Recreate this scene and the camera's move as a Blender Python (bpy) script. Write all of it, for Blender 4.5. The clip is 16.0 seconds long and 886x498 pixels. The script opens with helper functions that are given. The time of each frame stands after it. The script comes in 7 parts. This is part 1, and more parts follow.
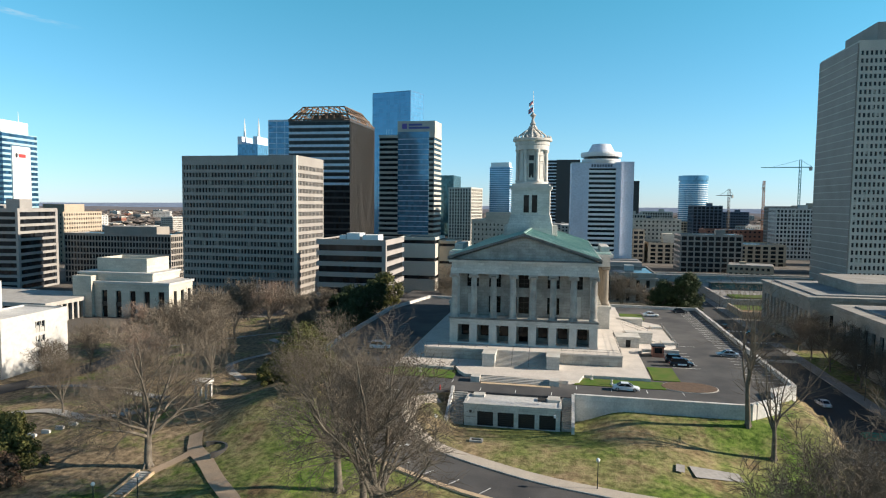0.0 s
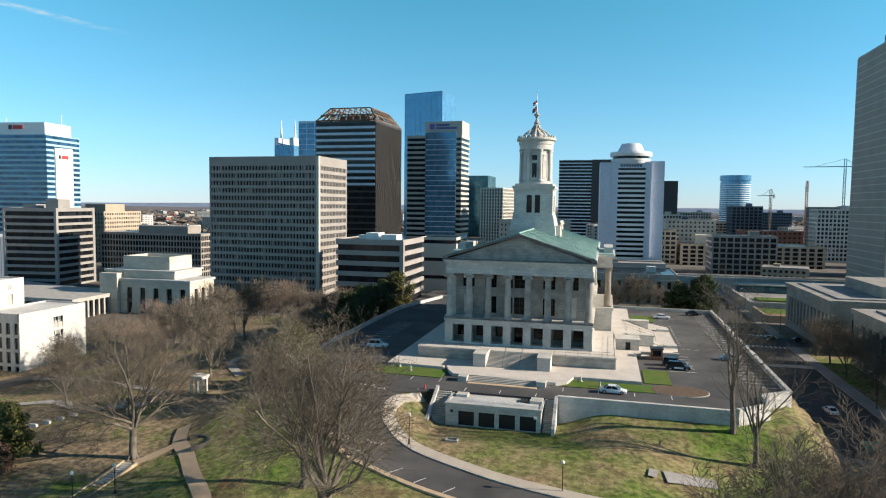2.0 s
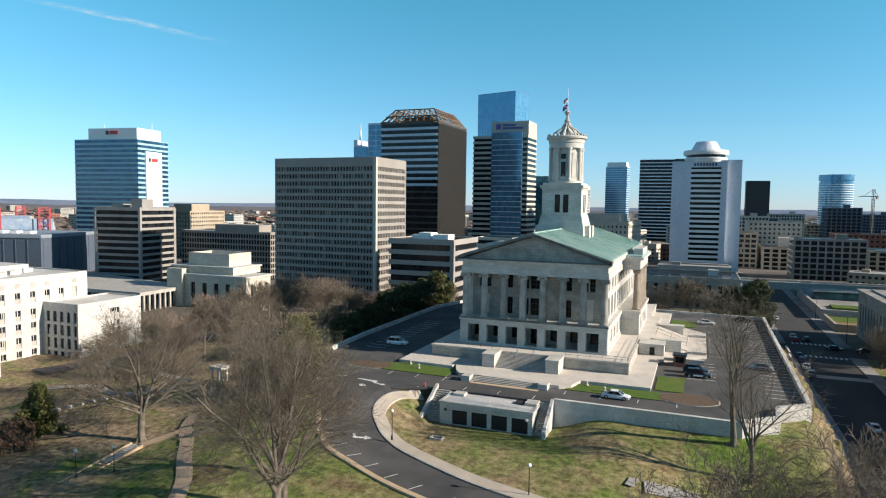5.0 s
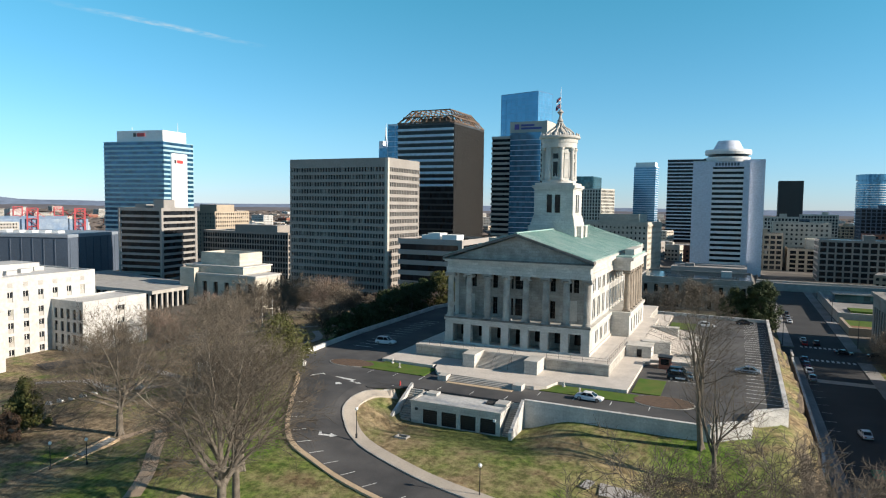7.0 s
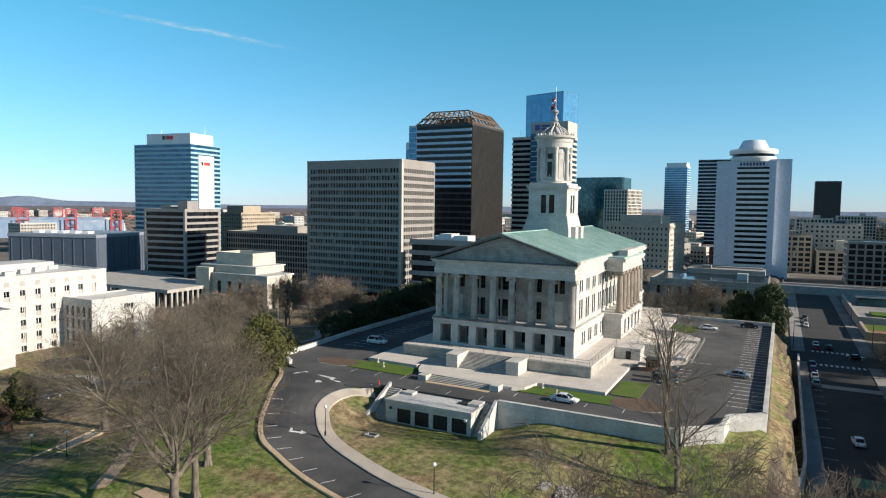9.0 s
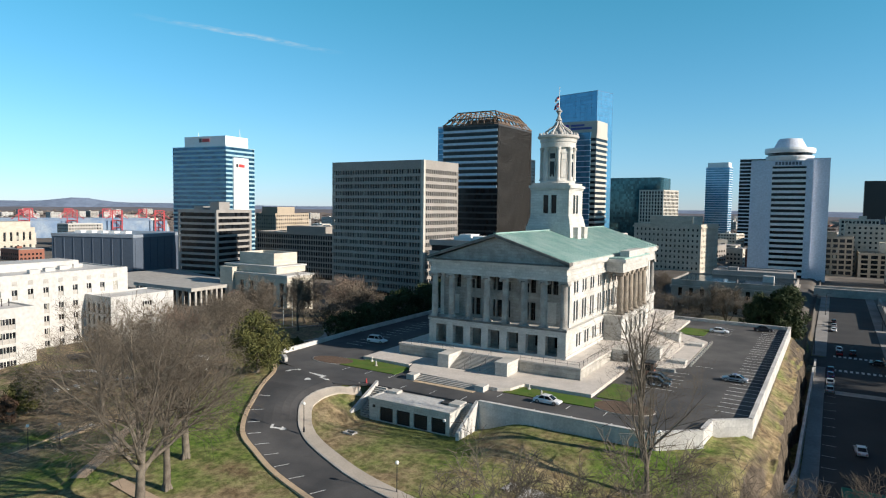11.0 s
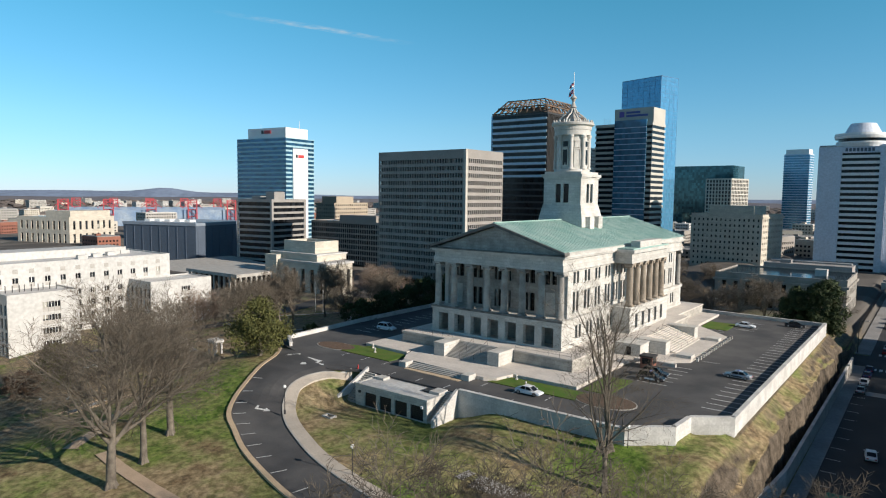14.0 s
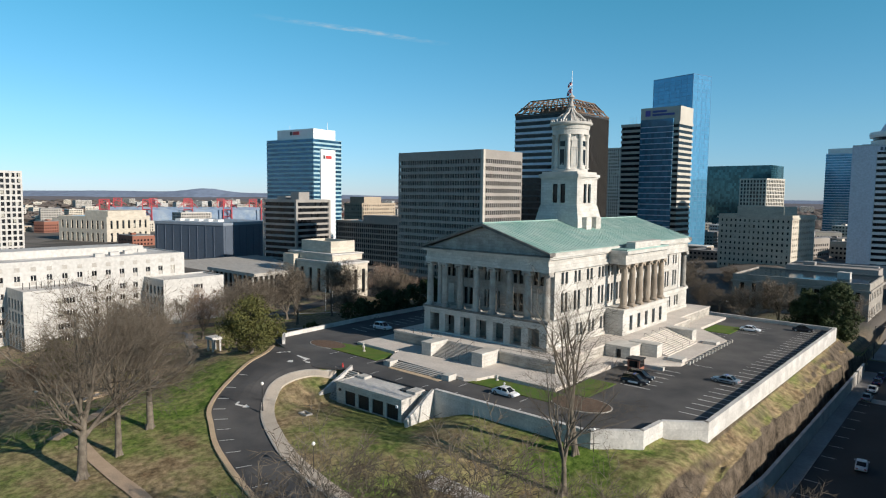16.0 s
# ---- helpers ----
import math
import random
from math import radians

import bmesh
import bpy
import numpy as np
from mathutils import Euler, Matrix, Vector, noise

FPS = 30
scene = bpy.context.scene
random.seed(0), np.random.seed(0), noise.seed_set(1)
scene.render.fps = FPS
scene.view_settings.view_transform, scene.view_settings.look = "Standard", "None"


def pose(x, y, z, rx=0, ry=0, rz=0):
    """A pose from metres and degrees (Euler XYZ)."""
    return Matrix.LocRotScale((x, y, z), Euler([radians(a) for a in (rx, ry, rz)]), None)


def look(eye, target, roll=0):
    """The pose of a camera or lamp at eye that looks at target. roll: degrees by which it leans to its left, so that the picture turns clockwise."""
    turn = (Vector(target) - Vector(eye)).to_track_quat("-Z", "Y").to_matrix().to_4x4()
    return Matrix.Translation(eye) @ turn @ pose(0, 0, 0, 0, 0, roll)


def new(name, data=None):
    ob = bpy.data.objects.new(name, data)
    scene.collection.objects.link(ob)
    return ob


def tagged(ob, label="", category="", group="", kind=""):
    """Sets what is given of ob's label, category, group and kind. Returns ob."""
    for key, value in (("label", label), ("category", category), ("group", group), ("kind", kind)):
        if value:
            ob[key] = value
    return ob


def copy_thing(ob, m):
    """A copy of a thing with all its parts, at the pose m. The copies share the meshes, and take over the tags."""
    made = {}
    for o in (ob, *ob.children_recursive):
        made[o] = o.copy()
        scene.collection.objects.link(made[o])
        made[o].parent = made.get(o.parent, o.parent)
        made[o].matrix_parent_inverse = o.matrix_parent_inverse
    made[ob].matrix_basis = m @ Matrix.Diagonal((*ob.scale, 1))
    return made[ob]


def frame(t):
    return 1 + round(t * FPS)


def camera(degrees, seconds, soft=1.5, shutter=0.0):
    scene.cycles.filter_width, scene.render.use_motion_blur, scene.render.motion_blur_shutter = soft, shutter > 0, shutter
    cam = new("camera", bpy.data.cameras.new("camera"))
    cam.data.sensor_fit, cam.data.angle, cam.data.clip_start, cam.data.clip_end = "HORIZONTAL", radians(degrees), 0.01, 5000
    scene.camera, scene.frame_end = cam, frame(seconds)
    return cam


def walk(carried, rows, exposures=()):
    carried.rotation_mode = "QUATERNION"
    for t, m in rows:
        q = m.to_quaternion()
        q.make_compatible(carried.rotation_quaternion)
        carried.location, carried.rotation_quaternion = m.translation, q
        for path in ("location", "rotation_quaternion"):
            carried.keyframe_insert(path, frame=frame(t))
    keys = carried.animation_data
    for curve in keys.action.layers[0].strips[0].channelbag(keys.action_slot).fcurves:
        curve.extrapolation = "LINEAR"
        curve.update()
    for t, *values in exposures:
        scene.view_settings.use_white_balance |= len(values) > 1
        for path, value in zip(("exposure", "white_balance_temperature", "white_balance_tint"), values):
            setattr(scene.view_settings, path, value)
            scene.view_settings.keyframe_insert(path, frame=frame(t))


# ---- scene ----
cam = camera(68.3, 16.0, soft=1.15)
METRES, EYE, TILT, LEAN, TURN = 80.0, 36.0, 0.0, 0.0, 10.4
ROWS = [
    (0.0, 0.0, 0.0, 0.0, 0.04, -3.89, -0.63),
    (0.5, 0.0305, -0.001, -0.0001, 1.24, -3.89, -0.63),
    (1.0, 0.0611, -0.0011, -0.0002, 2.05, -3.89, -0.65),
    (1.5, 0.0919, -0.0007, 0.0001, 2.82, -3.89, -0.66),
    (2.0, 0.123, -0.0002, 0.0002, 3.6, -3.9, -0.68),
    (2.5, 0.1542, 0.0015, -0.0002, 4.66, -3.9, -0.71),
    (3.0, 0.1857, 0.004, -0.0006, 6.11, -3.9, -0.73),
    (3.5, 0.2172, 0.0075, -0.0006, 7.6, -3.92, -0.77),
    (4.0, 0.2488, 0.0116, -0.001, 8.82, -3.92, -0.78),
    (6.5, 0.4058, 0.0396, -0.0023, 13.65, -3.91, -0.79),
    (7.0, 0.437, 0.0461, -0.0022, 13.96, -3.89, -0.78),
    (7.5, 0.4678, 0.0527, -0.0023, 14.29, -3.86, -0.76),
    (8.0, 0.4982, 0.0597, -0.0029, 14.98, -3.84, -0.74),
    (8.5, 0.5284, 0.0671, -0.0029, 16.05, -3.83, -0.76),
    (9.0, 0.5584, 0.0753, -0.0033, 16.92, -3.81, -0.75),
    (11.5, 0.7057, 0.1227, -0.0044, 21.59, -3.76, -0.71),
    (12.0, 0.735, 0.1335, -0.0044, 22.66, -3.79, -0.7),
    (12.5, 0.7641, 0.1451, -0.0044, 23.72, -3.96, -0.68),
    (13.0, 0.7929, 0.1573, -0.0043, 24.76, -4.25, -0.68),
    (13.5, 0.8211, 0.1701, -0.0042, 25.81, -4.58, -0.67),
    (14.0, 0.849, 0.183, -0.0037, 26.84, -4.74, -0.66),
    (14.5, 0.8767, 0.1968, -0.0036, 27.82, -4.78, -0.65),
    (15.0, 0.9044, 0.2111, -0.0035, 28.65, -4.76, -0.66),
    (15.5, 0.9314, 0.2258, -0.0034, 29.37, -4.75, -0.67),
    (16.0, 0.9588, 0.2407, -0.0031, 30.09, -4.74, -0.67),
]
walk(cam, [(t, pose(0, 0, EYE, TILT, LEAN, TURN) @ pose(METRES * x, METRES * y, METRES * z, 90 + pitch, roll, yaw)) for t, x, y, z, yaw, pitch, roll in ROWS], exposures=((0.0, 0.78, 7250, 10), (4.0, 0.7, 7150, 10), (9.0, 0.57, 6950, 10), (12.5, 0.44, 6850, 10), (16.0, 0.29, 6850, 10)))

# ---- world, sun ----
world = bpy.data.worlds.new("sky")
scene.world = world
world.use_nodes = True
wn = world.node_tree.nodes
sky = wn.new("ShaderNodeTexSky")
sky.sky_type, sky.sun_disc = "NISHITA", False
SUN_AZ, SUN_EL = 84.5, 22.5          # degrees from +y towards +x, and above the horizon
sky.sun_elevation, sky.sun_rotation = radians(SUN_EL), radians(SUN_AZ)
sky.air_density, sky.dust_density, sky.ozone_density, sky.altitude = 1.0, 0.0, 3.0, 200
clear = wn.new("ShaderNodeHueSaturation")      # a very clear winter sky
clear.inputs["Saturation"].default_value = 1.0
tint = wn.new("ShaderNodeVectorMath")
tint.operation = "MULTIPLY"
# tint: pale cool horizon, azure band, dim grey overhead to weaken the ambient light
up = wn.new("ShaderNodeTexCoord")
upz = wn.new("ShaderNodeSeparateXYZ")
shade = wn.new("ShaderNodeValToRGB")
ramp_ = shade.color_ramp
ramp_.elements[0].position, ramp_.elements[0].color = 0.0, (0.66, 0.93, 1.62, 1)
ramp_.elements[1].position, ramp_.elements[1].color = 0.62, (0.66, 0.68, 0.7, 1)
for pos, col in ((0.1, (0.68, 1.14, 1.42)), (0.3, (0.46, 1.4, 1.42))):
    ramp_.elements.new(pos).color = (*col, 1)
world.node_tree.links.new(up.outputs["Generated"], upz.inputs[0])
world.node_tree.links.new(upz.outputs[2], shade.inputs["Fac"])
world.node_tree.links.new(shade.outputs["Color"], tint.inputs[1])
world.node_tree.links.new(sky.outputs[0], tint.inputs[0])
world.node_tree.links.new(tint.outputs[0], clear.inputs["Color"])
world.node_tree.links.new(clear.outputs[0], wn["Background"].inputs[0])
wn["Background"].inputs[1].default_value = 0.078
sun = new("sun", bpy.data.lights.new("sun", "SUN"))
sun.data.energy, sun.data.angle, sun.data.color = 5.0, radians(0.53), (1.0, 0.927, 0.845)
sdir = Vector((math.sin(radians(SUN_AZ)) * math.cos(radians(SUN_EL)), math.cos(radians(SUN_AZ)) * math.cos(radians(SUN_EL)), math.sin(radians(SUN_EL))))
sun.matrix_world = look((200, 100, 200), tuple(Vector((200, 100, 200)) - sdir))


# ---- materials ----
def mat(name, colour, rough=0.8, metal=0.0, second=None, scale=0.5, fine=8.0, amount=0.5, bump=0.15, spec=0.5, brick=None, joint=0.72, piece=0.0):
    """A surface with stains at one scale and grain at another; brick: (length, height) of its courses in metres; piece: how far each object differs."""
    m = bpy.data.materials.new(name)
    m.use_nodes = True
    n, l = m.node_tree.nodes, m.node_tree.links
    bsdf = n["Principled BSDF"]
    geo = n.new("ShaderNodeNewGeometry")
    big = n.new("ShaderNodeTexNoise")
    big.inputs["Scale"].default_value, big.inputs["Detail"].default_value = scale, 5
    small = n.new("ShaderNodeTexNoise")
    small.inputs["Scale"].default_value, small.inputs["Detail"].default_value = fine, 6
    for t in (big, small):
        l.new(geo.outputs["Position"], t.inputs["Vector"])
    mix = n.new("ShaderNodeMix")
    mix.data_type = "RGBA"
    second = second or tuple(c * 0.72 for c in colour)
    mix.inputs["A"].default_value, mix.inputs["B"].default_value = (*colour, 1), (*second, 1)
    ramp = n.new("ShaderNodeMapRange")
    ramp.inputs["From Min"].default_value, ramp.inputs["From Max"].default_value = 0.35, 0.7
    ramp.inputs["To Max"].default_value = amount
    l.new(big.outputs[0], ramp.inputs[0])
    l.new(ramp.outputs[0], mix.inputs["Factor"])
    out = mix.outputs["Result"]
    grain = n.new("ShaderNodeMapRange")
    grain.inputs["From Min"].default_value, grain.inputs["From Max"].default_value = 0.3, 0.7
    grain.inputs["To Min"].default_value, grain.inputs["To Max"].default_value = 0.86, 1.12
    l.new(small.outputs[0], grain.inputs[0])
    tone = n.new("ShaderNodeVectorMath")
    tone.operation = "SCALE"
    l.new(out, tone.inputs[0])
    l.new(grain.outputs[0], tone.inputs["Scale"])
    out = tone.outputs[0]
    if piece:
        info = n.new("ShaderNodeObjectInfo")
        pr = n.new("ShaderNodeMapRange")
        pr.inputs["To Min"].default_value, pr.inputs["To Max"].default_value = 1 - piece, 1 + piece
        l.new(info.outputs["Random"], pr.inputs[0])
        t2 = n.new("ShaderNodeVectorMath")
        t2.operation = "SCALE"
        l.new(out, t2.inputs[0])
        l.new(pr.outputs[0], t2.inputs["Scale"])
        out = t2.outputs[0]
    height = small.outputs[0]
    if brick:
        sep = n.new("ShaderNodeSeparateXYZ")
        l.new(geo.outputs["Position"], sep.inputs[0])
        add = n.new("ShaderNodeMath")
        l.new(sep.outputs[0], add.inputs[0])
        l.new(sep.outputs[1], add.inputs[1])
        com = n.new("ShaderNodeCombineXYZ")
        l.new(add.outputs[0], com.inputs[0])
        l.new(sep.outputs[2], com.inputs[1])
        bt = n.new("ShaderNodeTexBrick")
        bt.inputs["Scale"].default_value = 1
        bt.inputs["Brick Width"].default_value, bt.inputs["Row Height"].default_value = brick
        bt.inputs["Mortar Size"].default_value, bt.inputs["Mortar Smooth"].default_value = 0.035, 0.3
        bt.inputs["Color1"].default_value, bt.inputs["Color2"].default_value = (1.06, 1.06, 1.06, 1), (0.88, 0.88, 0.88, 1)
        bt.inputs["Mortar"].default_value = (joint, joint, joint, 1)
        l.new(com.outputs[0], bt.inputs["Vector"])
        t3 = n.new("ShaderNodeVectorMath")
        t3.operation = "MULTIPLY"
        l.new(out, t3.inputs[0])
        l.new(bt.outputs["Color"], t3.inputs[1])
        out = t3.outputs[0]
    l.new(out, bsdf.inputs["Base Color"])
    b = n.new("ShaderNodeBump")
    b.inputs["Strength"].default_value, b.inputs["Distance"].default_value = bump, 0.05
    l.new(height, b.inputs["Height"])
    l.new(b.outputs[0], bsdf.inputs["Normal"])
    bsdf.inputs["Roughness"].default_value, bsdf.inputs["Metallic"].default_value = rough, metal
    bsdf.inputs["Specular IOR Level"].default_value = spec
    return m


def pane_glass(name, colour, rough=0.06, spread=0.5, cell=(1.6, 3.6), spec=0.5, blinds=0.0, coat=0.0):
    """Window glass over dark rooms; its panes differ a little in tone and tilt."""
    m = bpy.data.materials.new(name)
    m.use_nodes = True
    n, l = m.node_tree.nodes, m.node_tree.links
    bsdf = n["Principled BSDF"]
    geo = n.new("ShaderNodeNewGeometry")
    sep = n.new("ShaderNodeSeparateXYZ")
    l.new(geo.outputs["Position"], sep.inputs[0])
    add = n.new("ShaderNodeMath")
    l.new(sep.outputs[0], add.inputs[0])
    l.new(sep.outputs[1], add.inputs[1])
    com = n.new("ShaderNodeCombineXYZ")
    for k, (src, size) in enumerate(((add.outputs[0], cell[0]), (sep.outputs[2], cell[1]))):
        d = n.new("ShaderNodeMath")
        d.operation = "DIVIDE"
        d.inputs[1].default_value = size
        f = n.new("ShaderNodeMath")
        f.operation = "FLOOR"
        l.new(src, d.inputs[0])
        l.new(d.outputs[0], f.inputs[0])
        l.new(f.outputs[0], com.inputs[k])
    w = n.new("ShaderNodeTexWhiteNoise")
    w.noise_dimensions = "2D"
    l.new(com.outputs[0], w.inputs["Vector"])
    ramp = n.new("ShaderNodeMapRange")
    ramp.inputs["To Min"].default_value, ramp.inputs["To Max"].default_value = 1 - spread, 1 + spread
    l.new(w.outputs["Value"], ramp.inputs[0])
    tone = n.new("ShaderNodeVectorMath")
    tone.operation = "SCALE"
    tone.inputs[0].default_value = colour
    l.new(ramp.outputs[0], tone.inputs["Scale"])
    out = tone.outputs[0]
    if blinds:
        lt = n.new("ShaderNodeMath")
        lt.operation = "LESS_THAN"
        lt.inputs[1].default_value = blinds
        l.new(w.outputs["Value"], lt.inputs[0])
        mx = n.new("ShaderNodeMix")
        mx.data_type = "RGBA"
        mx.inputs["B"].default_value = (0.35, 0.34, 0.3, 1)
        l.new(lt.outputs[0], mx.inputs["Factor"])
        l.new(out, mx.inputs["A"])
        out = mx.outputs["Result"]
    l.new(out, bsdf.inputs["Base Color"])
    bsdf.inputs["Roughness"].default_value, bsdf.inputs["Specular IOR Level"].default_value = rough, spec
    bsdf.inputs["Metallic"].default_value = coat
    return m


LIME = mat("limestone", (0.57, 0.55, 0.51), 0.85, second=(0.37, 0.35, 0.315), scale=0.22, fine=3, amount=0.8, brick=(1.5, 0.62), joint=0.78)
LIME_S = mat("smooth_limestone", (0.57, 0.55, 0.51), 0.8, second=(0.35, 0.33, 0.295), scale=0.35, fine=5, amount=0.75)
# darker limestone for the loggia walls, portico walls and tympanum
LIME_D = mat("darker_limestone", (0.43, 0.405, 0.37), 0.9, second=(0.23, 0.215, 0.195), scale=0.4, fine=4, amount=0.95, brick=(1.5, 0.62), joint=0.75)
LIME_C = mat("weathered_carved_limestone", (0.4, 0.38, 0.345), 0.9, second=(0.22, 0.205, 0.19), scale=0.5, fine=5, amount=0.9, piece=0.15)
SOOT = mat("soot_stained_stone", (0.2, 0.19, 0.175), 0.9, second=(0.085, 0.08, 0.075), scale=0.6, fine=5, amount=1.0)
PAVE = mat("stone_paving", (0.6, 0.545, 0.49), 0.85, second=(0.46, 0.42, 0.375), scale=0.3, fine=4, amount=0.7)
GRANITE = mat("stone_terrace_wall", (0.45, 0.42, 0.37), 0.85, second=(0.26, 0.245, 0.22), scale=0.5, fine=4, amount=0.9, brick=(1.8, 0.75), joint=0.7)
COPPER = mat("green_copper", (0.2, 0.35, 0.31), 0.6, second=(0.34, 0.45, 0.41), scale=0.22, fine=2, amount=1.0, bump=0.05)
DARKGLASS = pane_glass("dark_window_glass", (0.01, 0.011, 0.012), 0.1, spread=0.7, cell=(1.1, 2.0), spec=0.25)
ASPHALT = mat("asphalt", (0.045, 0.045, 0.047), 0.9, second=(0.11, 0.105, 0.102), scale=0.13, fine=6, amount=0.9)
# shade below the bank is put into this darker asphalt colour
ASPHALT_SHADE = mat("shade_darkened_asphalt", (0.028, 0.028, 0.031), 0.9, second=(0.05, 0.05, 0.05), scale=0.1, fine=5, amount=0.9)
PAINT = mat("road_paint", (0.72, 0.72, 0.7), 0.8, second=(0.45, 0.45, 0.44), scale=1.5, fine=9, amount=0.8)
CONC = mat("concrete", (0.42, 0.4, 0.37), 0.9, second=(0.28, 0.265, 0.24), scale=0.4, fine=4, amount=0.8)
CONC_W = mat("pale_wall_concrete", (0.6, 0.585, 0.56), 0.85, second=(0.4, 0.39, 0.375), scale=0.35, fine=3, amount=0.8, brick=(3.2, 1.4), joint=0.85)
KERB = mat("tan_kerb_concrete", (0.52, 0.39, 0.26), 0.9, second=(0.4, 0.29, 0.19), scale=0.6, fine=5)
WALK = mat("footway_concrete", (0.48, 0.42, 0.35), 0.9, second=(0.36, 0.31, 0.26), scale=0.4, fine=5)
MULCH = mat("brown_mulch", (0.13, 0.08, 0.05), 1.0, second=(0.08, 0.05, 0.035), scale=1.5, fine=14, amount=0.9, bump=0.6)
LAWN = mat("green_lawn", (0.075, 0.145, 0.028), 0.95, second=(0.13, 0.15, 0.045), scale=0.4, fine=7, amount=0.9, bump=0.5, spec=0.1)
BARK = mat("grey_bark", (0.18, 0.155, 0.125), 0.95, second=(0.085, 0.072, 0.06), scale=1.2, fine=12, amount=0.9, bump=0.6, spec=0.1)
TWIG = mat("brown_twigs", (0.16, 0.135, 0.108), 0.95, second=(0.09, 0.075, 0.06), scale=0.6, fine=6, amount=0.8, spec=0.1)
TWIG_R = mat("reddish_twigs", (0.27, 0.2, 0.16), 0.95, second=(0.19, 0.14, 0.115), scale=0.6, fine=6, amount=0.8, spec=0.1)
LEAF = mat("dark_evergreen_leaves", (0.05, 0.07, 0.026), 0.7, second=(0.025, 0.036, 0.015), scale=0.6, fine=5, amount=0.9, spec=0.25)
LEAF_O = mat("olive_leaves", (0.115, 0.115, 0.038), 0.8, second=(0.05, 0.056, 0.02), scale=0.5, fine=5, amount=0.9, spec=0.2)
BLACK = mat("black_metal", (0.02, 0.02, 0.022), 0.5, amount=0.2)
DARKDOOR = mat("black_door", (0.012, 0.012, 0.014), 0.5, amount=0.3)
LAMPW = mat("white_globe", (0.8, 0.8, 0.78), 0.3, amount=0.05)
RED = mat("red_paint", (0.5, 0.05, 0.05), 0.6)
BLUE = mat("blue_cloth", (0.07, 0.1, 0.24), 0.8)
WHITE = mat("white_paint", (0.78, 0.78, 0.77), 0.6, second=(0.66, 0.66, 0.65), amount=0.5)
WHITE_B = mat("white_render", (0.5, 0.49, 0.47), 0.85, second=(0.42, 0.41, 0.39), scale=0.15, fine=1.0, amount=0.7, bump=0.03)
CREAM = mat("cream_stone", (0.56, 0.51, 0.43), 0.85, second=(0.43, 0.39, 0.32), scale=0.15, fine=2, amount=0.7, brick=(2.4, 0.9), joint=0.85)
TANB = mat("tan_brick", (0.4, 0.33, 0.25), 0.85, second=(0.3, 0.25, 0.19), scale=0.1, fine=2, amount=0.7)
BRICK = mat("red_brick", (0.27, 0.11, 0.075), 0.9, second=(0.19, 0.08, 0.06), scale=0.3, fine=3)
GREYC = mat("grey_precast", (0.3, 0.275, 0.25), 0.85, second=(0.23, 0.21, 0.19), scale=0.1, fine=2, amount=0.7)
# the striped office's shade is put into this grey in place of tan
PRECAST_SHADE = mat("grey_precast", (0.3, 0.285, 0.27), 0.85, second=(0.22, 0.21, 0.2), scale=0.1, fine=2, amount=0.7)
PALEC = mat("pale_precast", (0.5, 0.47, 0.41), 0.85, second=(0.4, 0.375, 0.33), scale=0.1, fine=2, amount=0.7)
STEEL = mat("dark_steel", (0.045, 0.042, 0.04), 0.5, amount=0.4)
RUST = mat("weathered_steel", (0.2, 0.12, 0.07), 0.7, second=(0.08, 0.06, 0.05), scale=0.3, amount=0.9)
BLUEW = mat("blue_white_panel", (0.62, 0.66, 0.74), 0.5, second=(0.5, 0.55, 0.64), scale=0.05, fine=1, amount=0.6)
DUSKSTONE = mat("dull_grey_stone", (0.34, 0.315, 0.28), 0.9, second=(0.22, 0.2, 0.18), scale=0.2, fine=2, amount=0.8, brick=(2.4, 0.9), joint=0.85)
LOWC = mat("drab_precast", (0.33, 0.3, 0.28), 0.85, second=(0.25, 0.23, 0.215), scale=0.1, fine=2, amount=0.7)
CYANP = mat("pale_cyan_spandrel", (0.34, 0.5, 0.55), 0.35, second=(0.26, 0.42, 0.48), scale=0.05, fine=1, amount=0.7, bump=0.0)
LIME_B = mat("brown_stained_limestone", (0.34, 0.285, 0.225), 0.9, second=(0.2, 0.165, 0.13), scale=0.5, fine=5, amount=0.9, piece=0.15)
ROOFG = mat("grey_roof_felt", (0.3, 0.29, 0.28), 0.95, second=(0.18, 0.175, 0.17), scale=0.1, fine=2, amount=0.9)
ROOFW = mat("white_roof_felt", (0.62, 0.61, 0.58), 0.9, second=(0.42, 0.41, 0.4), scale=0.12, fine=2, amount=0.9)
GL_BLACK = pane_glass("black_curtain_glass", (0.012, 0.014, 0.017), 0.15, 0.6, (1.5, 3.9), 0.25)
GL_BLUE = pane_glass("blue_curtain_glass", (0.1, 0.3, 0.47), 0.08, 0.12, (3.0, 4.0), 0.5, coat=0.32)
GL_NAVY = pane_glass("deep_blue_glass", (0.03, 0.1, 0.18), 0.08, 0.45, (2.0, 3.75), 0.5, coat=0.35)
GL_SKY = pane_glass("sky_blue_glass", (0.08, 0.23, 0.36), 0.1, 0.25, (2.0, 3.6), 0.4, coat=0.35)
GL_TEAL = pane_glass("teal_glass", (0.03, 0.1, 0.12), 0.06, 0.4, (2.5, 3.8), 0.5, coat=0.5)
GL_DARK = pane_glass("office_glass", (0.018, 0.02, 0.023), 0.15, 0.8, (1.7, 3.7), 0.3, 0.08)
SLATE = mat("blue_grey_cladding", (0.085, 0.11, 0.15), 0.6, second=(0.06, 0.08, 0.11), scale=0.05, fine=1)
ROCK = mat("rock_face", (0.3, 0.26, 0.21), 0.95, second=(0.13, 0.115, 0.09), scale=0.35, fine=2.5, amount=1.0, bump=0.9)
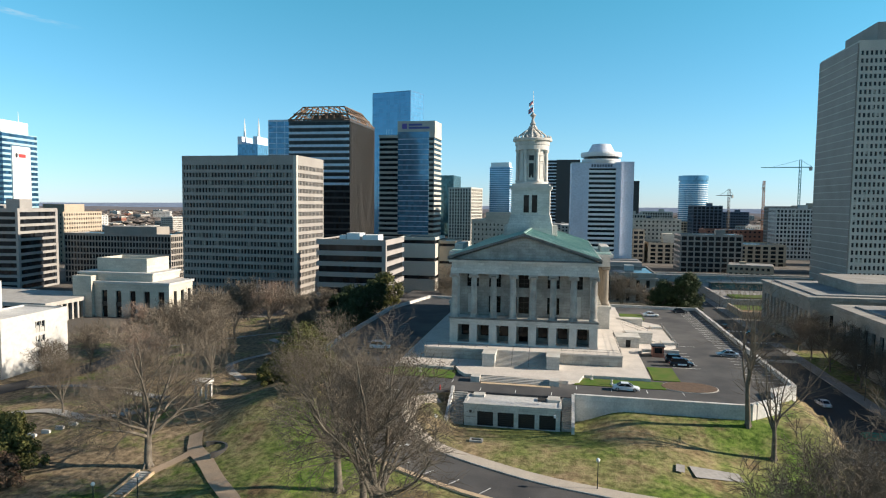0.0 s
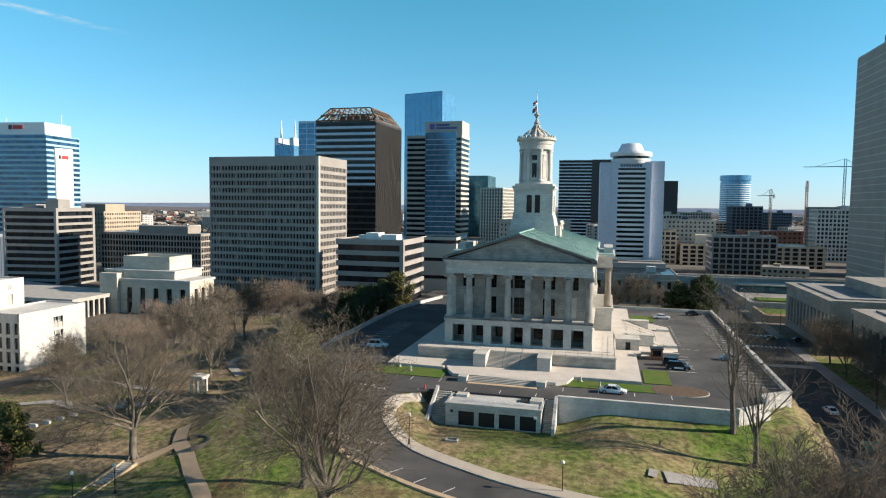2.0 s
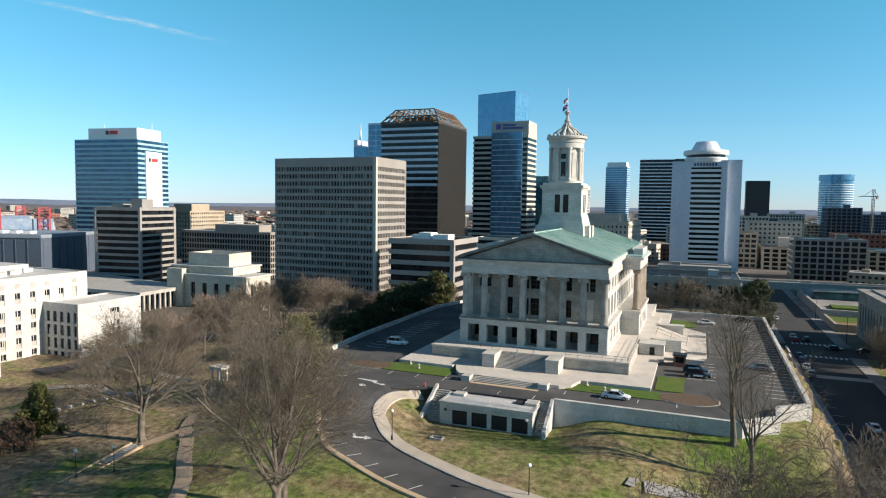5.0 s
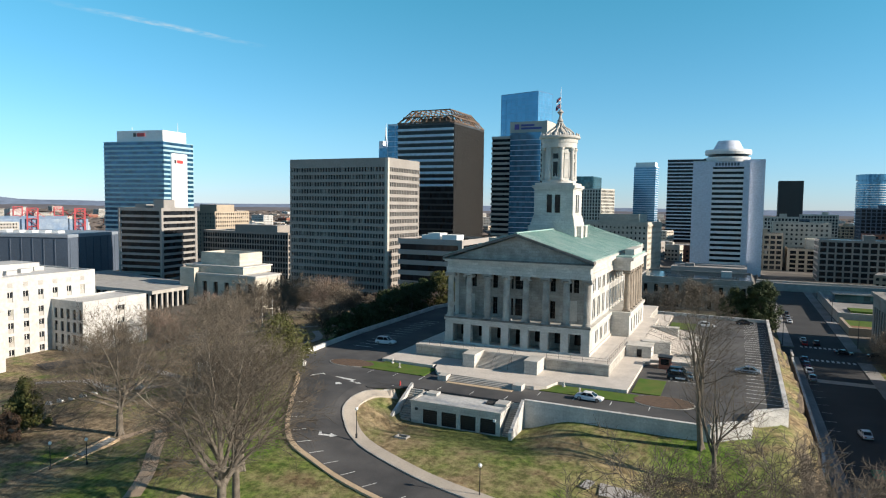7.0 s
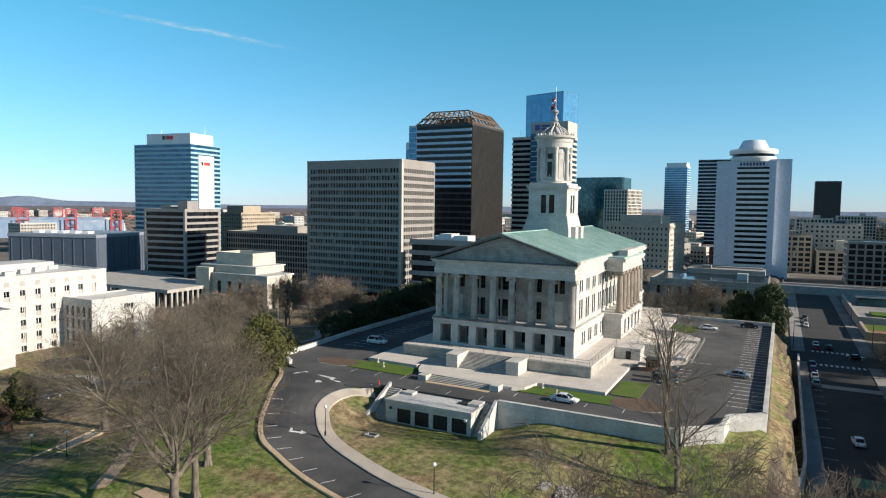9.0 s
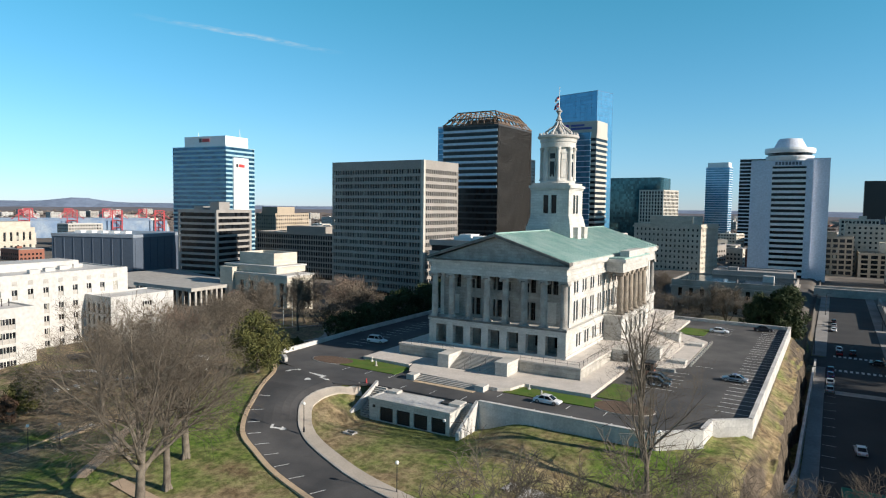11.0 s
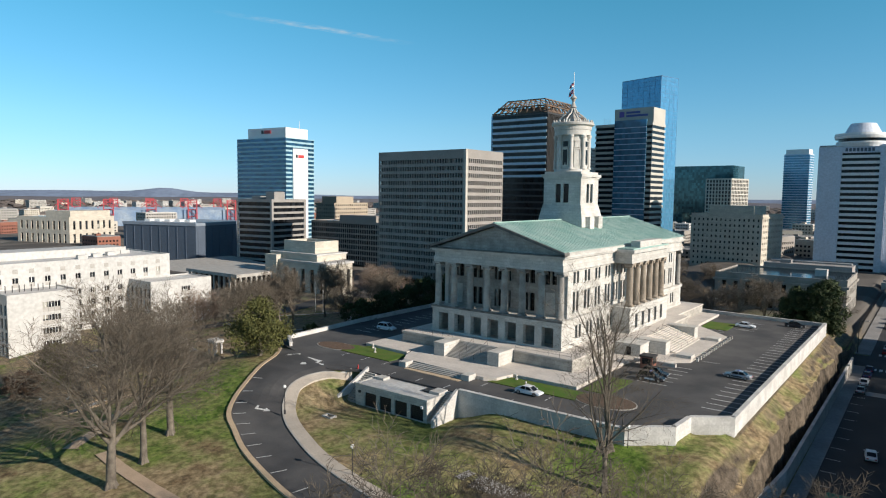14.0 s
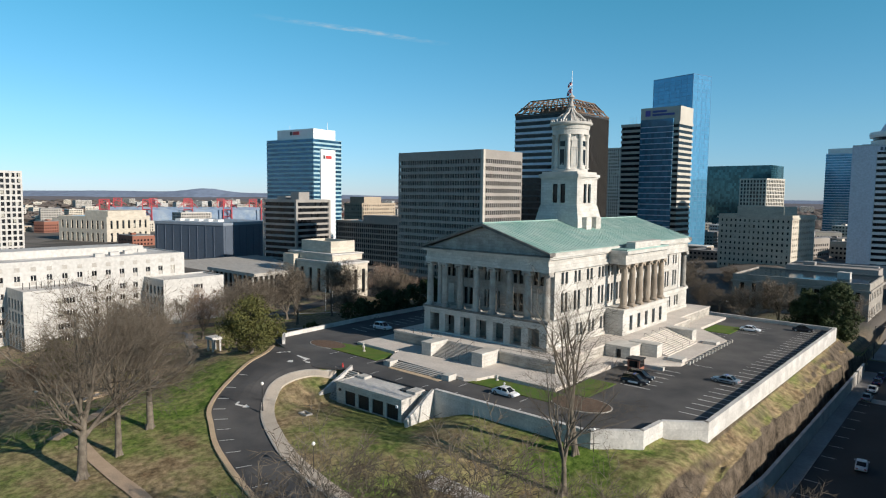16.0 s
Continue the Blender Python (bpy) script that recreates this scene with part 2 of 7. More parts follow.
CHROME = mat("wheel_alloy", (0.5, 0.5, 0.5), 0.35, 0.9, amount=0.1)
TYRE = mat("tyre_rubber", (0.02, 0.02, 0.02), 0.9, amount=0.2)
CARGLASS = pane_glass("car_glass", (0.012, 0.014, 0.016), 0.05, 0.2)
LENS_R = mat("red_lamp_lens", (0.35, 0.02, 0.02), 0.3, amount=0.1)
LENS_W = mat("clear_lamp_lens", (0.7, 0.72, 0.75), 0.15, amount=0.1)


def car_paint(name, colour, metal=0.0):
    return mat(name, colour, 0.25, metal, amount=0.1, bump=0.0)


# ---- mesh helpers ----
def bx(bm, x0, x1, y0, y1, z0, z1, m=None):
    """A box between two corners, added to bm."""
    c = [(x, y, z) for z in (z0, z1) for x, y in ((x0, y0), (x1, y0), (x1, y1), (x0, y1))]
    if m is not None:
        c = [m @ Vector(p) for p in c]
    v = [bm.verts.new(p) for p in c]
    for f in ((3, 2, 1, 0), (4, 5, 6, 7), (0, 1, 5, 4), (1, 2, 6, 5), (2, 3, 7, 6), (3, 0, 4, 7)):
        bm.faces.new([v[i] for i in f])


def lathe(bm, profile, sides, cx=0.0, cy=0.0, wave=0.0, caps=True):
    """Turns (radius, z) pairs round an upright axis; wave: depth of the flutes as a share of the radius."""
    rings = []
    for r, z in profile:
        rings.append([bm.verts.new((cx + math.cos(2 * math.pi * i / sides) * r * (1 - wave * (i % 2)), cy + math.sin(2 * math.pi * i / sides) * r * (1 - wave * (i % 2)), z)) for i in range(sides)])
    for a, b in zip(rings, rings[1:]):
        for i in range(sides):
            bm.faces.new((a[i], a[(i + 1) % sides], b[(i + 1) % sides], b[i]))
    if caps:
        bm.faces.new(rings[0][::-1])
        bm.faces.new(rings[-1])


def tube(bm, a, b, ra, rb, sides=4):
    """A tapered bar from a to b."""
    a, b = Vector(a), Vector(b)
    d = (b - a)
    if d.length < 1e-6:
        return
    d.normalize()
    u = d.orthogonal().normalized()
    w = d.cross(u)
    ring = [[bm.verts.new(p + (u * math.cos(2 * math.pi * i / sides) + w * math.sin(2 * math.pi * i / sides)) * r) for i in range(sides)] for p, r in ((a, ra), (b, rb))]
    for i in range(sides):
        bm.faces.new((ring[0][i], ring[0][(i + 1) % sides], ring[1][(i + 1) % sides], ring[1][i]))
    bm.faces.new(ring[0][::-1])
    bm.faces.new(ring[1])


def prism(bm, pts, z0, z1):
    """An upright prism over a plan outline (anticlockwise)."""
    lo = [bm.verts.new((x, y, z0)) for x, y in pts]
    hi = [bm.verts.new((x, y, z1)) for x, y in pts]
    k = len(pts)
    bm.faces.new(lo[::-1])
    bm.faces.new(hi)
    for i in range(k):
        bm.faces.new((lo[i], lo[(i + 1) % k], hi[(i + 1) % k], hi[i]))


def part(name, bm, material, parent=None, label="", smooth=False):
    me = bpy.data.meshes.new(name)
    bm.normal_update()
    bm.to_mesh(me)
    bm.free()
    me.materials.append(material)
    if smooth:
        me.shade_smooth()
    ob = new(name, me)
    if parent is not None:
        ob.parent = parent
    if label:
        ob["label"] = label
    return ob


def boxes(name, items, material, parent=None, label=""):
    bm = bmesh.new()
    for b in items:
        bx(bm, *b)
    return part(name, bm, material, parent, label)


def shared(name, me, parent, m):
    """One more piece on the mesh me, at the pose m."""
    ob = new(name, me)
    ob.parent = parent
    ob.matrix_basis = m
    return ob


def empty(name, m=None):
    ob = new(name)
    if m is not None:
        ob.matrix_basis = m
    return ob


def wall_cells(bm, u0, u1, z0, z1, holes, place):
    """A wall with real openings: holes are (u0, u1, z0, z1); place(bm, ua, ub, za, zb) adds one solid piece."""
    us = sorted({u0, u1, *[h[0] for h in holes], *[h[1] for h in holes]})
    zs = sorted({z0, z1, *[h[2] for h in holes], *[h[3] for h in holes]})
    for a, b in zip(us, us[1:]):
        run = None
        for c, d in zip(zs, zs[1:]):
            mu, mz = (a + b) / 2, (c + d) / 2
            if any(h[0] < mu < h[1] and h[2] < mz < h[3] for h in holes):
                if run:
                    place(bm, a, b, *run)
                run = None
            else:
                run = (run[0] if run else c, d)
        if run:
            place(bm, a, b, *run)


def yplace(y0, y1):
    return lambda b, u0, u1, z0, z1: bx(b, u0, u1, y0, y1, z0, z1)


def xplace(x0, x1):
    return lambda b, u0, u1, z0, z1: bx(b, x0, x1, u0, u1, z0, z1)


def sm(v):
    v = min(1.0, max(0.0, v))
    return v * v * (3 - 2 * v)


# ---- ground ----
PLAZA = ((-51.5, 118.0), (-26.0, 109.5), (-19.0, 112.9), (31.0, 112.6), (36.6, 117.2), (37.0, 122.8), (42.0, 126.4), (42.4, 218.0), (11.0, 219.5), (-46.0, 225.0), (-52.5, 196.0), (-52.3, 149.0))


def inside(x, y, poly):
    """Signed distance to an outline: positive inside."""
    best, odd = 1e9, False
    for (ax, ay), (bx_, by_) in zip(poly, poly[1:] + poly[:1]):
        dx, dy = bx_ - ax, by_ - ay
        t = max(0, min(1, ((x - ax) * dx + (y - ay) * dy) / (dx * dx + dy * dy)))
        best = min(best, math.hypot(x - ax - t * dx, y - ay - t * dy))
        if (ay > y) != (by_ > y) and x < (bx_ - ax) * (y - ay) / (by_ - ay) + ax:
            odd = not odd
    return best if odd else -best


def slope(x, y):
    """The hillside outside the plaza."""
    s = -1.2 + 0.075 * (y - 84) if y < 104 else 0.3
    s = max(s, -5.0)
    s += 2.7 * sm((-x - 16) / 12) * sm((y - 84) / 20) * (1 - sm((-x - 50) / 14))
    s -= 3.0 * sm((-x - 36) / 26) * (1 - 0.4 * sm((y - 92) / 20))
    s -= 6.0 * sm((-x - 62) / 70)
    s -= 2.8 * sm((x - 12) / 22) * (1 - sm((y - 99) / 15))
    s -= 1.4 * sm((x + 20) / 3) * sm((13 - x) / 12) * sm((y - 97) / 6)      # hollow before the garage
    s += 1.0 * sm((x - 2) / 8) * sm((y - 103) / 8) * sm((44 - x) / 3)
    lip = 45.9 + 1.1 * noise.noise((1.7, y * 0.085, 0)) + 0.7 * noise.noise((4.1, y * 0.31, 0)) - 2.5 * sm((118 - y) / 14)
    s -= (1.2 + 1.3 * sm((y - 168) / 45) + 1.2 * sm((126 - y) / 12)) * sm((x - 42.8) / (lip - 42.6)) + 7.5 * sm((x - lip) / (1.3 + 2.6 * sm((128 - y) / 14)))
    s -= 6.8 * sm((y - 221) / 9) * (1 - sm((x - 43.2) / 5.5))
    if x > 40:
        s = max(s, -7.5) if y > 100 else max(s, -7.5 - 0.02 * (100 - y))
    return s


def height(x, y):
    k = sm((math.hypot(x, y - 150) - 260) / 900)
    z = max(slope(x, y), -13.0) * (1 - k) - 14 * k
    if -60 < x < 50 and 100 < y < 230:
        d = inside(x, y, PLAZA)
        if d > 0:
            z = z + (2.9 - z) * min(1, d / 0.8)
    return z


def ground_sheet():
    def axis(lo, hi, step, ends):
        a = [lo + step * i for i in range(int((hi - lo) / step) + 1)]
        k, left, right = step, [], []
        v = lo
        while v > -ends:
            k *= 1.35
            v -= k
            left.append(v)
        v, k = hi, step
        while v < ends:
            k *= 1.35
            v += k
            right.append(v)
        return left[::-1] + a + right
    xs, ys = axis(-150, 72, 1.25, 4900), axis(30, 232, 1.25, 4900)
    xs = sorted(set(x for x in xs if not 42.4 < x < 49.2) | {42.5 + 0.35 * i for i in range(20)})
    def rough(x, y):
        if 43.6 < x < 47.6 and 100 < y < 222:     # broken rock of the bank
            k = min(1, (x - 43.6) / 1.2, (47.6 - x) / 1.2)
            return k * (0.55 * noise.noise((x * 0.5, y * 0.2, 2)) + 0.6 * noise.noise((x * 0.9, y * 0.5, 5)))
        return 0.12 * noise.noise((x * 0.15, y * 0.15, 0)) if abs(x) < 160 and y < 118 else 0
    verts = [(x, y, height(x, y) + rough(x, y)) for y in ys for x in xs]
    w = len(xs)
    faces = [(j * w + i, j * w + i + 1, (j + 1) * w + i + 1, (j + 1) * w + i) for j in range(len(ys) - 1) for i in range(w - 1)]
    me = bpy.data.meshes.new("ground")
    me.from_pydata(verts, [], faces)
    me.shade_smooth()
    return new("ground", me)


def grass_material():
    """Winter turf: green and straw patches, speckled at hand's breadth, bare rock on the banks, town beyond the hill."""
    m = bpy.data.materials.new("winter_grass")
    m.use_nodes = True
    n, l = m.node_tree.nodes, m.node_tree.links
    bsdf = n["Principled BSDF"]
    geo = n.new("ShaderNodeNewGeometry")

    def noise_at(scale, lo, hi, detail=6, rough=0.6):
        t = n.new("ShaderNodeTexNoise")
        t.inputs["Scale"].default_value, t.inputs["Detail"].default_value, t.inputs["Roughness"].default_value = scale, detail, rough
        l.new(geo.outputs["Position"], t.inputs["Vector"])
        q = n.new("ShaderNodeMapRange")
        q.inputs["From Min"].default_value, q.inputs["From Max"].default_value = lo, hi
        l.new(t.outputs[0], q.inputs[0])
        return q.outputs[0], t.outputs[0]

    def blend(fac, a, b):
        x = n.new("ShaderNodeMix")
        x.data_type = "RGBA"
        for key, val in (("A", a), ("B", b)):
            if isinstance(val, tuple):
                x.inputs[key].default_value = (*val, 1)
            else:
                l.new(val, x.inputs[key])
        if isinstance(fac, float):
            x.inputs["Factor"].default_value = fac
        else:
            l.new(fac, x.inputs["Factor"])
        return x.outputs["Result"]

    patches, _ = noise_at(0.055, 0.405, 0.6, 8, 0.7)
    tufts, raw = noise_at(0.9, 0.4, 0.62, 8, 0.7)
    bare, _ = noise_at(0.11, 0.55, 0.66, 9, 0.7)
    zone = n.new("ShaderNodeSeparateXYZ")
    l.new(geo.outputs["Position"], zone.inputs[0])
    loop = n.new("ShaderNodeMapRange")      # drier turf inside the bend of the drive, lush on the bank outside it
    loop.inputs["From Min"].default_value, loop.inputs["From Max"].default_value = -34, -15
    loop.inputs["To Min"].default_value, loop.inputs["To Max"].default_value = -0.22, 0.3
    l.new(zone.outputs[0], loop.inputs[0])
    dry = n.new("ShaderNodeMapRange")       # greener again towards the retaining wall
    dry.inputs["From Min"].default_value, dry.inputs["From Max"].default_value = -2, 14
    dry.inputs["To Max"].default_value = -0.4
    l.new(zone.outputs[0], dry.inputs[0])
    summed = n.new("ShaderNodeMath")
    l.new(loop.outputs[0], summed.inputs[0])
    l.new(dry.outputs[0], summed.inputs[1])
    biased = n.new("ShaderNodeMath")
    biased.use_clamp = True
    east = n.new("ShaderNodeMapRange")      # straw on the rock bank
    east.inputs["From Min"].default_value, east.inputs["From Max"].default_value = 38.5, 44.5
    east.inputs["To Max"].default_value = 0.4
    l.new(zone.outputs[0], east.inputs[0])
    bank = n.new("ShaderNodeMath")
    l.new(patches, bank.inputs[0])
    l.new(east.outputs[0], bank.inputs[1])
    l.new(bank.outputs[0], biased.inputs[0])
    l.new(summed.outputs[0], biased.inputs[1])
    patches = biased.outputs[0]
    green = blend(tufts, (0.05, 0.095, 0.017), (0.165, 0.24, 0.05))
    straw = blend(tufts, (0.17, 0.13, 0.072), (0.39, 0.3, 0.18))
    turf = blend(bare, blend(patches, green, straw), blend(tufts, (0.07, 0.05, 0.03), (0.2, 0.135, 0.075)))
    # brown leaf litter under the park trees
    where = n.new("ShaderNodeSeparateXYZ")
    l.new(geo.outputs["Position"], where.inputs[0])
    west = n.new("ShaderNodeMapRange")
    west.inputs["From Min"].default_value, west.inputs["From Max"].default_value = -38, -60
    l.new(where.outputs[0], west.inputs[0])
    leaf, _ = noise_at(0.12, 0.36, 0.5, 8, 0.7)
    cover = n.new("ShaderNodeMath")
    cover.operation = "MULTIPLY"
    l.new(west.outputs[0], cover.inputs[0])
    l.new(leaf, cover.inputs[1])
    turf = blend(cover.outputs[0], turf, blend(tufts, (0.13, 0.1, 0.065), (0.36, 0.275, 0.18)))
    sep = n.new("ShaderNodeSeparateXYZ")
    l.new(geo.outputs["Normal"], sep.inputs[0])
    st = n.new("ShaderNodeMapRange")
    st.inputs["From Min"].default_value, st.inputs["From Max"].default_value = 0.9, 0.72
    l.new(sep.outputs[2], st.inputs[0])
    cracks, _ = noise_at(0.35, 0.36, 0.62, 10, 0.8)
    # cracked rock; shadow on the cliff is put into its lowered tones too
    rock = blend(cracks, (0.018, 0.015, 0.012), (0.16, 0.13, 0.1))
    hill = blend(st.outputs[0], turf, rock)
    d = n.new("ShaderNodeVectorMath")
    d.operation = "DISTANCE"
    d.inputs[1].default_value = (-20, 140, 0)
    l.new(geo.outputs["Position"], d.inputs[0])
    fr = n.new("ShaderNodeMapRange")
    fr.inputs["From Min"].default_value, fr.inputs["From Max"].default_value = 115, 160
    l.new(d.outputs["Value"], fr.inputs[0])
    town = n.new("ShaderNodeTexVoronoi")
    town.inputs["Scale"].default_value = 0.03
    l.new(geo.outputs["Position"], town.inputs["Vector"])
    tr = n.new("ShaderNodeValToRGB")
    tr.color_ramp.elements[0].color, tr.color_ramp.elements[1].color = (0.08, 0.075, 0.07, 1), (0.2, 0.18, 0.16, 1)
    l.new(town.outputs["Color"], tr.inputs[0])
    l.new(blend(fr.outputs[0], hill, tr.outputs[0]), bsdf.inputs["Base Color"])
    bump = n.new("ShaderNodeBump")
    bump.inputs["Strength"].default_value, bump.inputs["Distance"].default_value = 0.7, 0.25
    l.new(raw, bump.inputs["Height"])
    l.new(bump.outputs[0], bsdf.inputs["Normal"])
    bsdf.inputs["Roughness"].default_value, bsdf.inputs["Specular IOR Level"].default_value = 0.95, 0.1
    return m


ground = ground_sheet()
ground.data.materials.append(grass_material())
tagged(ground, "hillside of patchy winter grass running out to the town", "ground", kind="structure")


def ribbon(name, left, right, material, lift, label, category, z=None):
    """A strip between two plan lines, lying on the ground."""
    bm = bmesh.new()
    rows = []
    for (ax, ay), (cx, cy) in zip(left, right):
        k = max(2, int(math.hypot(ax - cx, ay - cy) / 1.5))
        row = []
        for i in range(k if False else 7):
            f = i / 6
            x, y = ax + (cx - ax) * f, ay + (cy - ay) * f
            row.append(bm.verts.new((x, y, (height(x, y) if z is None else z) + lift)))
        rows.append(row)
    for a, b in zip(rows, rows[1:]):
        for i in range(6):
            bm.faces.new((a[i], a[i + 1], b[i + 1], b[i]))
    bmesh.ops.recalc_face_normals(bm, faces=bm.faces)
    if bm.faces and sum(f.normal.z for f in bm.faces) < 0:
        bmesh.ops.reverse_faces(bm, faces=bm.faces)
    return tagged(part(name, bm, material), label, category, kind="structure")


def smooth_line(pts, n):
    """A soft curve through plan points."""
    out = []
    P = [pts[0]] + list(pts) + [pts[-1]]
    for i in range(1, len(P) - 2):
        for k in range(n):
            t = k / n
            out.append(tuple(0.5 * (2 * P[i][c] + (P[i + 1][c] - P[i - 1][c]) * t + (2 * P[i - 1][c] - 5 * P[i][c] + 4 * P[i + 1][c] - P[i + 2][c]) * t * t + (3 * P[i][c] - P[i - 1][c] - 3 * P[i + 1][c] + P[i + 2][c]) * t ** 3) for c in (0, 1)))
    return out + [pts[-1]]


def offset(line, d):
    out = []
    for i, (x, y) in enumerate(line):
        (ax, ay), (cx, cy) = line[max(0, i - 1)], line[min(len(line) - 1, i + 1)]
        k = math.hypot(cx - ax, cy - ay)
        out.append((x - (cy - ay) / k * d, y + (cx - ax) / k * d))
    return out


# ---- drives, walls and lawns of the hilltop ----
OUTER = smooth_line([(-46.5, 115.8), (-40.3, 109.3), (-33.6, 98.5), (-30.0, 92.8), (-26.0, 88.8), (-20.5, 86.0), (-14.4, 83.0), (-7.5, 80.5), (2.0, 77.8), (14.0, 75.5), (32.0, 74.0)], 6)
INNER = smooth_line([(-22.0, 112.3), (-25.0, 108.0), (-24.9, 100.5), (-22.0, 96.2), (-19.0, 93.6), (-15.0, 91.1), (-10.0, 88.7), (-3.5, 86.0), (4.0, 83.9), (15.0, 82.0), (32.0, 81.5)], 6)
ribbon("road", OUTER, INNER, ASPHALT, 0.16, "curving asphalt drive climbing to the plaza", "road")
bm = bmesh.new()
prism(bm, [(x + (0.25 if x < 0 else -0.25), y + (0.15 if y < 150 else -0.15)) for x, y in PLAZA], 2.7, 3.0)
plaza = tagged(part("plaza", bm, ASPHALT), "flat asphalt drive and parking lots round the capitol", "car park", kind="structure")


def kerb_strip(name, line, d0, d1, lift, mat_, label, category, thick=0.5, z=None):
    """A kerb or footway along a line: a strip with real sides."""
    a, b = offset(line, d0), offset(line, d1)
    bm = bmesh.new()
    prev = None
    for (ax, ay), (cx, cy) in zip(a, b):
        za, zc = ((height(ax, ay), height(cx, cy)) if z is None else (z, z))
        row = [bm.verts.new(p) for p in ((ax, ay, za + lift - thick), (ax, ay, za + lift), (cx, cy, zc + lift), (cx, cy, zc + lift - thick))]
        if prev:
            for i in range(3):
                bm.faces.new((prev[i], prev[i + 1], row[i + 1], row[i]))
        prev = row
    bmesh.ops.recalc_face_normals(bm, faces=bm.faces)
    if sum(f.normal.z * f.calc_area() for f in bm.faces) < 0:
        bmesh.ops.reverse_faces(bm, faces=bm.faces)
    return tagged(part(name, bm, mat_), label, category, kind="structure")


kerb_strip("kerb", OUTER, -0.75, 0.0, 0.3, KERB, "tan concrete kerb along the outside of the drive", "kerb")
kerb_strip("kerb", INNER, 0.0, 0.25, 0.32, CONC, "pale concrete kerb along the inside of the drive", "kerb")
kerb_strip("footway", INNER, 0.25, 2.2, 0.3, WALK, "buff concrete footway beside the drive", "pavement")


def wall_run(name, pts, thick, z0, z1, mat_, label, cap=0.12):
    """A free wall along a plan line, with a coping."""
    holder = empty(name)
    for (ax, ay), (cx, cy) in zip(pts, pts[1:]):
        L = math.hypot(cx - ax, cy - ay)
        m = Matrix.Translation((ax, ay, 0)) @ Matrix.Rotation(math.atan2(cy - ay, cx - ax), 4, "Z")
        bm = bmesh.new()
        bx(bm, 0, L, 0, thick, z0, z1 - cap, m)
        part("wall_length", bm, mat_, holder)
        bm = bmesh.new()
        bx(bm, -0.05, L + 0.05, -0.06, thick + 0.06, z1 - cap, z1, m)
        part("coping", bm, CONC_W, holder)
    return tagged(holder, label, "wall", kind="structure")


wall_run("retaining_wall", [(2.6, 112.4), (31.2, 112.2)], 0.6, -2.0, 3.75, CONC_W, "pale concrete retaining wall above the lawn")
wall_run("retaining_wall", [(31.2, 112.2), (36.8, 116.7), (37.2, 122.4), (42.3, 126.2), (42.7, 218.4)], 0.6, -2.5, 4.0, CONC_W, "white concrete parapet wall stepping round the car park")
wall_run("retaining_wall", [(42.7, 218.4), (11.0, 220.0), (-46.0, 225.4), (-53.0, 196.0), (-52.8, 149.0), (-51.0, 121.0), (-45.0, 116.6)], 0.6, -4.0, 3.9, CONC_W, "low pale parapet wall along the edge of the plaza")

# lawns, mulch beds and paved steps
def sheet(name, pts, z0, z1, mat_, label, category):
    bm = bmesh.new()
    prism(bm, pts, z0, z1)
    return tagged(part(name, bm, mat_), label, category, kind="structure")


def oval(cx, cy, rx, ry, n=24, turn=0.0):
    return [(cx + rx * math.cos(2 * math.pi * i / n + turn), cy + ry * math.sin(2 * math.pi * i / n + turn)) for i in range(n)]


sheet("lawn", [(2.6, 121.3), (19.0, 121.3), (19.0, 126.2), (4.4, 126.2)], 2.95, 3.12, LAWN, "strip of bright green lawn beside the drive", "lawn")
sheet("lawn", [(-34.0, 121.0), (-20.0, 120.6), (-20.0, 126.5), (-32.0, 127.5)], 2.95, 3.12, LAWN, "strip of green lawn beside the drive", "lawn")
sheet("lawn", [(17.6, 127.6), (22.5, 127.6), (22.5, 138.0), (17.6, 138.0)], 2.95, 3.12, LAWN, "small green lawn beside the car park", "lawn")
sheet("lawn", [(17.5, 196.0), (24.0, 196.0), (24.0, 206.0), (17.5, 206.0)], 2.95, 3.12, LAWN, "small green lawn beside the far car park", "lawn")
sheet("mulch_bed", oval(23.4, 123.9, 4.9, 3.4), 2.95, 3.15, MULCH, "oval bed of brown mulch at the drive corner", "flower bed")
sheet("mulch_bed", oval(-37.6, 123.2, 5.0, 2.6), 2.95, 3.15, MULCH, "oval bed of brown mulch at the drive corner", "flower bed")
sheet("lawn_patch", oval(-33.6, 124.2, 3.4, 2.2), 2.96, 3.13, LAWN, "tuft of green lawn beside the mulch bed", "lawn")
for pts, lab in ((oval(23.4, 123.9, 5.1, 3.6), "kerb round the mulch bed"), (oval(-37.6, 123.2, 5.2, 2.8), "kerb round the far mulch bed")):
    sheet("kerb", pts, 2.9, 3.1, CONC, "pale concrete " + lab, "kerb")

# lower paved level round the terrace
FLOOR1 = [(-33.0, 127.6), (-21.0, 127.0), (-21.0, 129.0), (-19.5, 125.0), (-18.0, 122.6), (1.6, 121.4), (3.6, 122.6), (4.6, 126.6), (17.0, 126.6), (17.0, 150.0), (26.5, 158.0), (26.5, 186.0), (17.0, 196.0), (17.0, 216.0), (-33.0, 216.0)]
sheet("paved_terrace", FLOOR1, 2.9, 3.6, PAVE, "pale stone paving on the lower terrace", "pavement")


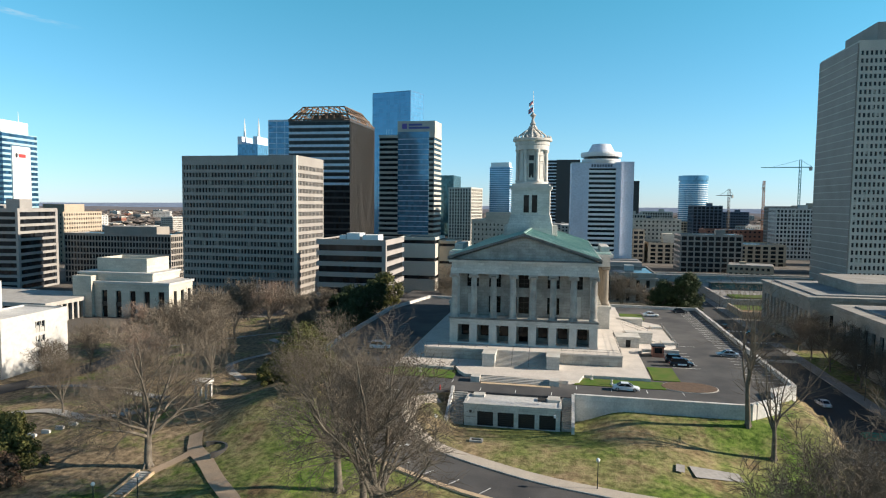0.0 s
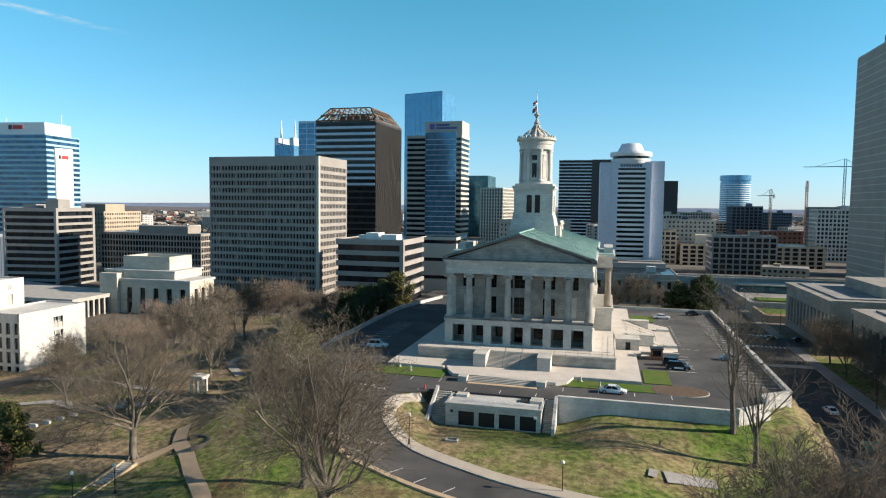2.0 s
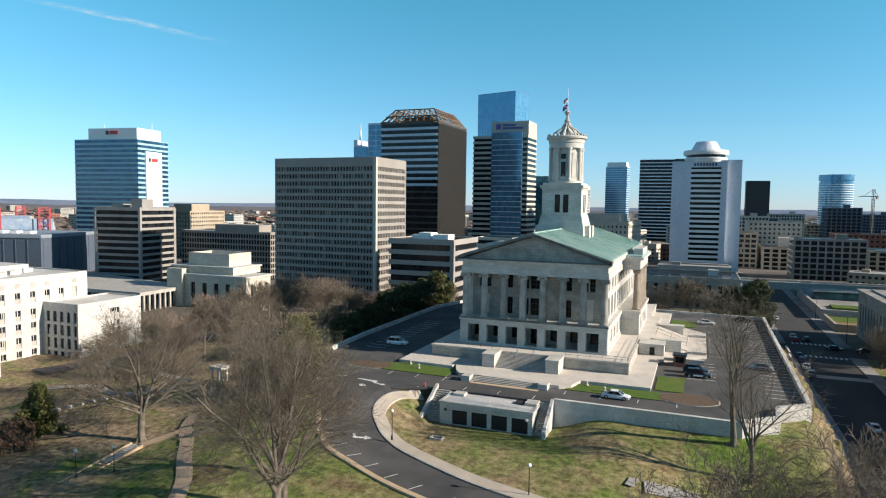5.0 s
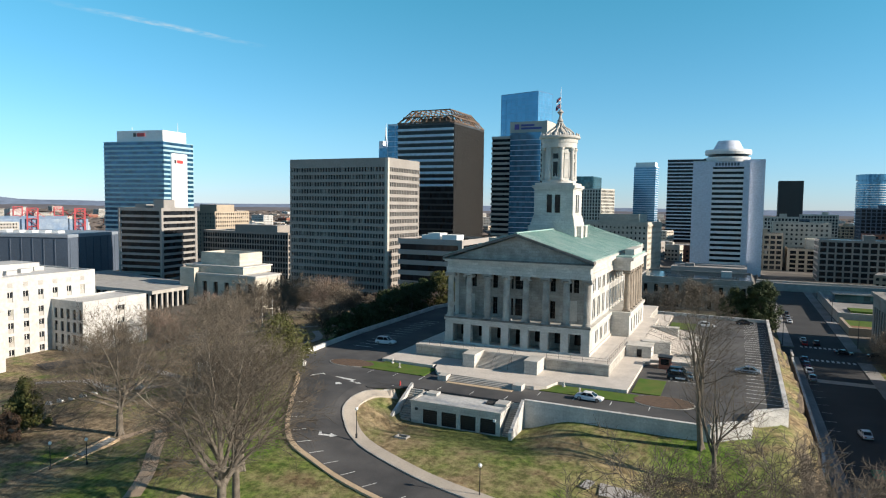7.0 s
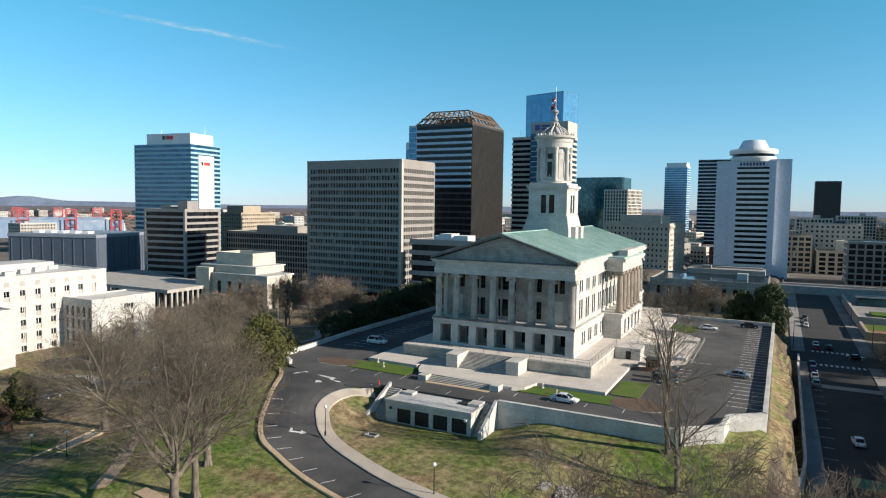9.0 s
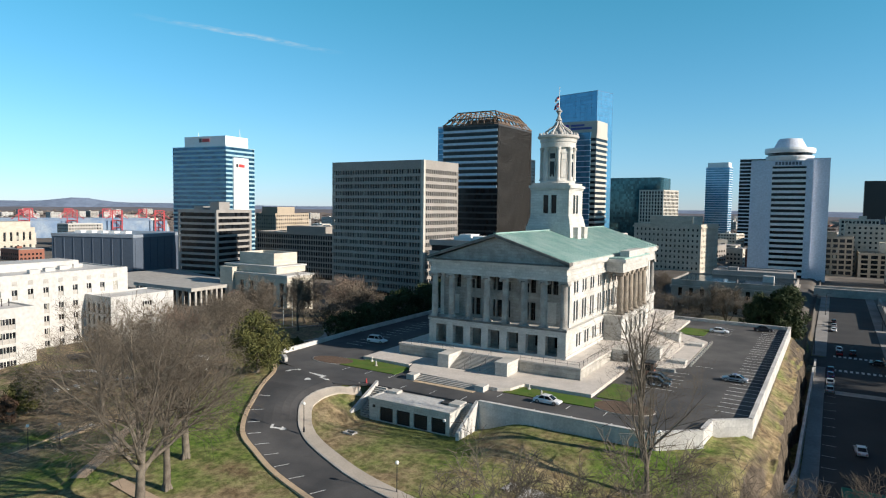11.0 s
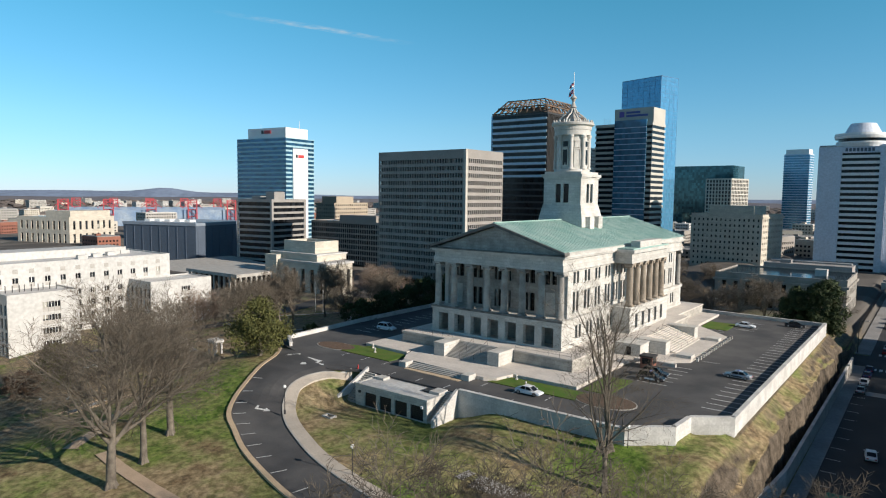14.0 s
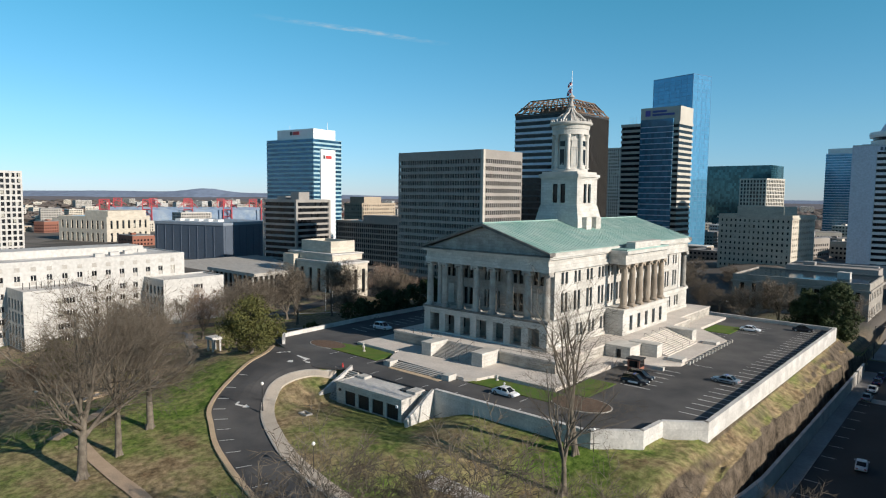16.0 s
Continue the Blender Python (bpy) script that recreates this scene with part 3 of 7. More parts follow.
def flight(name, x0, x1, y0, y1, z0, z1, steps, mat_, label, axis="y"):
    """A flight of stone steps as separate treads; climbs from (y0, z0) to (y1, z1), or along x."""
    holder = empty(name)
    for i in range(steps):
        a, b = i / steps, (i + 1) / steps
        zt = z0 + (z1 - z0) * b
        bm = bmesh.new()
        if axis == "y":
            bx(bm, x0, x1, y0 + (y1 - y0) * a, y1, z0 - 0.1 if i == 0 else z0 + (z1 - z0) * a + 0.001, zt)
        else:
            bx(bm, min(x0 + (x1 - x0) * a, x1), max(x0 + (x1 - x0) * a, x1), y0, y1, z0 - 0.1 if i == 0 else z0 + (z1 - z0) * a + 0.001, zt)
        part("step", bm, mat_, holder)
    return tagged(holder, label, "steps", kind="structure")


flight("steps", -14.6, -1.8, 119.6, 121.6, 3.0, 3.62, 4, CONC, "low flight of worn stone steps up from the drive")
flight("steps", -12.8, -2.6, 129.4, 134.6, 3.6, 5.9, 14, CONC, "broad flight of stone steps up to the terrace")
sheet("tan_strip", [(-14.4, 118.5), (-1.6, 118.1), (-1.6, 119.5), (-14.4, 119.5)], 2.95, 3.06, KERB, "tan kerb strip at the foot of the steps", "pavement")
for k in (-9.6, -6.2):
    bm = bmesh.new()
    for y, z in ((129.6, 3.9), (132.0, 4.9), (134.4, 6.0)):
        tube(bm, (k, y, z - 0.4), (k, y, z + 0.85), 0.03, 0.03, 6)
    tube(bm, (k, 129.6, 4.75), (k, 134.4, 6.85), 0.03, 0.03, 6)
    tagged(part("handrail", bm, BLACK), "thin dark metal handrail on the stone steps", "handrail")

# upper terrace
UP = [(-28.4, 134.3), (12.4, 134.3), (12.4, 157.0), (15.0, 157.0), (15.0, 194.0), (12.4, 194.0), (12.4, 216.4), (-28.4, 216.4)]
terrace = empty("upper_terrace")
bm = bmesh.new()
prism(bm, UP, 3.5, 5.66)
part("terrace_wall", bm, GRANITE, terrace)
bm = bmesh.new()
prism(bm, [(x + (0.15 if x > 0 else -0.15), y + (-0.15 if y < 150 else 0.15)) for x, y in UP], 5.66, 5.92)
part("terrace_paving", bm, PAVE, terrace)
tagged(terrace, "raised stone terrace with block walls and pale paving", "terrace", kind="structure")
for x0 in (-15.4, -2.6):
    bm = bmesh.new()
    bx(bm, x0, x0 + 2.5, 129.0, 134.2, 3.55, 6.0)
    pier = part("stair_pier", bm, LIME)
    bm = bmesh.new()
    bx(bm, x0 - 0.12, x0 + 2.62, 128.88, 134.2, 6.0, 6.25)
    part("cap", bm, LIME_S, pier)
    tagged(pier, "square stone pier flanking the terrace steps", "pier", "stair piers")
for x0 in (-16.4, -1.8):
    bm = bmesh.new()
    bx(bm, x0, x0 + 1.7, 119.3, 121.5, 2.95, 4.0)
    tagged(part("stone_block", bm, LIME_S), "low pale stone block ending the steps", "stone block", "step blocks")
# railings of the terrace
for a, b in (((-28.0, 134.5), (-15.0, 134.5)), ((0.2, 134.5), (12.1, 134.5)), ((12.1, 134.5), (12.1, 157.0))):
    bm = bmesh.new()
    n = int(math.hypot(b[0] - a[0], b[1] - a[1]) / 2.2)
    for i in range(n + 1):
        x, y = a[0] + (b[0] - a[0]) * i / n, a[1] + (b[1] - a[1]) * i / n
        tube(bm, (x, y, 5.9), (x, y, 6.95), 0.03, 0.03, 5)
    for z in (6.45, 6.93):
        tube(bm, (*a, z), (*b, z), 0.025, 0.025, 5)
    tagged(part("railing", bm, STEEL), "thin grey metal railing along the terrace edge", "railing", "terrace railings")
# side entrance block and big side stair
bm = bmesh.new()
wall_cells(bm, 12.5, 17.8, 3.55, 5.9, [(14.8, 15.9, 3.6, 5.4)], yplace(153.8, 154.6))
bx(bm, 12.5, 17.8, 154.6, 158.8, 3.55, 5.9)
side_block = part("stair_block", bm, LIME)
boxes("door", [(14.8, 15.9, 154.4, 154.55, 3.6, 5.4)], DARKDOOR, side_block, "dark recessed door")
boxes("cap", [(12.55, 18.0, 153.6, 158.8, 5.925, 6.1)], LIME_S, side_block)
tagged(side_block, "stone block with a dark door below the side terrace", "stair block")
flight("side_steps", 22.4, 15.2, 161.7, 178.5, 3.6, 5.9, 13, PAVE, "wide flight of pale stone steps up to the side portico", "x")
for y0 in (159.0, 178.6):
    bm = bmesh.new()
    bx(bm, 15.2, 21.2, y0, y0 + 2.6, 3.55, 6.0)
    pier = part("stair_pier", bm, LIME)
    boxes("cap", [(15.2, 21.35, y0 - 0.12, y0 + 2.72, 6.0, 6.2)], LIME_S, pier)
    tagged(pier, "long stone pier flanking the side steps", "pier", "side stair piers")
for k in (166.0, 170.1, 174.2):
    bm = bmesh.new()
    for x, z in ((22.2, 3.7), (18.7, 4.8), (15.4, 5.8)):
        tube(bm, (x, k, z - 0.2), (x, k, z + 0.95), 0.03, 0.03, 6)
    tube(bm, (22.2, k, 4.65), (15.4, k, 6.75), 0.03, 0.03, 6)
    tagged(part("handrail", bm, STEEL), "thin metal handrail on the side steps", "handrail")
for x0, x1, y0, y1 in ((18.0, 26.0, 150.2, 151.0), (23.5, 26.4, 158.6, 161.2), (23.5, 26.4, 178.8, 181.4)):
    tagged(boxes("planter_wall", [(x0, x1, y0, y1, 3.55, 4.2)], LIME_S), "low pale stone planter wall on the paving", "planter")
# low balustrade between the paving and the lot
low_fence = empty("low_balustrade")
for i in range(15):
    boxes("post", [(27.0, 27.45, 160.0 + i * 1.9, 160.45 + i * 1.9, 3.0, 3.75)], LIME_S, low_fence)
boxes("rail", [(27.05, 27.4, 160.0, 187.1, 3.55, 3.7)], STEEL, low_fence)
tagged(low_fence, "low stone posts with a dark rail edging the paving", "balustrade", kind="structure")


# ---- the capitol ----
capitol = empty("capitol_building")
tagged(capitol, "pale limestone capitol with columned porticoes, green copper roof and tower", "government building")
CX, FY, BY, MY = -8.1, 139.2, 211.8, 175.5
HW = 15.6
BAY = 4.25
stone = lambda name, items, label="": boxes(name, items, LIME, capitol, label)
smooth_stone = lambda name, items, label="": boxes(name, items, LIME_S, capitol, label)


bays = [CX + BAY * (i - 3) for i in range(7)]
side_y = [146.7, 151.9, 157.1, 162.3, 188.7, 193.9, 199.1, 204.3]
mid_y = [166.8, 171.1, 175.5, 179.9, 184.2]
# ground storey: arcades at both ends, windows along the sides
for y0, y1 in ((FY, FY + 1.3), (BY - 1.3, BY)):
    edges = [CX - HW] + [c + s * 1.3 for c in bays for s in (-1, 1)] + [CX + HW]
    for a, b in zip(edges[::2], edges[1::2]):
        stone("pier", [(a, b, y0, y1, 6.3, 10.1)])
    stone("arcade_sill", [(CX - HW, CX + HW, y0, y1, 5.9, 6.3)])
    stone("arcade_lintel", [(CX - HW, CX + HW, y0, y1, 10.1, 10.9)])
for x0, x1 in ((CX - HW, CX - HW + 1.0), (CX + HW - 1.0, CX + HW)):
    bm = bmesh.new()
    holes = [(y + s - 0.5, y + s + 0.5, 7.3, 10.0) for y in side_y for s in (-0.8, 0.8)]
    wall_cells(bm, FY + 1.3, BY - 1.3, 5.9, 10.9, holes, xplace(x0, x1))
    part("side_wall", bm, LIME, capitol)
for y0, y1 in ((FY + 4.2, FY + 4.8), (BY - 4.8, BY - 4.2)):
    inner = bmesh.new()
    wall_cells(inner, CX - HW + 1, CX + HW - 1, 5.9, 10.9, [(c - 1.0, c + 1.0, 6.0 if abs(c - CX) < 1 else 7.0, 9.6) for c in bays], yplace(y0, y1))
    part("loggia_wall", inner, LIME_D, capitol)
for i, c in enumerate(bays):
    boxes("window", [(c - 1.0, c + 1.0, FY + 4.4, FY + 4.5, 5.95 if i == 3 else 7.0, 9.6)], DARKGLASS, capitol, "dark window in the loggia")
for sx in (-1, 1):
    xg = CX + sx * (HW - 0.45)
    for y in side_y:
        for s in (-0.8, 0.8):
            boxes("window", [(min(xg, xg - sx * 0.06), max(xg, xg - sx * 0.06), y + s - 0.5, y + s + 0.5, 7.3, 10.0)], DARKGLASS, capitol)
smooth_stone("string_course", [(CX - HW - 0.3, CX + HW + 0.3, FY - 0.3, BY + 0.3, 10.9, 11.6)], "projecting stone course above the ground storey")
smooth_stone("plinth", [(CX - HW - 0.25, CX - HW + 14.3, FY - 0.2, FY + 0.05, 5.9, 6.3), (CX + 1.3, CX + HW + 0.25, FY - 0.2, FY + 0.05, 5.9, 6.3), (CX + HW, CX + HW + 0.25, FY + 0.05, BY, 5.9, 6.5)])
# stone joints between the piers' courses
grooves = bmesh.new()
for i in range(8):
    px = CX + BAY * (i - 3.5)
    w = 0.78
    for k in range(7):
        z = 6.35 + k * 0.64
        bx(grooves, px - w - (0.1 if i in (0, 7) else 0), px + w + (0.1 if i in (0, 7) else 0), FY - 0.07, FY + 0.02, z, z + 0.56)
part("rusticated_block", grooves, LIME_S, capitol)["kind"] = "stuff"
# main storeys
W2 = 14.9
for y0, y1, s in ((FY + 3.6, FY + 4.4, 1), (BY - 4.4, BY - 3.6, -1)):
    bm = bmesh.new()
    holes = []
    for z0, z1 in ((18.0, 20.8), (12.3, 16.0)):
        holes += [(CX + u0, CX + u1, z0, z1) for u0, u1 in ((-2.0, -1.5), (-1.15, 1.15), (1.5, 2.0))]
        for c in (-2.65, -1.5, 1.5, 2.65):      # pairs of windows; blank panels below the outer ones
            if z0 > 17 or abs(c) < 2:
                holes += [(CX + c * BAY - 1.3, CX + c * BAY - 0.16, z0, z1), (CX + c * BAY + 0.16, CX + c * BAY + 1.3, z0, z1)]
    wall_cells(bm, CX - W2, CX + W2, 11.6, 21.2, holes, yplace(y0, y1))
    part("portico_wall", bm, LIME_D, capitol)
    yg = (y0 + y1) / 2 + 0.1 * s
    for h in holes:
        w = boxes("window", [(h[0], h[1], yg, yg + 0.05, h[2], h[3])], DARKGLASS, capitol)
        bm = bmesh.new()
        for z in (h[2] + (h[3] - h[2]) * 0.33, h[2] + (h[3] - h[2]) * 0.66):
            bx(bm, h[0], h[1], yg - 0.06, yg + 0.1, z - 0.035, z + 0.035)
        bx(bm, (h[0] + h[1]) / 2 - 0.03, (h[0] + h[1]) / 2 + 0.03, yg - 0.05, yg + 0.1, h[2], h[3])
        part("glazing_bar", bm, STEEL, w)
    for c in (CX - 2.65 * BAY, CX + 2.65 * BAY):
        smooth_stone("blind_panel", [(c - 1.0, c + 1.0, y0 - 0.08 if s > 0 else y1, y0 if s > 0 else y1 + 0.08, 12.2, 16.4)], "blank pale stone panel")
for sx in (-1, 1):
    xo = CX + sx * W2
    xi = xo - sx * 0.8
    bm = bmesh.new()
    holes = []
    for y in side_y + mid_y:
        for s in (-0.8, 0.8):
            holes += [(y + s - 0.5, y + s + 0.5, 18.3, 20.7), (y + s - 0.5, y + s + 0.5, 12.6, 16.6)]
    wall_cells(bm, FY + 4.4, BY - 4.4, 11.6, 21.2, holes, xplace(min(xo, xi), max(xo, xi)))
    part("side_wall", bm, LIME, capitol)
    xg = CX + sx * (W2 - 0.35)
    for h in holes:
        w = boxes("window", [(min(xg, xg - sx * 0.05), max(xg, xg - sx * 0.05), *h)], DARKGLASS, capitol)
        bm = bmesh.new()
        bx(bm, xg - 0.05, xg + 0.05, h[0], h[1], (h[2] + h[3]) / 2 - 0.04, (h[2] + h[3]) / 2 + 0.04)
        bx(bm, xg - 0.05, xg + 0.05, (h[0] + h[1]) / 2 - 0.03, (h[0] + h[1]) / 2 + 0.03, h[2], h[3])
        part("glazing_bar", bm, STEEL, w)
        bm = bmesh.new()
        bx(bm, min(xo - sx * 0.2, xo + sx * 0.18), max(xo - sx * 0.2, xo + sx * 0.18), h[0] - 0.12, h[1] + 0.12, h[2] - 0.25, h[2] - 0.003)
        part("sill", bm, LIME_S, w)


def column_mesh(h, r, stone_mat):
    bm = bmesh.new()
    bx(bm, -r * 1.3, r * 1.3, -r * 1.3, r * 1.3, 0, 0.25)
    lathe(bm, [(r * 1.28, 0.25), (r * 1.28, 0.4), (r * 1.08, 0.5), (r * 1.15, 0.62), (r, 0.75)], 24)
    lathe(bm, [(r, 0.75), (r * 0.99, h * 0.35), (r * 0.86, h - 0.9)], 40, wave=0.06)
    lathe(bm, [(r * 0.9, h - 0.9), (r * 1.0, h - 0.75), (r * 1.12, h - 0.55)], 24)
    for s in (-1, 1):     # scrolls of the capital
        for k in range(2):
            tube(bm, (s * r * 1.12, -r * 1.15, h - 0.62), (s * r * 1.12, r * 1.15, h - 0.62), 0.3 * r / 0.7 - 0.1 * k, 0.3 * r / 0.7 - 0.1 * k, 10)
    bx(bm, -r * 1.3, r * 1.3, -r * 1.25, r * 1.25, h - 0.42, h - 0.2)
    bx(bm, -r * 1.38, r * 1.38, -r * 1.35, r * 1.35, h - 0.2, h)
    me = bpy.data.meshes.new("column")
    bm.normal_update()
    bm.to_mesh(me)
    bm.free()
    me.materials.append(stone_mat)
    return me


COL, COL_SIDE = column_mesh(9.6, 0.72, LIME_C), column_mesh(9.6, 0.72, LIME_B)
for y in (FY + 0.9, BY - 0.9):
    for i in range(8):
        shared("column", COL, capitol, pose(CX + BAY * (i - 3.5), y, 11.6))
# dark line on the portico floor's edge; worn lip where water stands on the cornice's upper edge
for y0, y1 in ((FY - 0.33, FY + 0.02), (BY - 0.02, BY + 0.33)):
    boxes("portico_edge", [(CX - HW - 0.33, CX + HW + 0.33, y0, y1, 11.3, 11.66)], SOOT, capitol, "dark line along the edge of the portico floor")
for y0, y1 in ((FY - 0.64, FY + 0.5), (BY - 0.5, BY + 0.64)):
    boxes("cornice_edge", [(CX - 16.3, CX + 16.3, y0, y1, 24.12, 24.354)], SOOT, capitol, "dark water-stained edge of the cornice")
# antae at the corners of the main wall
for sx in (-1, 1):
    for y in (FY + 3.5, BY - 4.9):
        smooth_stone("pilaster", [(CX + sx * W2 - 0.75, CX + sx * W2 + 0.15 if sx > 0 else CX + sx * W2 + 0.75, y, y + 1.4, 11.6, 21.2)] if sx > 0 else [(CX - W2 - 0.15, CX - W2 + 0.75, y, y + 1.4, 11.6, 21.2)])
# side porticoes
for sx in (-1, 1):
    xa, xb = CX + sx * (HW - 0.5), CX + sx * 19.8
    lo, hi = min(xa, xb), max(xa, xb)
    bm = bmesh.new()
    cs = [165.4 + i * 4.05 for i in range(6)]
    wall_cells(bm, 163.3, 187.7, 5.9, 10.9, [((a + b) / 2 - 0.75, (a + b) / 2 + 0.75, 6.6, 9.9) for a, b in zip(cs, cs[1:])], xplace(min(xb, xb - sx * 0.9), max(xb, xb - sx * 0.9)))
    bx(bm, lo + (0.9 if sx < 0 else 0.52), hi - (0.9 if sx > 0 else 0.52), 163.3, 164.3, 5.9, 10.9)
    bx(bm, lo + (0.9 if sx < 0 else 0.52), hi - (0.9 if sx > 0 else 0.52), 186.7, 187.7, 5.9, 10.9)
    part("side_portico_base", bm, LIME, capitol)
    for a, b in zip(cs, cs[1:]):
        boxes("window", [(xb - sx * 0.5 - 0.03, xb - sx * 0.5 + 0.03, (a + b) / 2 - 0.75, (a + b) / 2 + 0.75, 6.6, 9.9)], DARKGLASS, capitol, "tall dark ground-floor window")
    smooth_stone("side_portico_floor", [(lo - (0.3 if sx < 0 else -0.83), hi + (0.3 if sx > 0 else -0.83), 163.0, 188.0, 10.9, 11.6)])
    for c in cs:
        shared("column", COL_SIDE, capitol, pose(CX + sx * 18.8, c, 11.6, 0, 0, 90))
    stone("side_entablature", [(min(CX + sx * 15.0, CX + sx * 19.6), max(CX + sx * 15.0, CX + sx * 19.6), 164.2, 186.8, 21.2, 23.5)])
    smooth_stone("side_cornice", [(min(CX + sx * 16.35, CX + sx * 20.3), max(CX + sx * 16.35, CX + sx * 20.3), 163.5, 187.5, 23.5, 24.2)])
    stone("attic_block", [(min(CX + sx * 17.6, CX + sx * 19.7), max(CX + sx * 17.6, CX + sx * 19.7), 168.5, 182.5, 24.2, 25.9)], "plain stone block above the side cornice")
    boxes("side_portico_roof", [(min(CX + sx * 15.9, CX + sx * 19.9), max(CX + sx * 15.9, CX + sx * 19.9), 164.0, 187.0, 24.2, 24.5)], COPPER, capitol, "flat green copper roof")
# entablature, cornice, pediments, roof
stone("architrave", [(CX - 15.7, CX + 15.7, FY + 0.1, BY - 0.1, 21.2, 22.4)])
stone("frieze", [(CX - 15.5, CX + 15.5, FY + 0.25, BY - 0.25, 22.4, 23.6)])
smooth_stone("cornice", [(CX - 16.0, CX + 16.0, FY - 0.25, BY + 0.25, 23.6, 23.95), (CX - 16.3, CX + 16.3, FY - 0.6, BY + 0.6, 23.95, 24.35)])
RZ, EZ = 30.1, 24.75
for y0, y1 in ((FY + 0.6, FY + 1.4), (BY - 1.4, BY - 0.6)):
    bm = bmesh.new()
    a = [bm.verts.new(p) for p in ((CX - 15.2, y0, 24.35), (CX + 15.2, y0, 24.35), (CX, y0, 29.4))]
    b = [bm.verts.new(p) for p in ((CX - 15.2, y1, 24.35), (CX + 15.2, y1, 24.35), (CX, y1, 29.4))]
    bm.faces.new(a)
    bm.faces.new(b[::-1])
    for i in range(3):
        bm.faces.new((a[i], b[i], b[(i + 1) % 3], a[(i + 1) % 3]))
    part("tympanum", bm, LIME_D, capitol)


def slab(bm, sx, x0, x1, y0, y1, z0, z1, thick):
    """A sloping slab from the eaves (x0, z0) up to (x1, z1)."""
    pts = [(CX + sx * x0, z0), (CX + sx * x1, z1), (CX + sx * x1, z1 + thick), (CX + sx * x0, z0 + thick)]
    a = [bm.verts.new((x, y0, z)) for x, z in pts]
    b = [bm.verts.new((x, y1, z)) for x, z in pts]
    fs = [bm.faces.new(a), bm.faces.new(b[::-1])] + [bm.faces.new((a[i], b[i], b[(i + 1) % 4], a[(i + 1) % 4])) for i in range(4)]
    bmesh.ops.recalc_face_normals(bm, faces=fs)


for sx in (-1, 1):
    for y0, y1 in ((FY - 0.6, FY + 1.4), (BY - 1.4, BY + 0.6)):
        bm = bmesh.new()
        slab(bm, sx, 16.3, 0, y0, y1, 24.36, 29.5, 0.55)
        part("raking_cornice", bm, SOOT, capitol, "dark soot-stained sloping cornice")
    bm = bmesh.new()
    slab(bm, sx, 16.0, 0, FY - 0.3, BY + 0.3, 24.96, 30.0, 0.12)
    part("roof", bm, COPPER, capitol, "green copper roof slope with standing seams")
    seams = bmesh.new()
    for i in range(61):
        slab(seams, sx, 15.95, 0.05, FY + i * 1.2 - 0.03, FY + i * 1.2 + 0.03, 25.09, 30.12, 0.06)
    part("roof_seam", seams, COPPER, capitol)
    stone("gutter", [(min(CX + sx * 15.5, CX + sx * 16.25), max(CX + sx * 15.5, CX + sx * 16.25), FY + 1.5, BY - 1.5, 24.35, 24.93)])
boxes("ridge", [(CX - 0.25, CX + 0.25, FY - 0.3, BY + 0.3, 30.08, 30.3)], COPPER, capitol)
# tower
TX, TY = -8.4, 174.2
tower_thing = capitol


def square_stack(name, prof, mat_, label=""):
    bm = bmesh.new()
    rings = [[bm.verts.new((TX + sx * h, TY + sy * h, z)) for sx, sy in ((-1, -1), (1, -1), (1, 1), (-1, 1))] for h, z in prof]
    for a, b in zip(rings, rings[1:]):
        for i in range(4):
            bm.faces.new((a[i], a[(i + 1) % 4], b[(i + 1) % 4], b[i]))
    bm.faces.new(rings[0][::-1])
    bm.faces.new(rings[-1])
    return part(name, bm, mat_, capitol, label)


square_stack("tower_base", [(5.9, 25.0), (5.75, 30.2), (5.25, 32.6), (5.0, 33.6)], LIME, "flared base of the tower")
for s, ax in ((-1, "y"), (1, "y"), (-1, "x"), (1, "x")):
    bm = bmesh.new()
    holes = [(-1.75, -0.35, 34.2, 38.7), (0.35, 1.75, 34.2, 38.7)]
    if ax == "y":
        o = TY + s * 4.9
        wall_cells(bm, -4.9, 4.9, 33.6, 40.0, holes, lambda b, u0, u1, z0, z1: bx(b, TX + u0, TX + u1, min(o, o - s * 0.9), max(o, o - s * 0.9), z0, z1))
    else:
        o = TX + s * 4.9
        wall_cells(bm, -4.0, 4.0, 33.6, 40.0, holes, lambda b, u0, u1, z0, z1: bx(b, min(o, o - s * 0.9), max(o, o - s * 0.9), TY + u0, TY + u1, z0, z1))
    part("tower_wall", bm, LIME, capitol)
    for h in holes:
        g = o - s * 0.45
        if ax == "y":
            boxes("window", [(TX + h[0], TX + h[1], g - 0.03, g + 0.03, h[2], h[3])], DARKGLASS, capitol, "tall narrow tower window")
        else:
            boxes("window", [(g - 0.03, g + 0.03, TY + h[0], TY + h[1], h[2], h[3])], DARKGLASS, capitol, "tall narrow tower window")
smooth_stone("tower_cornice", [(TX - 5.1, TX + 5.1, TY - 5.1, TY + 5.1, 40.0, 40.35), (TX - 5.4, TX + 5.4, TY - 5.4, TY + 5.4, 40.35, 41.0), (TX - 4.8, TX + 4.8, TY - 4.8, TY + 4.8, 41.0, 41.6)])
for sx, sy in ((1, -1), (1, 1), (-1, -1), (-1, 1)):
    stone("buttress", [(TX + sx * 5.6 - 1.2, TX + sx * 5.6 + 1.3, TY + sy * 2.4 - 1.2, TY + sy * 2.4 + 1.2, 26.0, 30.9)], "small square stone block beside the tower")
bm = bmesh.new()
lathe(bm, [(4.3, 41.6), (4.3, 42.2), (3.75, 42.4), (3.6, 50.4)], 32, TX, TY)
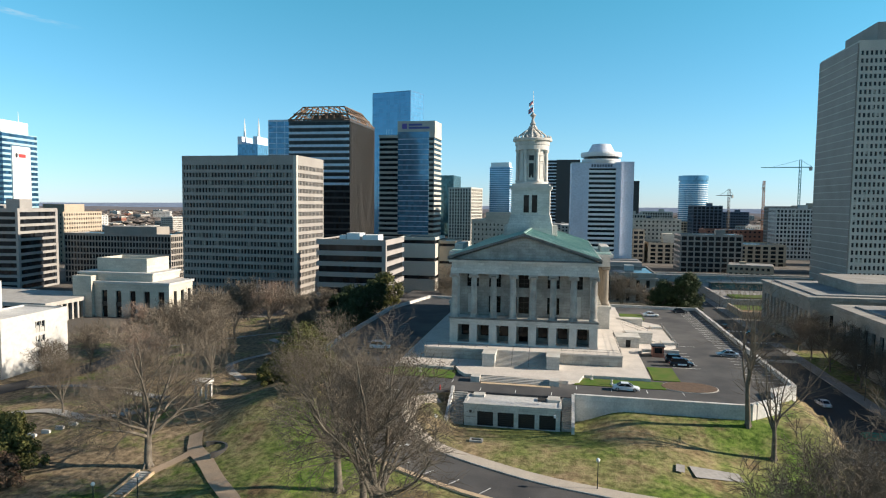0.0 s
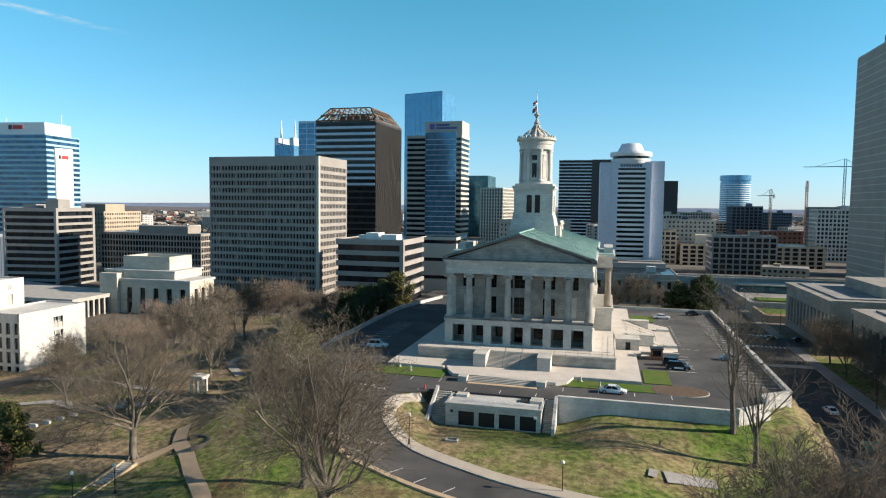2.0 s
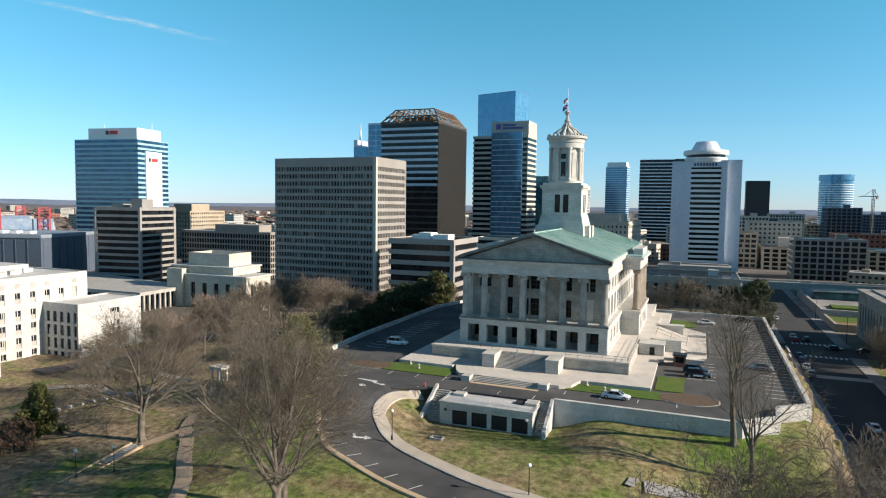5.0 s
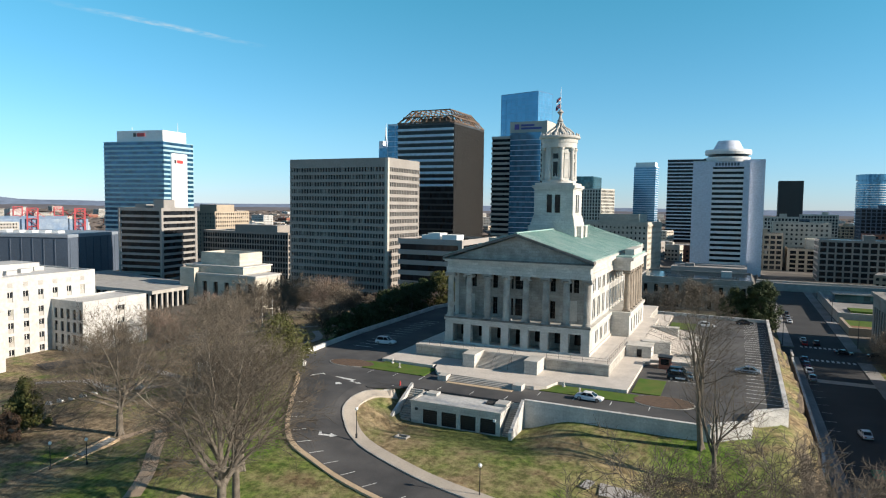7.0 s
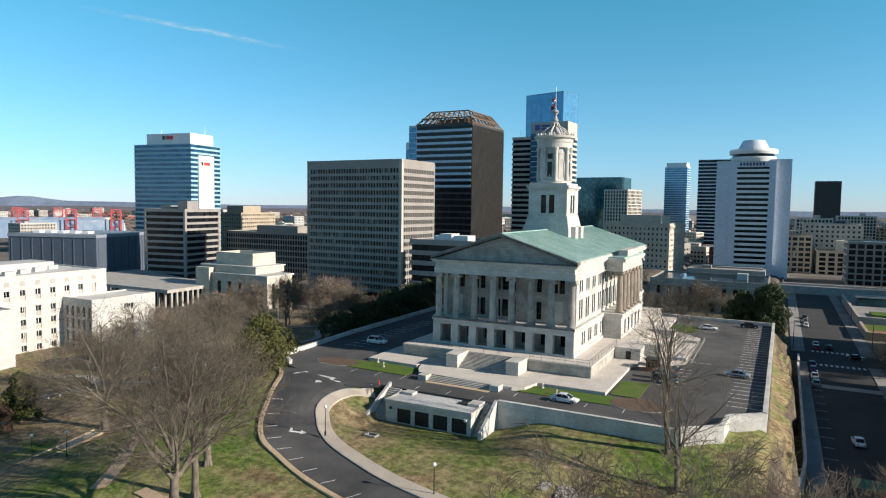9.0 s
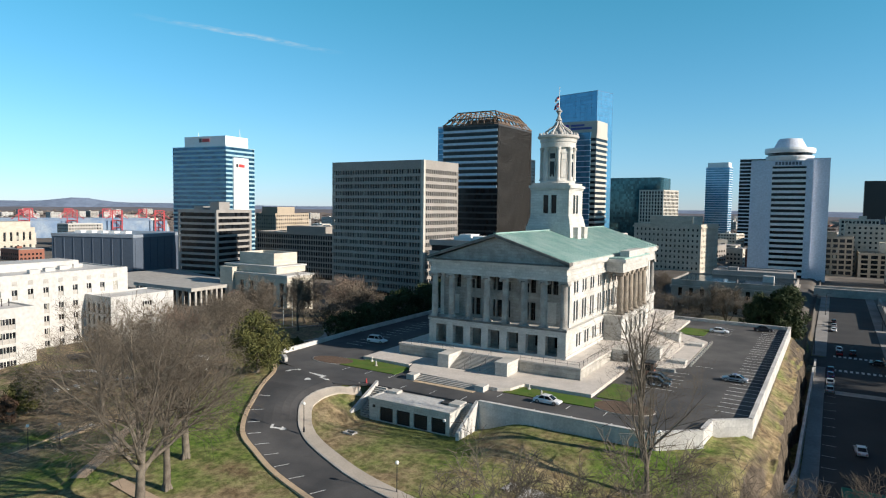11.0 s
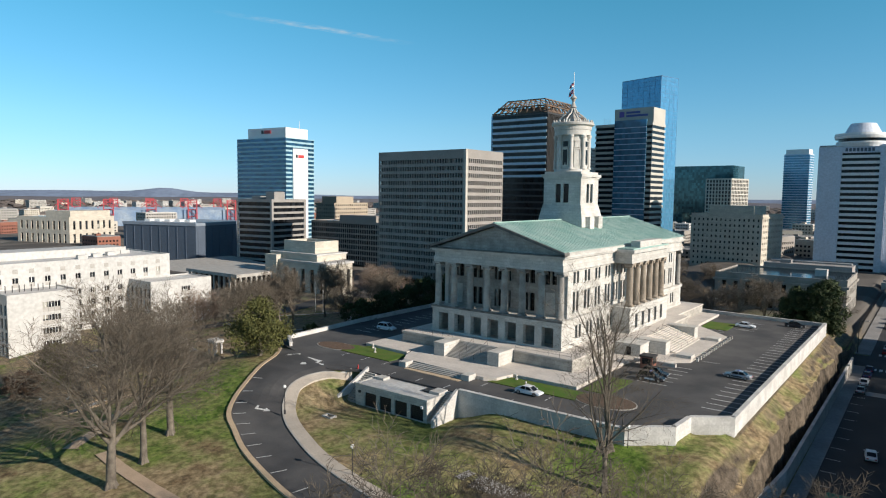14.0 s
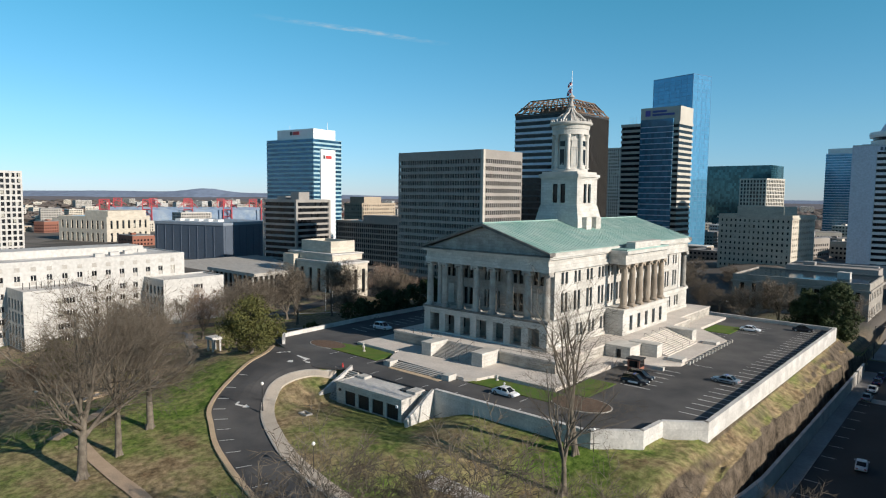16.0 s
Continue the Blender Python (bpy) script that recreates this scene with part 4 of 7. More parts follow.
part("drum", bm, LIME_S, capitol, "round drum of the tower", smooth=False)
for i in range(8):
    a = 2 * math.pi * (i + 0.5) / 8
    bm = bmesh.new()
    lathe(bm, [(0.62, 42.2), (0.62, 42.5), (0.5, 42.7), (0.44, 49.6), (0.62, 50.0), (0.66, 50.4)], 14, TX + 3.95 * math.cos(a), TY + 3.95 * math.sin(a))
    part("tower_column", bm, LIME_S, capitol)
    a = 2 * math.pi * i / 8
    m = Matrix.Translation((TX, TY, 0)) @ Matrix.Rotation(a, 4, "Z")
    for z0, z1 in ((43.2, 46.9), (47.6, 48.9)):
        bm = bmesh.new()
        bx(bm, 3.3, 3.72, -0.62, 0.62, z0, z1, m)
        part("blank_panel" if i % 2 else "window", bm, LIME_S if i % 2 else DARKGLASS, capitol, "blank stone panel of the drum" if i % 2 else "tall window of the drum")
    bm = bmesh.new()
    for z0, z1 in ((43.0, 43.2), (46.9, 47.15), (47.4, 47.6), (48.9, 49.15)):
        bx(bm, 3.4, 3.86, -0.8, 0.8, z0, z1, m)
    for y0, y1 in ((-0.8, -0.62), (0.62, 0.8)):
        bx(bm, 3.4, 3.84, y0, y1, 43.2, 46.9, m)
    part("window_surround", bm, LIME_S, capitol)
bm = bmesh.new()
lathe(bm, [(4.2, 50.4), (4.35, 50.4), (4.35, 51.6), (4.5, 51.7), (4.55, 52.5), (5.1, 52.8), (5.15, 53.2), (4.9, 53.4), (3.6, 53.45)], 40, TX, TY)
part("drum_cornice", bm, LIME_S, capitol, smooth=False)
for i in range(24):
    a = 2 * math.pi * i / 24
    bm = bmesh.new()
    lathe(bm, [(0.22, 53.3), (0.28, 53.6), (0.04, 54.1)], 6, TX + 4.7 * math.cos(a), TY + 4.7 * math.sin(a))
    part("antefix", bm, LIME_S, capitol)
# lantern roof: ribs over an open core, finial and flagpole
bm = bmesh.new()
lathe(bm, [(2.9, 53.45), (2.4, 54.2), (1.3, 55.1), (0.65, 55.8), (0.5, 57.0), (0.8, 57.3), (0.45, 57.9)], 16, TX, TY)
part("lantern", bm, CONC, capitol, "weathered lantern cap")
for i in range(8):
    a = 2 * math.pi * i / 8
    bm = bmesh.new()
    q = [(3.7, 53.4), (3.4, 54.2), (2.4, 55.1), (1.2, 55.8), (0.6, 56.9)]
    for (r0, z0), (r1, z1) in zip(q, q[1:]):
        tube(bm, (TX + r0 * math.cos(a), TY + r0 * math.sin(a), z0), (TX + r1 * math.cos(a), TY + r1 * math.sin(a), z1), 0.24, 0.2, 6)
    part("lantern_rib", bm, LIME_S, capitol)
bm = bmesh.new()
lathe(bm, [(0.5, 57.8), (0.28, 58.6), (0.55, 59.2), (0.85, 59.5), (0.6, 59.8), (0.2, 60.2), (0.1, 60.5)], 12, TX, TY)
part("finial", bm, CONC, capitol)
bm = bmesh.new()
tube(bm, (TX, TY, 60.0), (TX, TY, 65.8), 0.1, 0.05, 8)
part("flagpole", bm, WHITE, capitol, "thin white flagpole")


def flag(z, w, h, mats, label):
    """A limp flag hanging beside the pole, in three cloth bands."""
    holder = empty("flag", pose(TX, TY, z))
    for k, m_ in enumerate(mats):
        bm = bmesh.new()
        cols = []
        for i in range(9):
            u = i / 8
            x = -0.1 - u * w * 0.75
            y = 0.22 * math.sin(u * 9 + k)
            z0 = -h * (k / len(mats)) - u * w * 0.55
            cols.append([bm.verts.new((x, y + o, zz)) for o, zz in ((0, z0), (0, z0 - h / len(mats)), (0.02, z0 - h / len(mats)), (0.02, z0))])
        for a, b in zip(cols, cols[1:]):
            for i in range(4):
                bm.faces.new((a[i], b[i], b[(i + 1) % 4], a[(i + 1) % 4]))
        part("flag_band", bm, m_, holder)
    return tagged(holder, label, "flag", "flags on the tower pole")


flag(63.4, 1.3, 1.1, (BLUE, RED, WHITE), "red, white and blue flag hanging limp on the pole")
flag(61.8, 1.5, 1.2, (RED, BLUE, RED), "red flag with a blue centre hanging on the pole")


# ---- the garage in the lawn ----
garage = empty("garage")
GX0, GX1, GY0, GY1, GZ0, GZ1 = -15.7, 0.3, 107.0, 112.9, -1.0, 2.75
doors = [(-13.5 + i * 3.45, -10.8 + i * 3.45, GZ0, 1.45) for i in range(4)]
wall_cells(None, GX0, GX1, GZ0 - 1, GZ1 - 0.35, doors, lambda b, u0, u1, z0, z1: boxes("wall", [(u0, u1, GY0, GY0 + 0.5, z0, z1)], LIME, garage))
for x0, x1 in ((GX0, GX0 + 0.4), (GX1 - 0.4, GX1)):
    boxes("end_wall", [(x0, x1, GY0 + 0.5, GY1, GZ0 - 1, GZ1 - 0.35)], LIME, garage)
for d in doors:
    dr = boxes("garage_door", [(d[0], d[1], GY0 + 0.25, GY0 + 0.33, GZ0, 1.45)], DARKDOOR, garage, "black roller door")
    for k in range(7):
        boxes("door_panel", [(d[0] + 0.05, d[1] - 0.05, GY0 + 0.2, GY0 + 0.245, GZ0 + 0.1 + k * 0.34, GZ0 + 0.38 + k * 0.34)], DARKDOOR, dr)
boxes("parapet", [(GX0 - 0.15, GX1 + 0.15, GY0 - 0.15, GY0 + 0.4, GZ1 - 0.35, GZ1), (GX0 - 0.15, GX0 + 0.3, GY0 + 0.4, GY1, GZ1 - 0.35, GZ1), (GX1 - 0.3, GX1 + 0.15, GY0 + 0.4, GY1, GZ1 - 0.35, GZ1)], LIME_S, garage)
boxes("roof", [(GX0 + 0.3, GX1 - 0.3, GY0 + 0.4, GY1 + 0.3, GZ1 - 0.4, GZ1 - 0.12)], ROOFW, garage, "pale flat roof")
boxes("roof_hatch", [(-3.6, -2.2, 110.6, 112.2, GZ1 - 0.12, GZ1 + 0.15)], STEEL, garage)
boxes("roof_block", [(-14.8, -12.8, 111.0, 112.8, GZ1 - 0.12, GZ1 + 0.3), (-1.9, 0.2, 110.4, 112.8, GZ1 - 0.12, GZ1 + 0.35)], LIME_S, garage)
for x in (-14.6, -0.6):
    boxes("wall_lamp", [(x - 0.2, x + 0.2, GY0 - 0.3, GY0, 1.2, 1.6)], WHITE if x > -5 else STEEL, garage)
tagged(garage, "flat-roofed stone garage with four black doors set into the lawn bank", "garage")
flight("steps", 0.5, 2.1, 107.2, 112.6, -1.0, 3.0, 16, CONC, "narrow stone steps beside the garage")
bm = bmesh.new()
for x0, x1 in ((2.1, 2.6),):
    v = [(x0, 105.8, -1.6), (x0, 112.4, -1.6), (x0, 112.4, 3.75), (x0, 105.8, 0.2)]
    a = [bm.verts.new(p) for p in v]
    b = [bm.verts.new((x1, y, z)) for _, y, z in v]
    bm.faces.new(a[::-1])
    bm.faces.new(b)
    for i in range(4):
        bm.faces.new((a[i], a[(i + 1) % 4], b[(i + 1) % 4], b[i]))
tagged(part("wing_wall", bm, CONC_W), "sloping pale wall beside the garage steps", "wall", kind="structure")
flight("steps", -18.3, -15.9, 107.0, 112.6, -0.9, 3.0, 14, CONC, "stone steps on the far flank of the garage")
bm = bmesh.new()
v = [(-18.9, 105.4, -1.6), (-18.9, 113.2, -1.6), (-18.9, 113.2, 3.8), (-18.9, 105.4, 0.1)]
a = [bm.verts.new(p) for p in v]
b = [bm.verts.new((-18.4, y, z)) for _, y, z in v]
bm.faces.new(a[::-1])
bm.faces.new(b)
for i in range(4):
    bm.faces.new((a[i], a[(i + 1) % 4], b[(i + 1) % 4], b[i]))
tagged(part("wing_wall", bm, CONC_W), "sloping pale wall on the far flank of the garage", "wall", kind="structure")


# ---- the town: large buildings ----
def tower(name, label, cx, cy, w, d, turn, z0, z1, wall, glass, floor=3.8, band=1.3, pier=0.0, pier_w=0.6, proud=0.25, roof=ROOFG, top=1.5, first=0.0, sides=None, category="office building"):
    """A block seen at its near corner (cx, cy): it runs w back along -x and d along y, turned by turn degrees.
    Glass core, a wall band at every floor, upright piers, a parapet."""
    holder = empty(name, pose(cx, cy, 0, 0, 0, turn))
    e = proud
    boxes("glass_core", [(-w + e, -e, e, d - e, z0, z1 - 0.4)], glass, holder, "ranks of windows")
    n = max(1, int((z1 - top - z0 - first) / floor))
    bm = bmesh.new()
    bx(bm, -w, 0, 0, d, 0, band)
    me = bpy.data.meshes.new("floor_band")
    bm.normal_update()
    bm.to_mesh(me)
    bm.free()
    me.materials.append(wall)
    for i in range(n):
        shared("floor_band", me, holder, pose(0, 0, z1 - top - (i + 1) * floor))
    if pier:
        bm = bmesh.new()
        nx, ny = max(1, round(w / pier)), max(1, round(d / pier))
        q = 0.003
        za, zb = z0, z1 - top
        for i in range(nx + 1):
            x = -w + pier_w / 2 + (w - pier_w) * i / nx
            bx(bm, x - pier_w / 2, x + pier_w / 2, -q, e + 0.1, za, zb)
            bx(bm, x - pier_w / 2, x + pier_w / 2, d - e - 0.1, d + q, za, zb)
        for i in range(ny + 1):
            y = pier_w / 2 + (d - pier_w) * i / ny
            bx(bm, -e - 0.1, q, y - pier_w / 2, y + pier_w / 2, za, zb)
            bx(bm, -w - q, -w + e + 0.1, y - pier_w / 2, y + pier_w / 2, za, zb)
        part("window_pier", bm, wall, holder)["kind"] = "stuff"
    bm = bmesh.new()
    for b in ((-w, 0, 0, 0.5), (-w, 0, d - 0.5, d), (-w, -w + 0.5, 0.5, d - 0.5), (-0.5, 0, 0.5, d - 0.5)):
        bx(bm, *b, z1 - top, z1)
    part("parapet", bm, wall, holder)
    boxes("roof", [(-w + 0.5, -0.5, 0.5, d - 0.5, z1 - top + 0.1, z1 - 0.6)], roof, holder)
    return tagged(holder, label, category)


def on(holder, name, items, material, label=""):
    """Adds boxes to a building, each a part of its own."""
    return [boxes(name, [b], material, holder, label) for b in items][0]


# grid-fronted block
grid = tower("office_block", "broad grey precast office block with ranks of small windows", -125.5, 294.8, 61, 33, -1.9, -10, 58.7, GREYC, GL_DARK, 3.72, 1.55, 1.74, 0.55, 0.8, top=4.6)
on(grid, "corner_pier", [(-1.4, 0.15, -0.15, 1.4, -10, 58.7)], PALEC)
# black tower with a steel crown
blk = tower("office_tower", "dark glass tower with pale bands and an open steel crown", -129.3, 385.3, 40, 50, -0.8, -10, 87.0, STEEL, GL_BLACK, 3.9, 1.2, 0, 0, 0.2, top=1.2)
# upper front glass bands: the sky they reflect is painted into their colour
SKYBAND = mat("sky_reflection_band", (0.5, 0.6, 0.68), 0.35, second=(0.36, 0.46, 0.56), scale=0.05, fine=1, bump=0.0)
for i in range(10):
    boxes("pale_band", [(-39.9, -0.4, -0.2, 0.3, 82.4 - i * 3.9, 83.9 - i * 3.9)], SKYBAND, blk, "pale blue glazed band, sky reflection in its colour")
bm = bmesh.new()
for i in range(70):
    bx(bm, -0.1, 0.35, 0.4 + i * 0.71, 0.62 + i * 0.71, -10, 86)
part("brown_fin", bm, mat("bronze_fins", (0.075, 0.066, 0.058), 0.5, amount=0.4), blk, "upright bronze fins")["kind"] = "stuff"
tower("glass_tower", "light blue glass block behind the dark tower", -190, 456, 26, 20, 0, -10, 97, BLUEW, GL_SKY, 4.0, 0.5, 6.0, 0.4, 0.1)
truss = bmesh.new()
tz = 87.2
for a, b in (((-40, 0), (0, 0)), ((0, 0), (0, 50)), ((0, 50), (-40, 50)), ((-40, 50), (-40, 0))):
    for z, k in ((tz + 0.4, 0.0), (tz + 4.2, 0.12), (tz + 9.0, 0.32)):
        f = lambda p: (-20 + (p[0] + 20) * (1 - k), 25 + (p[1] - 25) * (1 - k))
        tube(truss, (*f(a), z), (*f(b), z), 0.45, 0.45, 4)
    for i in range(9):
        t = i / 8
        p = (a[0] + (b[0] - a[0]) * t, a[1] + (b[1] - a[1]) * t)
        q = (-20 + (p[0] + 20) * 0.68, 25 + (p[1] - 25) * 0.68)
        tube(truss, (*p, tz), (*q, tz + 9.0), 0.4, 0.4, 4)
        if i < 8:
            t2 = (i + 1) / 8
            p2 = (a[0] + (b[0] - a[0]) * t2, a[1] + (b[1] - a[1]) * t2)
            tube(truss, (*q, tz + 9.0), (*p2, tz), 0.3, 0.3, 4)
for i in range(6):
    tube(truss, (-33 + i * 5.2, 8, tz + 9), (-33 + i * 5.2, 42, tz + 9), 0.45, 0.45, 4)
part("steel_crown", truss, RUST, blk, "open weathered steel roof trusses")
on(blk, "plant_room", [(-30, -10, 14, 36, 86, 92), (-24, -6, 6, 14, 86, 90)], RUST)

# pale banded tower with a stepped top
fh = tower("office_tower", "pale banded tower with blue glass and a stepped top", -92.0, 463.0, 42, 22, -3, -10, 86.0, PALEC, GL_BLACK, 3.7, 1.7, 0, 0, 0.5, top=2)
on(fh, "blue_bay", [(-27, -4, -0.9, 0.6, 14, 88)], GL_SKY, "flush blue glass bay")
bm = bmesh.new()
for i in range(19):
    bx(bm, -27.1, -3.9, -1.0, -0.5, 16 + i * 3.7, 16.5 + i * 3.7)
part("glazing_bar", bm, BLUEW, fh)
on(fh, "upper_block", [(-28, 0, 1, 21, 86, 96)], PALEC)
on(fh, "sign", [(-24.5, -21.0, 0.7, 1.0, 90.4, 94.2)], mat("sign_violet", (0.12, 0.08, 0.35), 0.5), "violet square sign with no lettering")
on(fh, "sign_bar", [(-19.5, -9.5, 0.7, 1.0, 92.6, 94.0), (-19.5, -4.0, 0.7, 1.0, 90.4, 91.8)], mat("sign_blue", (0.06, 0.08, 0.3), 0.5))
bm = bmesh.new()
for x in (-38, -36.2, -34):
    tube(bm, (x, 6, 85), (x, 6, 91), 0.12, 0.08, 5)
part("mast", bm, WHITE, fh)

# tall blue glass tower
gt = tower("glass_tower", "tall blue glass tower mirroring the sky", -158.1, 666.7, 47, 27.5, -17, -12, 153.5, mat("blue_mullion", (0.07, 0.17, 0.3), 0.4, second=(0.05, 0.13, 0.24), scale=0.02, fine=0.2, bump=0.0), GL_BLUE, 4.0, 0.3, 7.0, 0.3, 0.05, top=0.6)
# bank tower across the square
ubs = tower("bank_tower", "blue glass bank tower with pale bands and white crown", -381.9, 391.8, 60, 35, 6, -14, 83.0, CYANP, GL_NAVY, 3.75, 1.55, 0, 0, 0.2, top=0.6)
on(ubs, "white_slab", [(-0.3, 0.9, 8, 26, -14, 74)], WHITE, "blank white wall slab")
on(ubs, "white_crown", [(-50, -4, 4, 31, 82.3, 92)], WHITE, "white roof storey")
on(ubs, "sign", [(-33, -30.5, 3.6, 4.05, 87, 90.2), (0.9, 1.15, 11, 13, 66, 69)], BLACK, "dark logo shape with no lettering")
on(ubs, "sign_bar", [(-29.5, -21.5, 3.6, 4.05, 87.2, 90), (0.9, 1.15, 14, 21, 66.2, 68.8)], RED)
bm = bmesh.new()
tube(bm, (-3, 20, 92), (-3, 20, 99), 0.25, 0.1, 5)
tube(bm, (-40, 10, 92), (-40, 10, 96), 0.2, 0.1, 5)
part("mast", bm, WHITE, ubs)
# striped office block
off = tower("office_block", "striped office block with deep window bands, shade greyed into its colour", -285, 300.5, 32, 33.5, 8, -14, 31.5, PRECAST_SHADE, GL_BLACK, 3.9, 1.45, 0, 0, 1.2, top=2.0)
for b in ((-1.3, 0.1, -0.1, 1.0, -14, 31.0), (-32.1, -31, -0.1, 1.0, -14, 31.0), (-1.0, 0.1, 1.0, 1.6, -14, 31.0), (-1.0, 0.1, 31.5, 33.6, -14, 31.0)):
    on(off, "corner_pier", [b], PRECAST_SHADE)
on(off, "lift_house", [(-9, -1.5, 4, 14, 30.5, 36.5), (-26, -18, 8, 20, 30.5, 33.5)], PRECAST_SHADE)
# slate-blue hall
hall = empty("civic_hall", pose(-346.3, 283.5, 0, 0, 0, 18))
on(hall, "wall", [(-64, 0, 0, 60, -16, 12)], SLATE)
bm = bmesh.new()
for i in range(8):
    bx(bm, -62 + i * 7.6, -61.4 + i * 7.6, -0.25, 0.01, -16, 11)
for i in range(8):
    bx(bm, -0.01, 0.25, 2 + i * 7.6, 2.6 + i * 7.6, -16, 11)
part("wall_rib", bm, SLATE, hall)
on(hall, "roof", [(-64.4, 0.4, -0.4, 60.4, 12, 14)], mat("blue_grey_roof_edge", (0.24, 0.28, 0.33), 0.6), "pale blue-grey roof edge")
on(hall, "roof_plant", [(-20 - i * 9, -15 - i * 9, 12, 18, 14, 15.6) for i in range(5)], WHITE)
tagged(hall, "low slate-blue clad hall with a pale roof edge", "hall")
# tan hotel and gridded dark block behind
tan7 = tower("office_block", "tan brick office block with regular windows", -392.5, 457.7, 24, 48, 3, -14, 27, TANB, GL_DARK, 3.6, 1.9, 3.0, 1.5, 0.4)
on(tan7, "upper_storey", [(-22, -3, 6, 30, 26.5, 33)], TANB)
glo = tower("office_block", "low dark office block with ranks of windows", -222, 341, 69, 22, 1, -12, 17, GREYC, GL_BLACK, 3.6, 1.0, 2.0, 0.5, 0.3)
on(glo, "plant_room", [(-46, -12, 5, 18, 16, 21)], GREYC)
tower("office_block", "dark grey office block with upright fins", -196, 372, 32, 26, 0, -12, 31, STEEL, GL_BLACK, 3.7, 0.8, 1.2, 0.4, 0.3)
# low white office and cream block beside the grid block
low = tower("office_block", "low pale office with long window bands", -74, 268, 31, 33, 0, -9, 20.6, LOWC, GL_BLACK, 4.6, 2.0, 0, 0, 0.8, top=2.4, roof=ROOFW)
on(low, "roof_plant", [(-20, -14, 8, 16, 20, 23), (-12, -5, 6, 14, 20, 22.4), (-24, -21, 10, 14, 20, 22)], WHITE)
on(low, "corner_pier", [(-1.6, 0.15, -0.15, 1.6, -9, 20)], LOWC)
tower("office_block", "blank pale concrete block with window strips", -63, 322, 19, 26, 0, -9, 19.5, PALEC, GL_BLACK, 9.0, 7.2, 0, 0, 0.5)
tower("office_block", "tan concrete block beside the low office", -54, 330, 9, 22, 0, -9, 17.5, TANB, GL_BLACK, 9.0, 7.6, 0, 0, 0.5)

# hotel with the round crown
hot = empty("hotel_tower", pose(47.0, 473.0, 0, 0, 0, 2))
for b in ((-42, -30, 0, 24, -10, 66.0), (-11, 1.0, 2, 46, -10, 67.4), (-11.5, -8, -1.0, 2, -10, 66.2), (-34, -30.01, -1.0, 0, -10, 66.2)):
    on(hot, "wall", [b], BLUEW, "blank bluish white wall")
on(hot, "glass_core", [(-30, -11.5, 1.4, 23, -10, 64)], GL_BLACK)
for i in range(20):
    on(hot, "balcony_band", [(-30, -11.5, -0.6, 1.6, -4 + i * 3.35, -2.4 + i * 3.35)], WHITE)
on(hot, "roof", [(-42, -11.1, 2, 24, 66.2, 66.8)], ROOFW)
on(hot, "sign_band", [(-30, -11.5, -0.7, 1.6, 62.6, 66.0)], BLUEW)
on(hot, "sign_bar", [(-28.5 + i * 1.85, -27.2 + i * 1.85, -0.85, -0.7, 63.4, 65.3) for i in range(8)], SLATE)
bm = bmesh.new()
lathe(bm, [(12.5, 66.2), (13.5, 68.4), (13.5, 69.2)], 40, -21, 11)
part("crown_base", bm, WHITE, hot)
bm = bmesh.new()
lathe(bm, [(12.4, 69.2), (12.4, 71.0)], 40, -21, 11)
part("crown_window", bm, GL_BLACK, hot)
bm = bmesh.new()
lathe(bm, [(14.0, 71.0), (14.4, 72.6), (14.0, 74.0), (9.6, 74.2)], 40, -21, 11)
part("crown_ring", bm, WHITE, hot)
bm = bmesh.new()
lathe(bm, [(9.4, 74.1), (9.0, 75.2), (6.8, 79.4), (6.4, 80.0)], 32, -21, 11)
part("crown_cone", bm, BLUEW, hot)
tagged(hot, "white hotel tower with banded windows and a round rooftop crown", "hotel")
tower("office_tower", "dark banded office tower behind the hotel", 21, 935, 77, 50, 0, -10, 100, BLUEW, GL_BLACK, 4.6, 1.5, 0, 0, 0.3, top=0.5)
on(bpy.data.objects["office_tower.002"], "dark_core", [(-32, 0.3, -0.4, 50.3, -10, 100.5)], STEEL)
# old hotel with cornice
old = tower("old_hotel", "old grey stone hotel with rows of small windows", -20.5, 456, 44, 36, -8, -10, 26, CREAM, GL_DARK, 3.5, 2.0, 2.9, 1.75, 0.35, top=3.0, category="hotel")
on(old, "cornice", [(-44.7, 0.7, -0.7, 36.7, 23.6, 24.5)], CREAM)
on(old, "upper_storey", [(-36, -8, 8, 28, 25, 31)], CREAM)
# more of the skyline
tower("glass_tower", "dark teal glass tower", -167, 994, 100, 50, -4, -12, 81, GL_TEAL, GL_TEAL, 4.0, 0.3, 3, 0.2, 0.08)
tower("office_tower", "pale stone office tower with upright windows", -99, 706, 27, 34, -14, -12, 55, PALEC, GL_BLACK, 3.6, 1.0, 3.2, 1.2, 0.4)
tower("glass_tower", "slim blue-grey glass apartment tower", -90, 1105, 35, 20, -8, -14, 101, BLUEW, GL_SKY, 3.6, 0.9, 0, 0, 0.25)
on(bpy.data.objects["glass_tower.003"], "crown", [(-33, -2, 2, 18, 99, 108)], WHITE)
tower("office_tower", "plain brown office tower", 115, 1056, 31, 30, 0, -12, 76, STEEL, STEEL, 3.6, 0.8, 1.6, 0.5, 0.2)
tower("office_tower", "pale gridded office tower at the edge of town", -411, 153, 34, 26, 0, -14, 48, WHITE_B, GL_DARK, 3.7, 1.2, 3.2, 1.1, 0.5)
greyb = tower("office_block", "cream stone public building with tall windows", -580, 300, 66, 52, 18, -14, 11, CREAM, GL_DARK, 12.0, 4.0, 7.0, 4.2, 0.5, top=4)
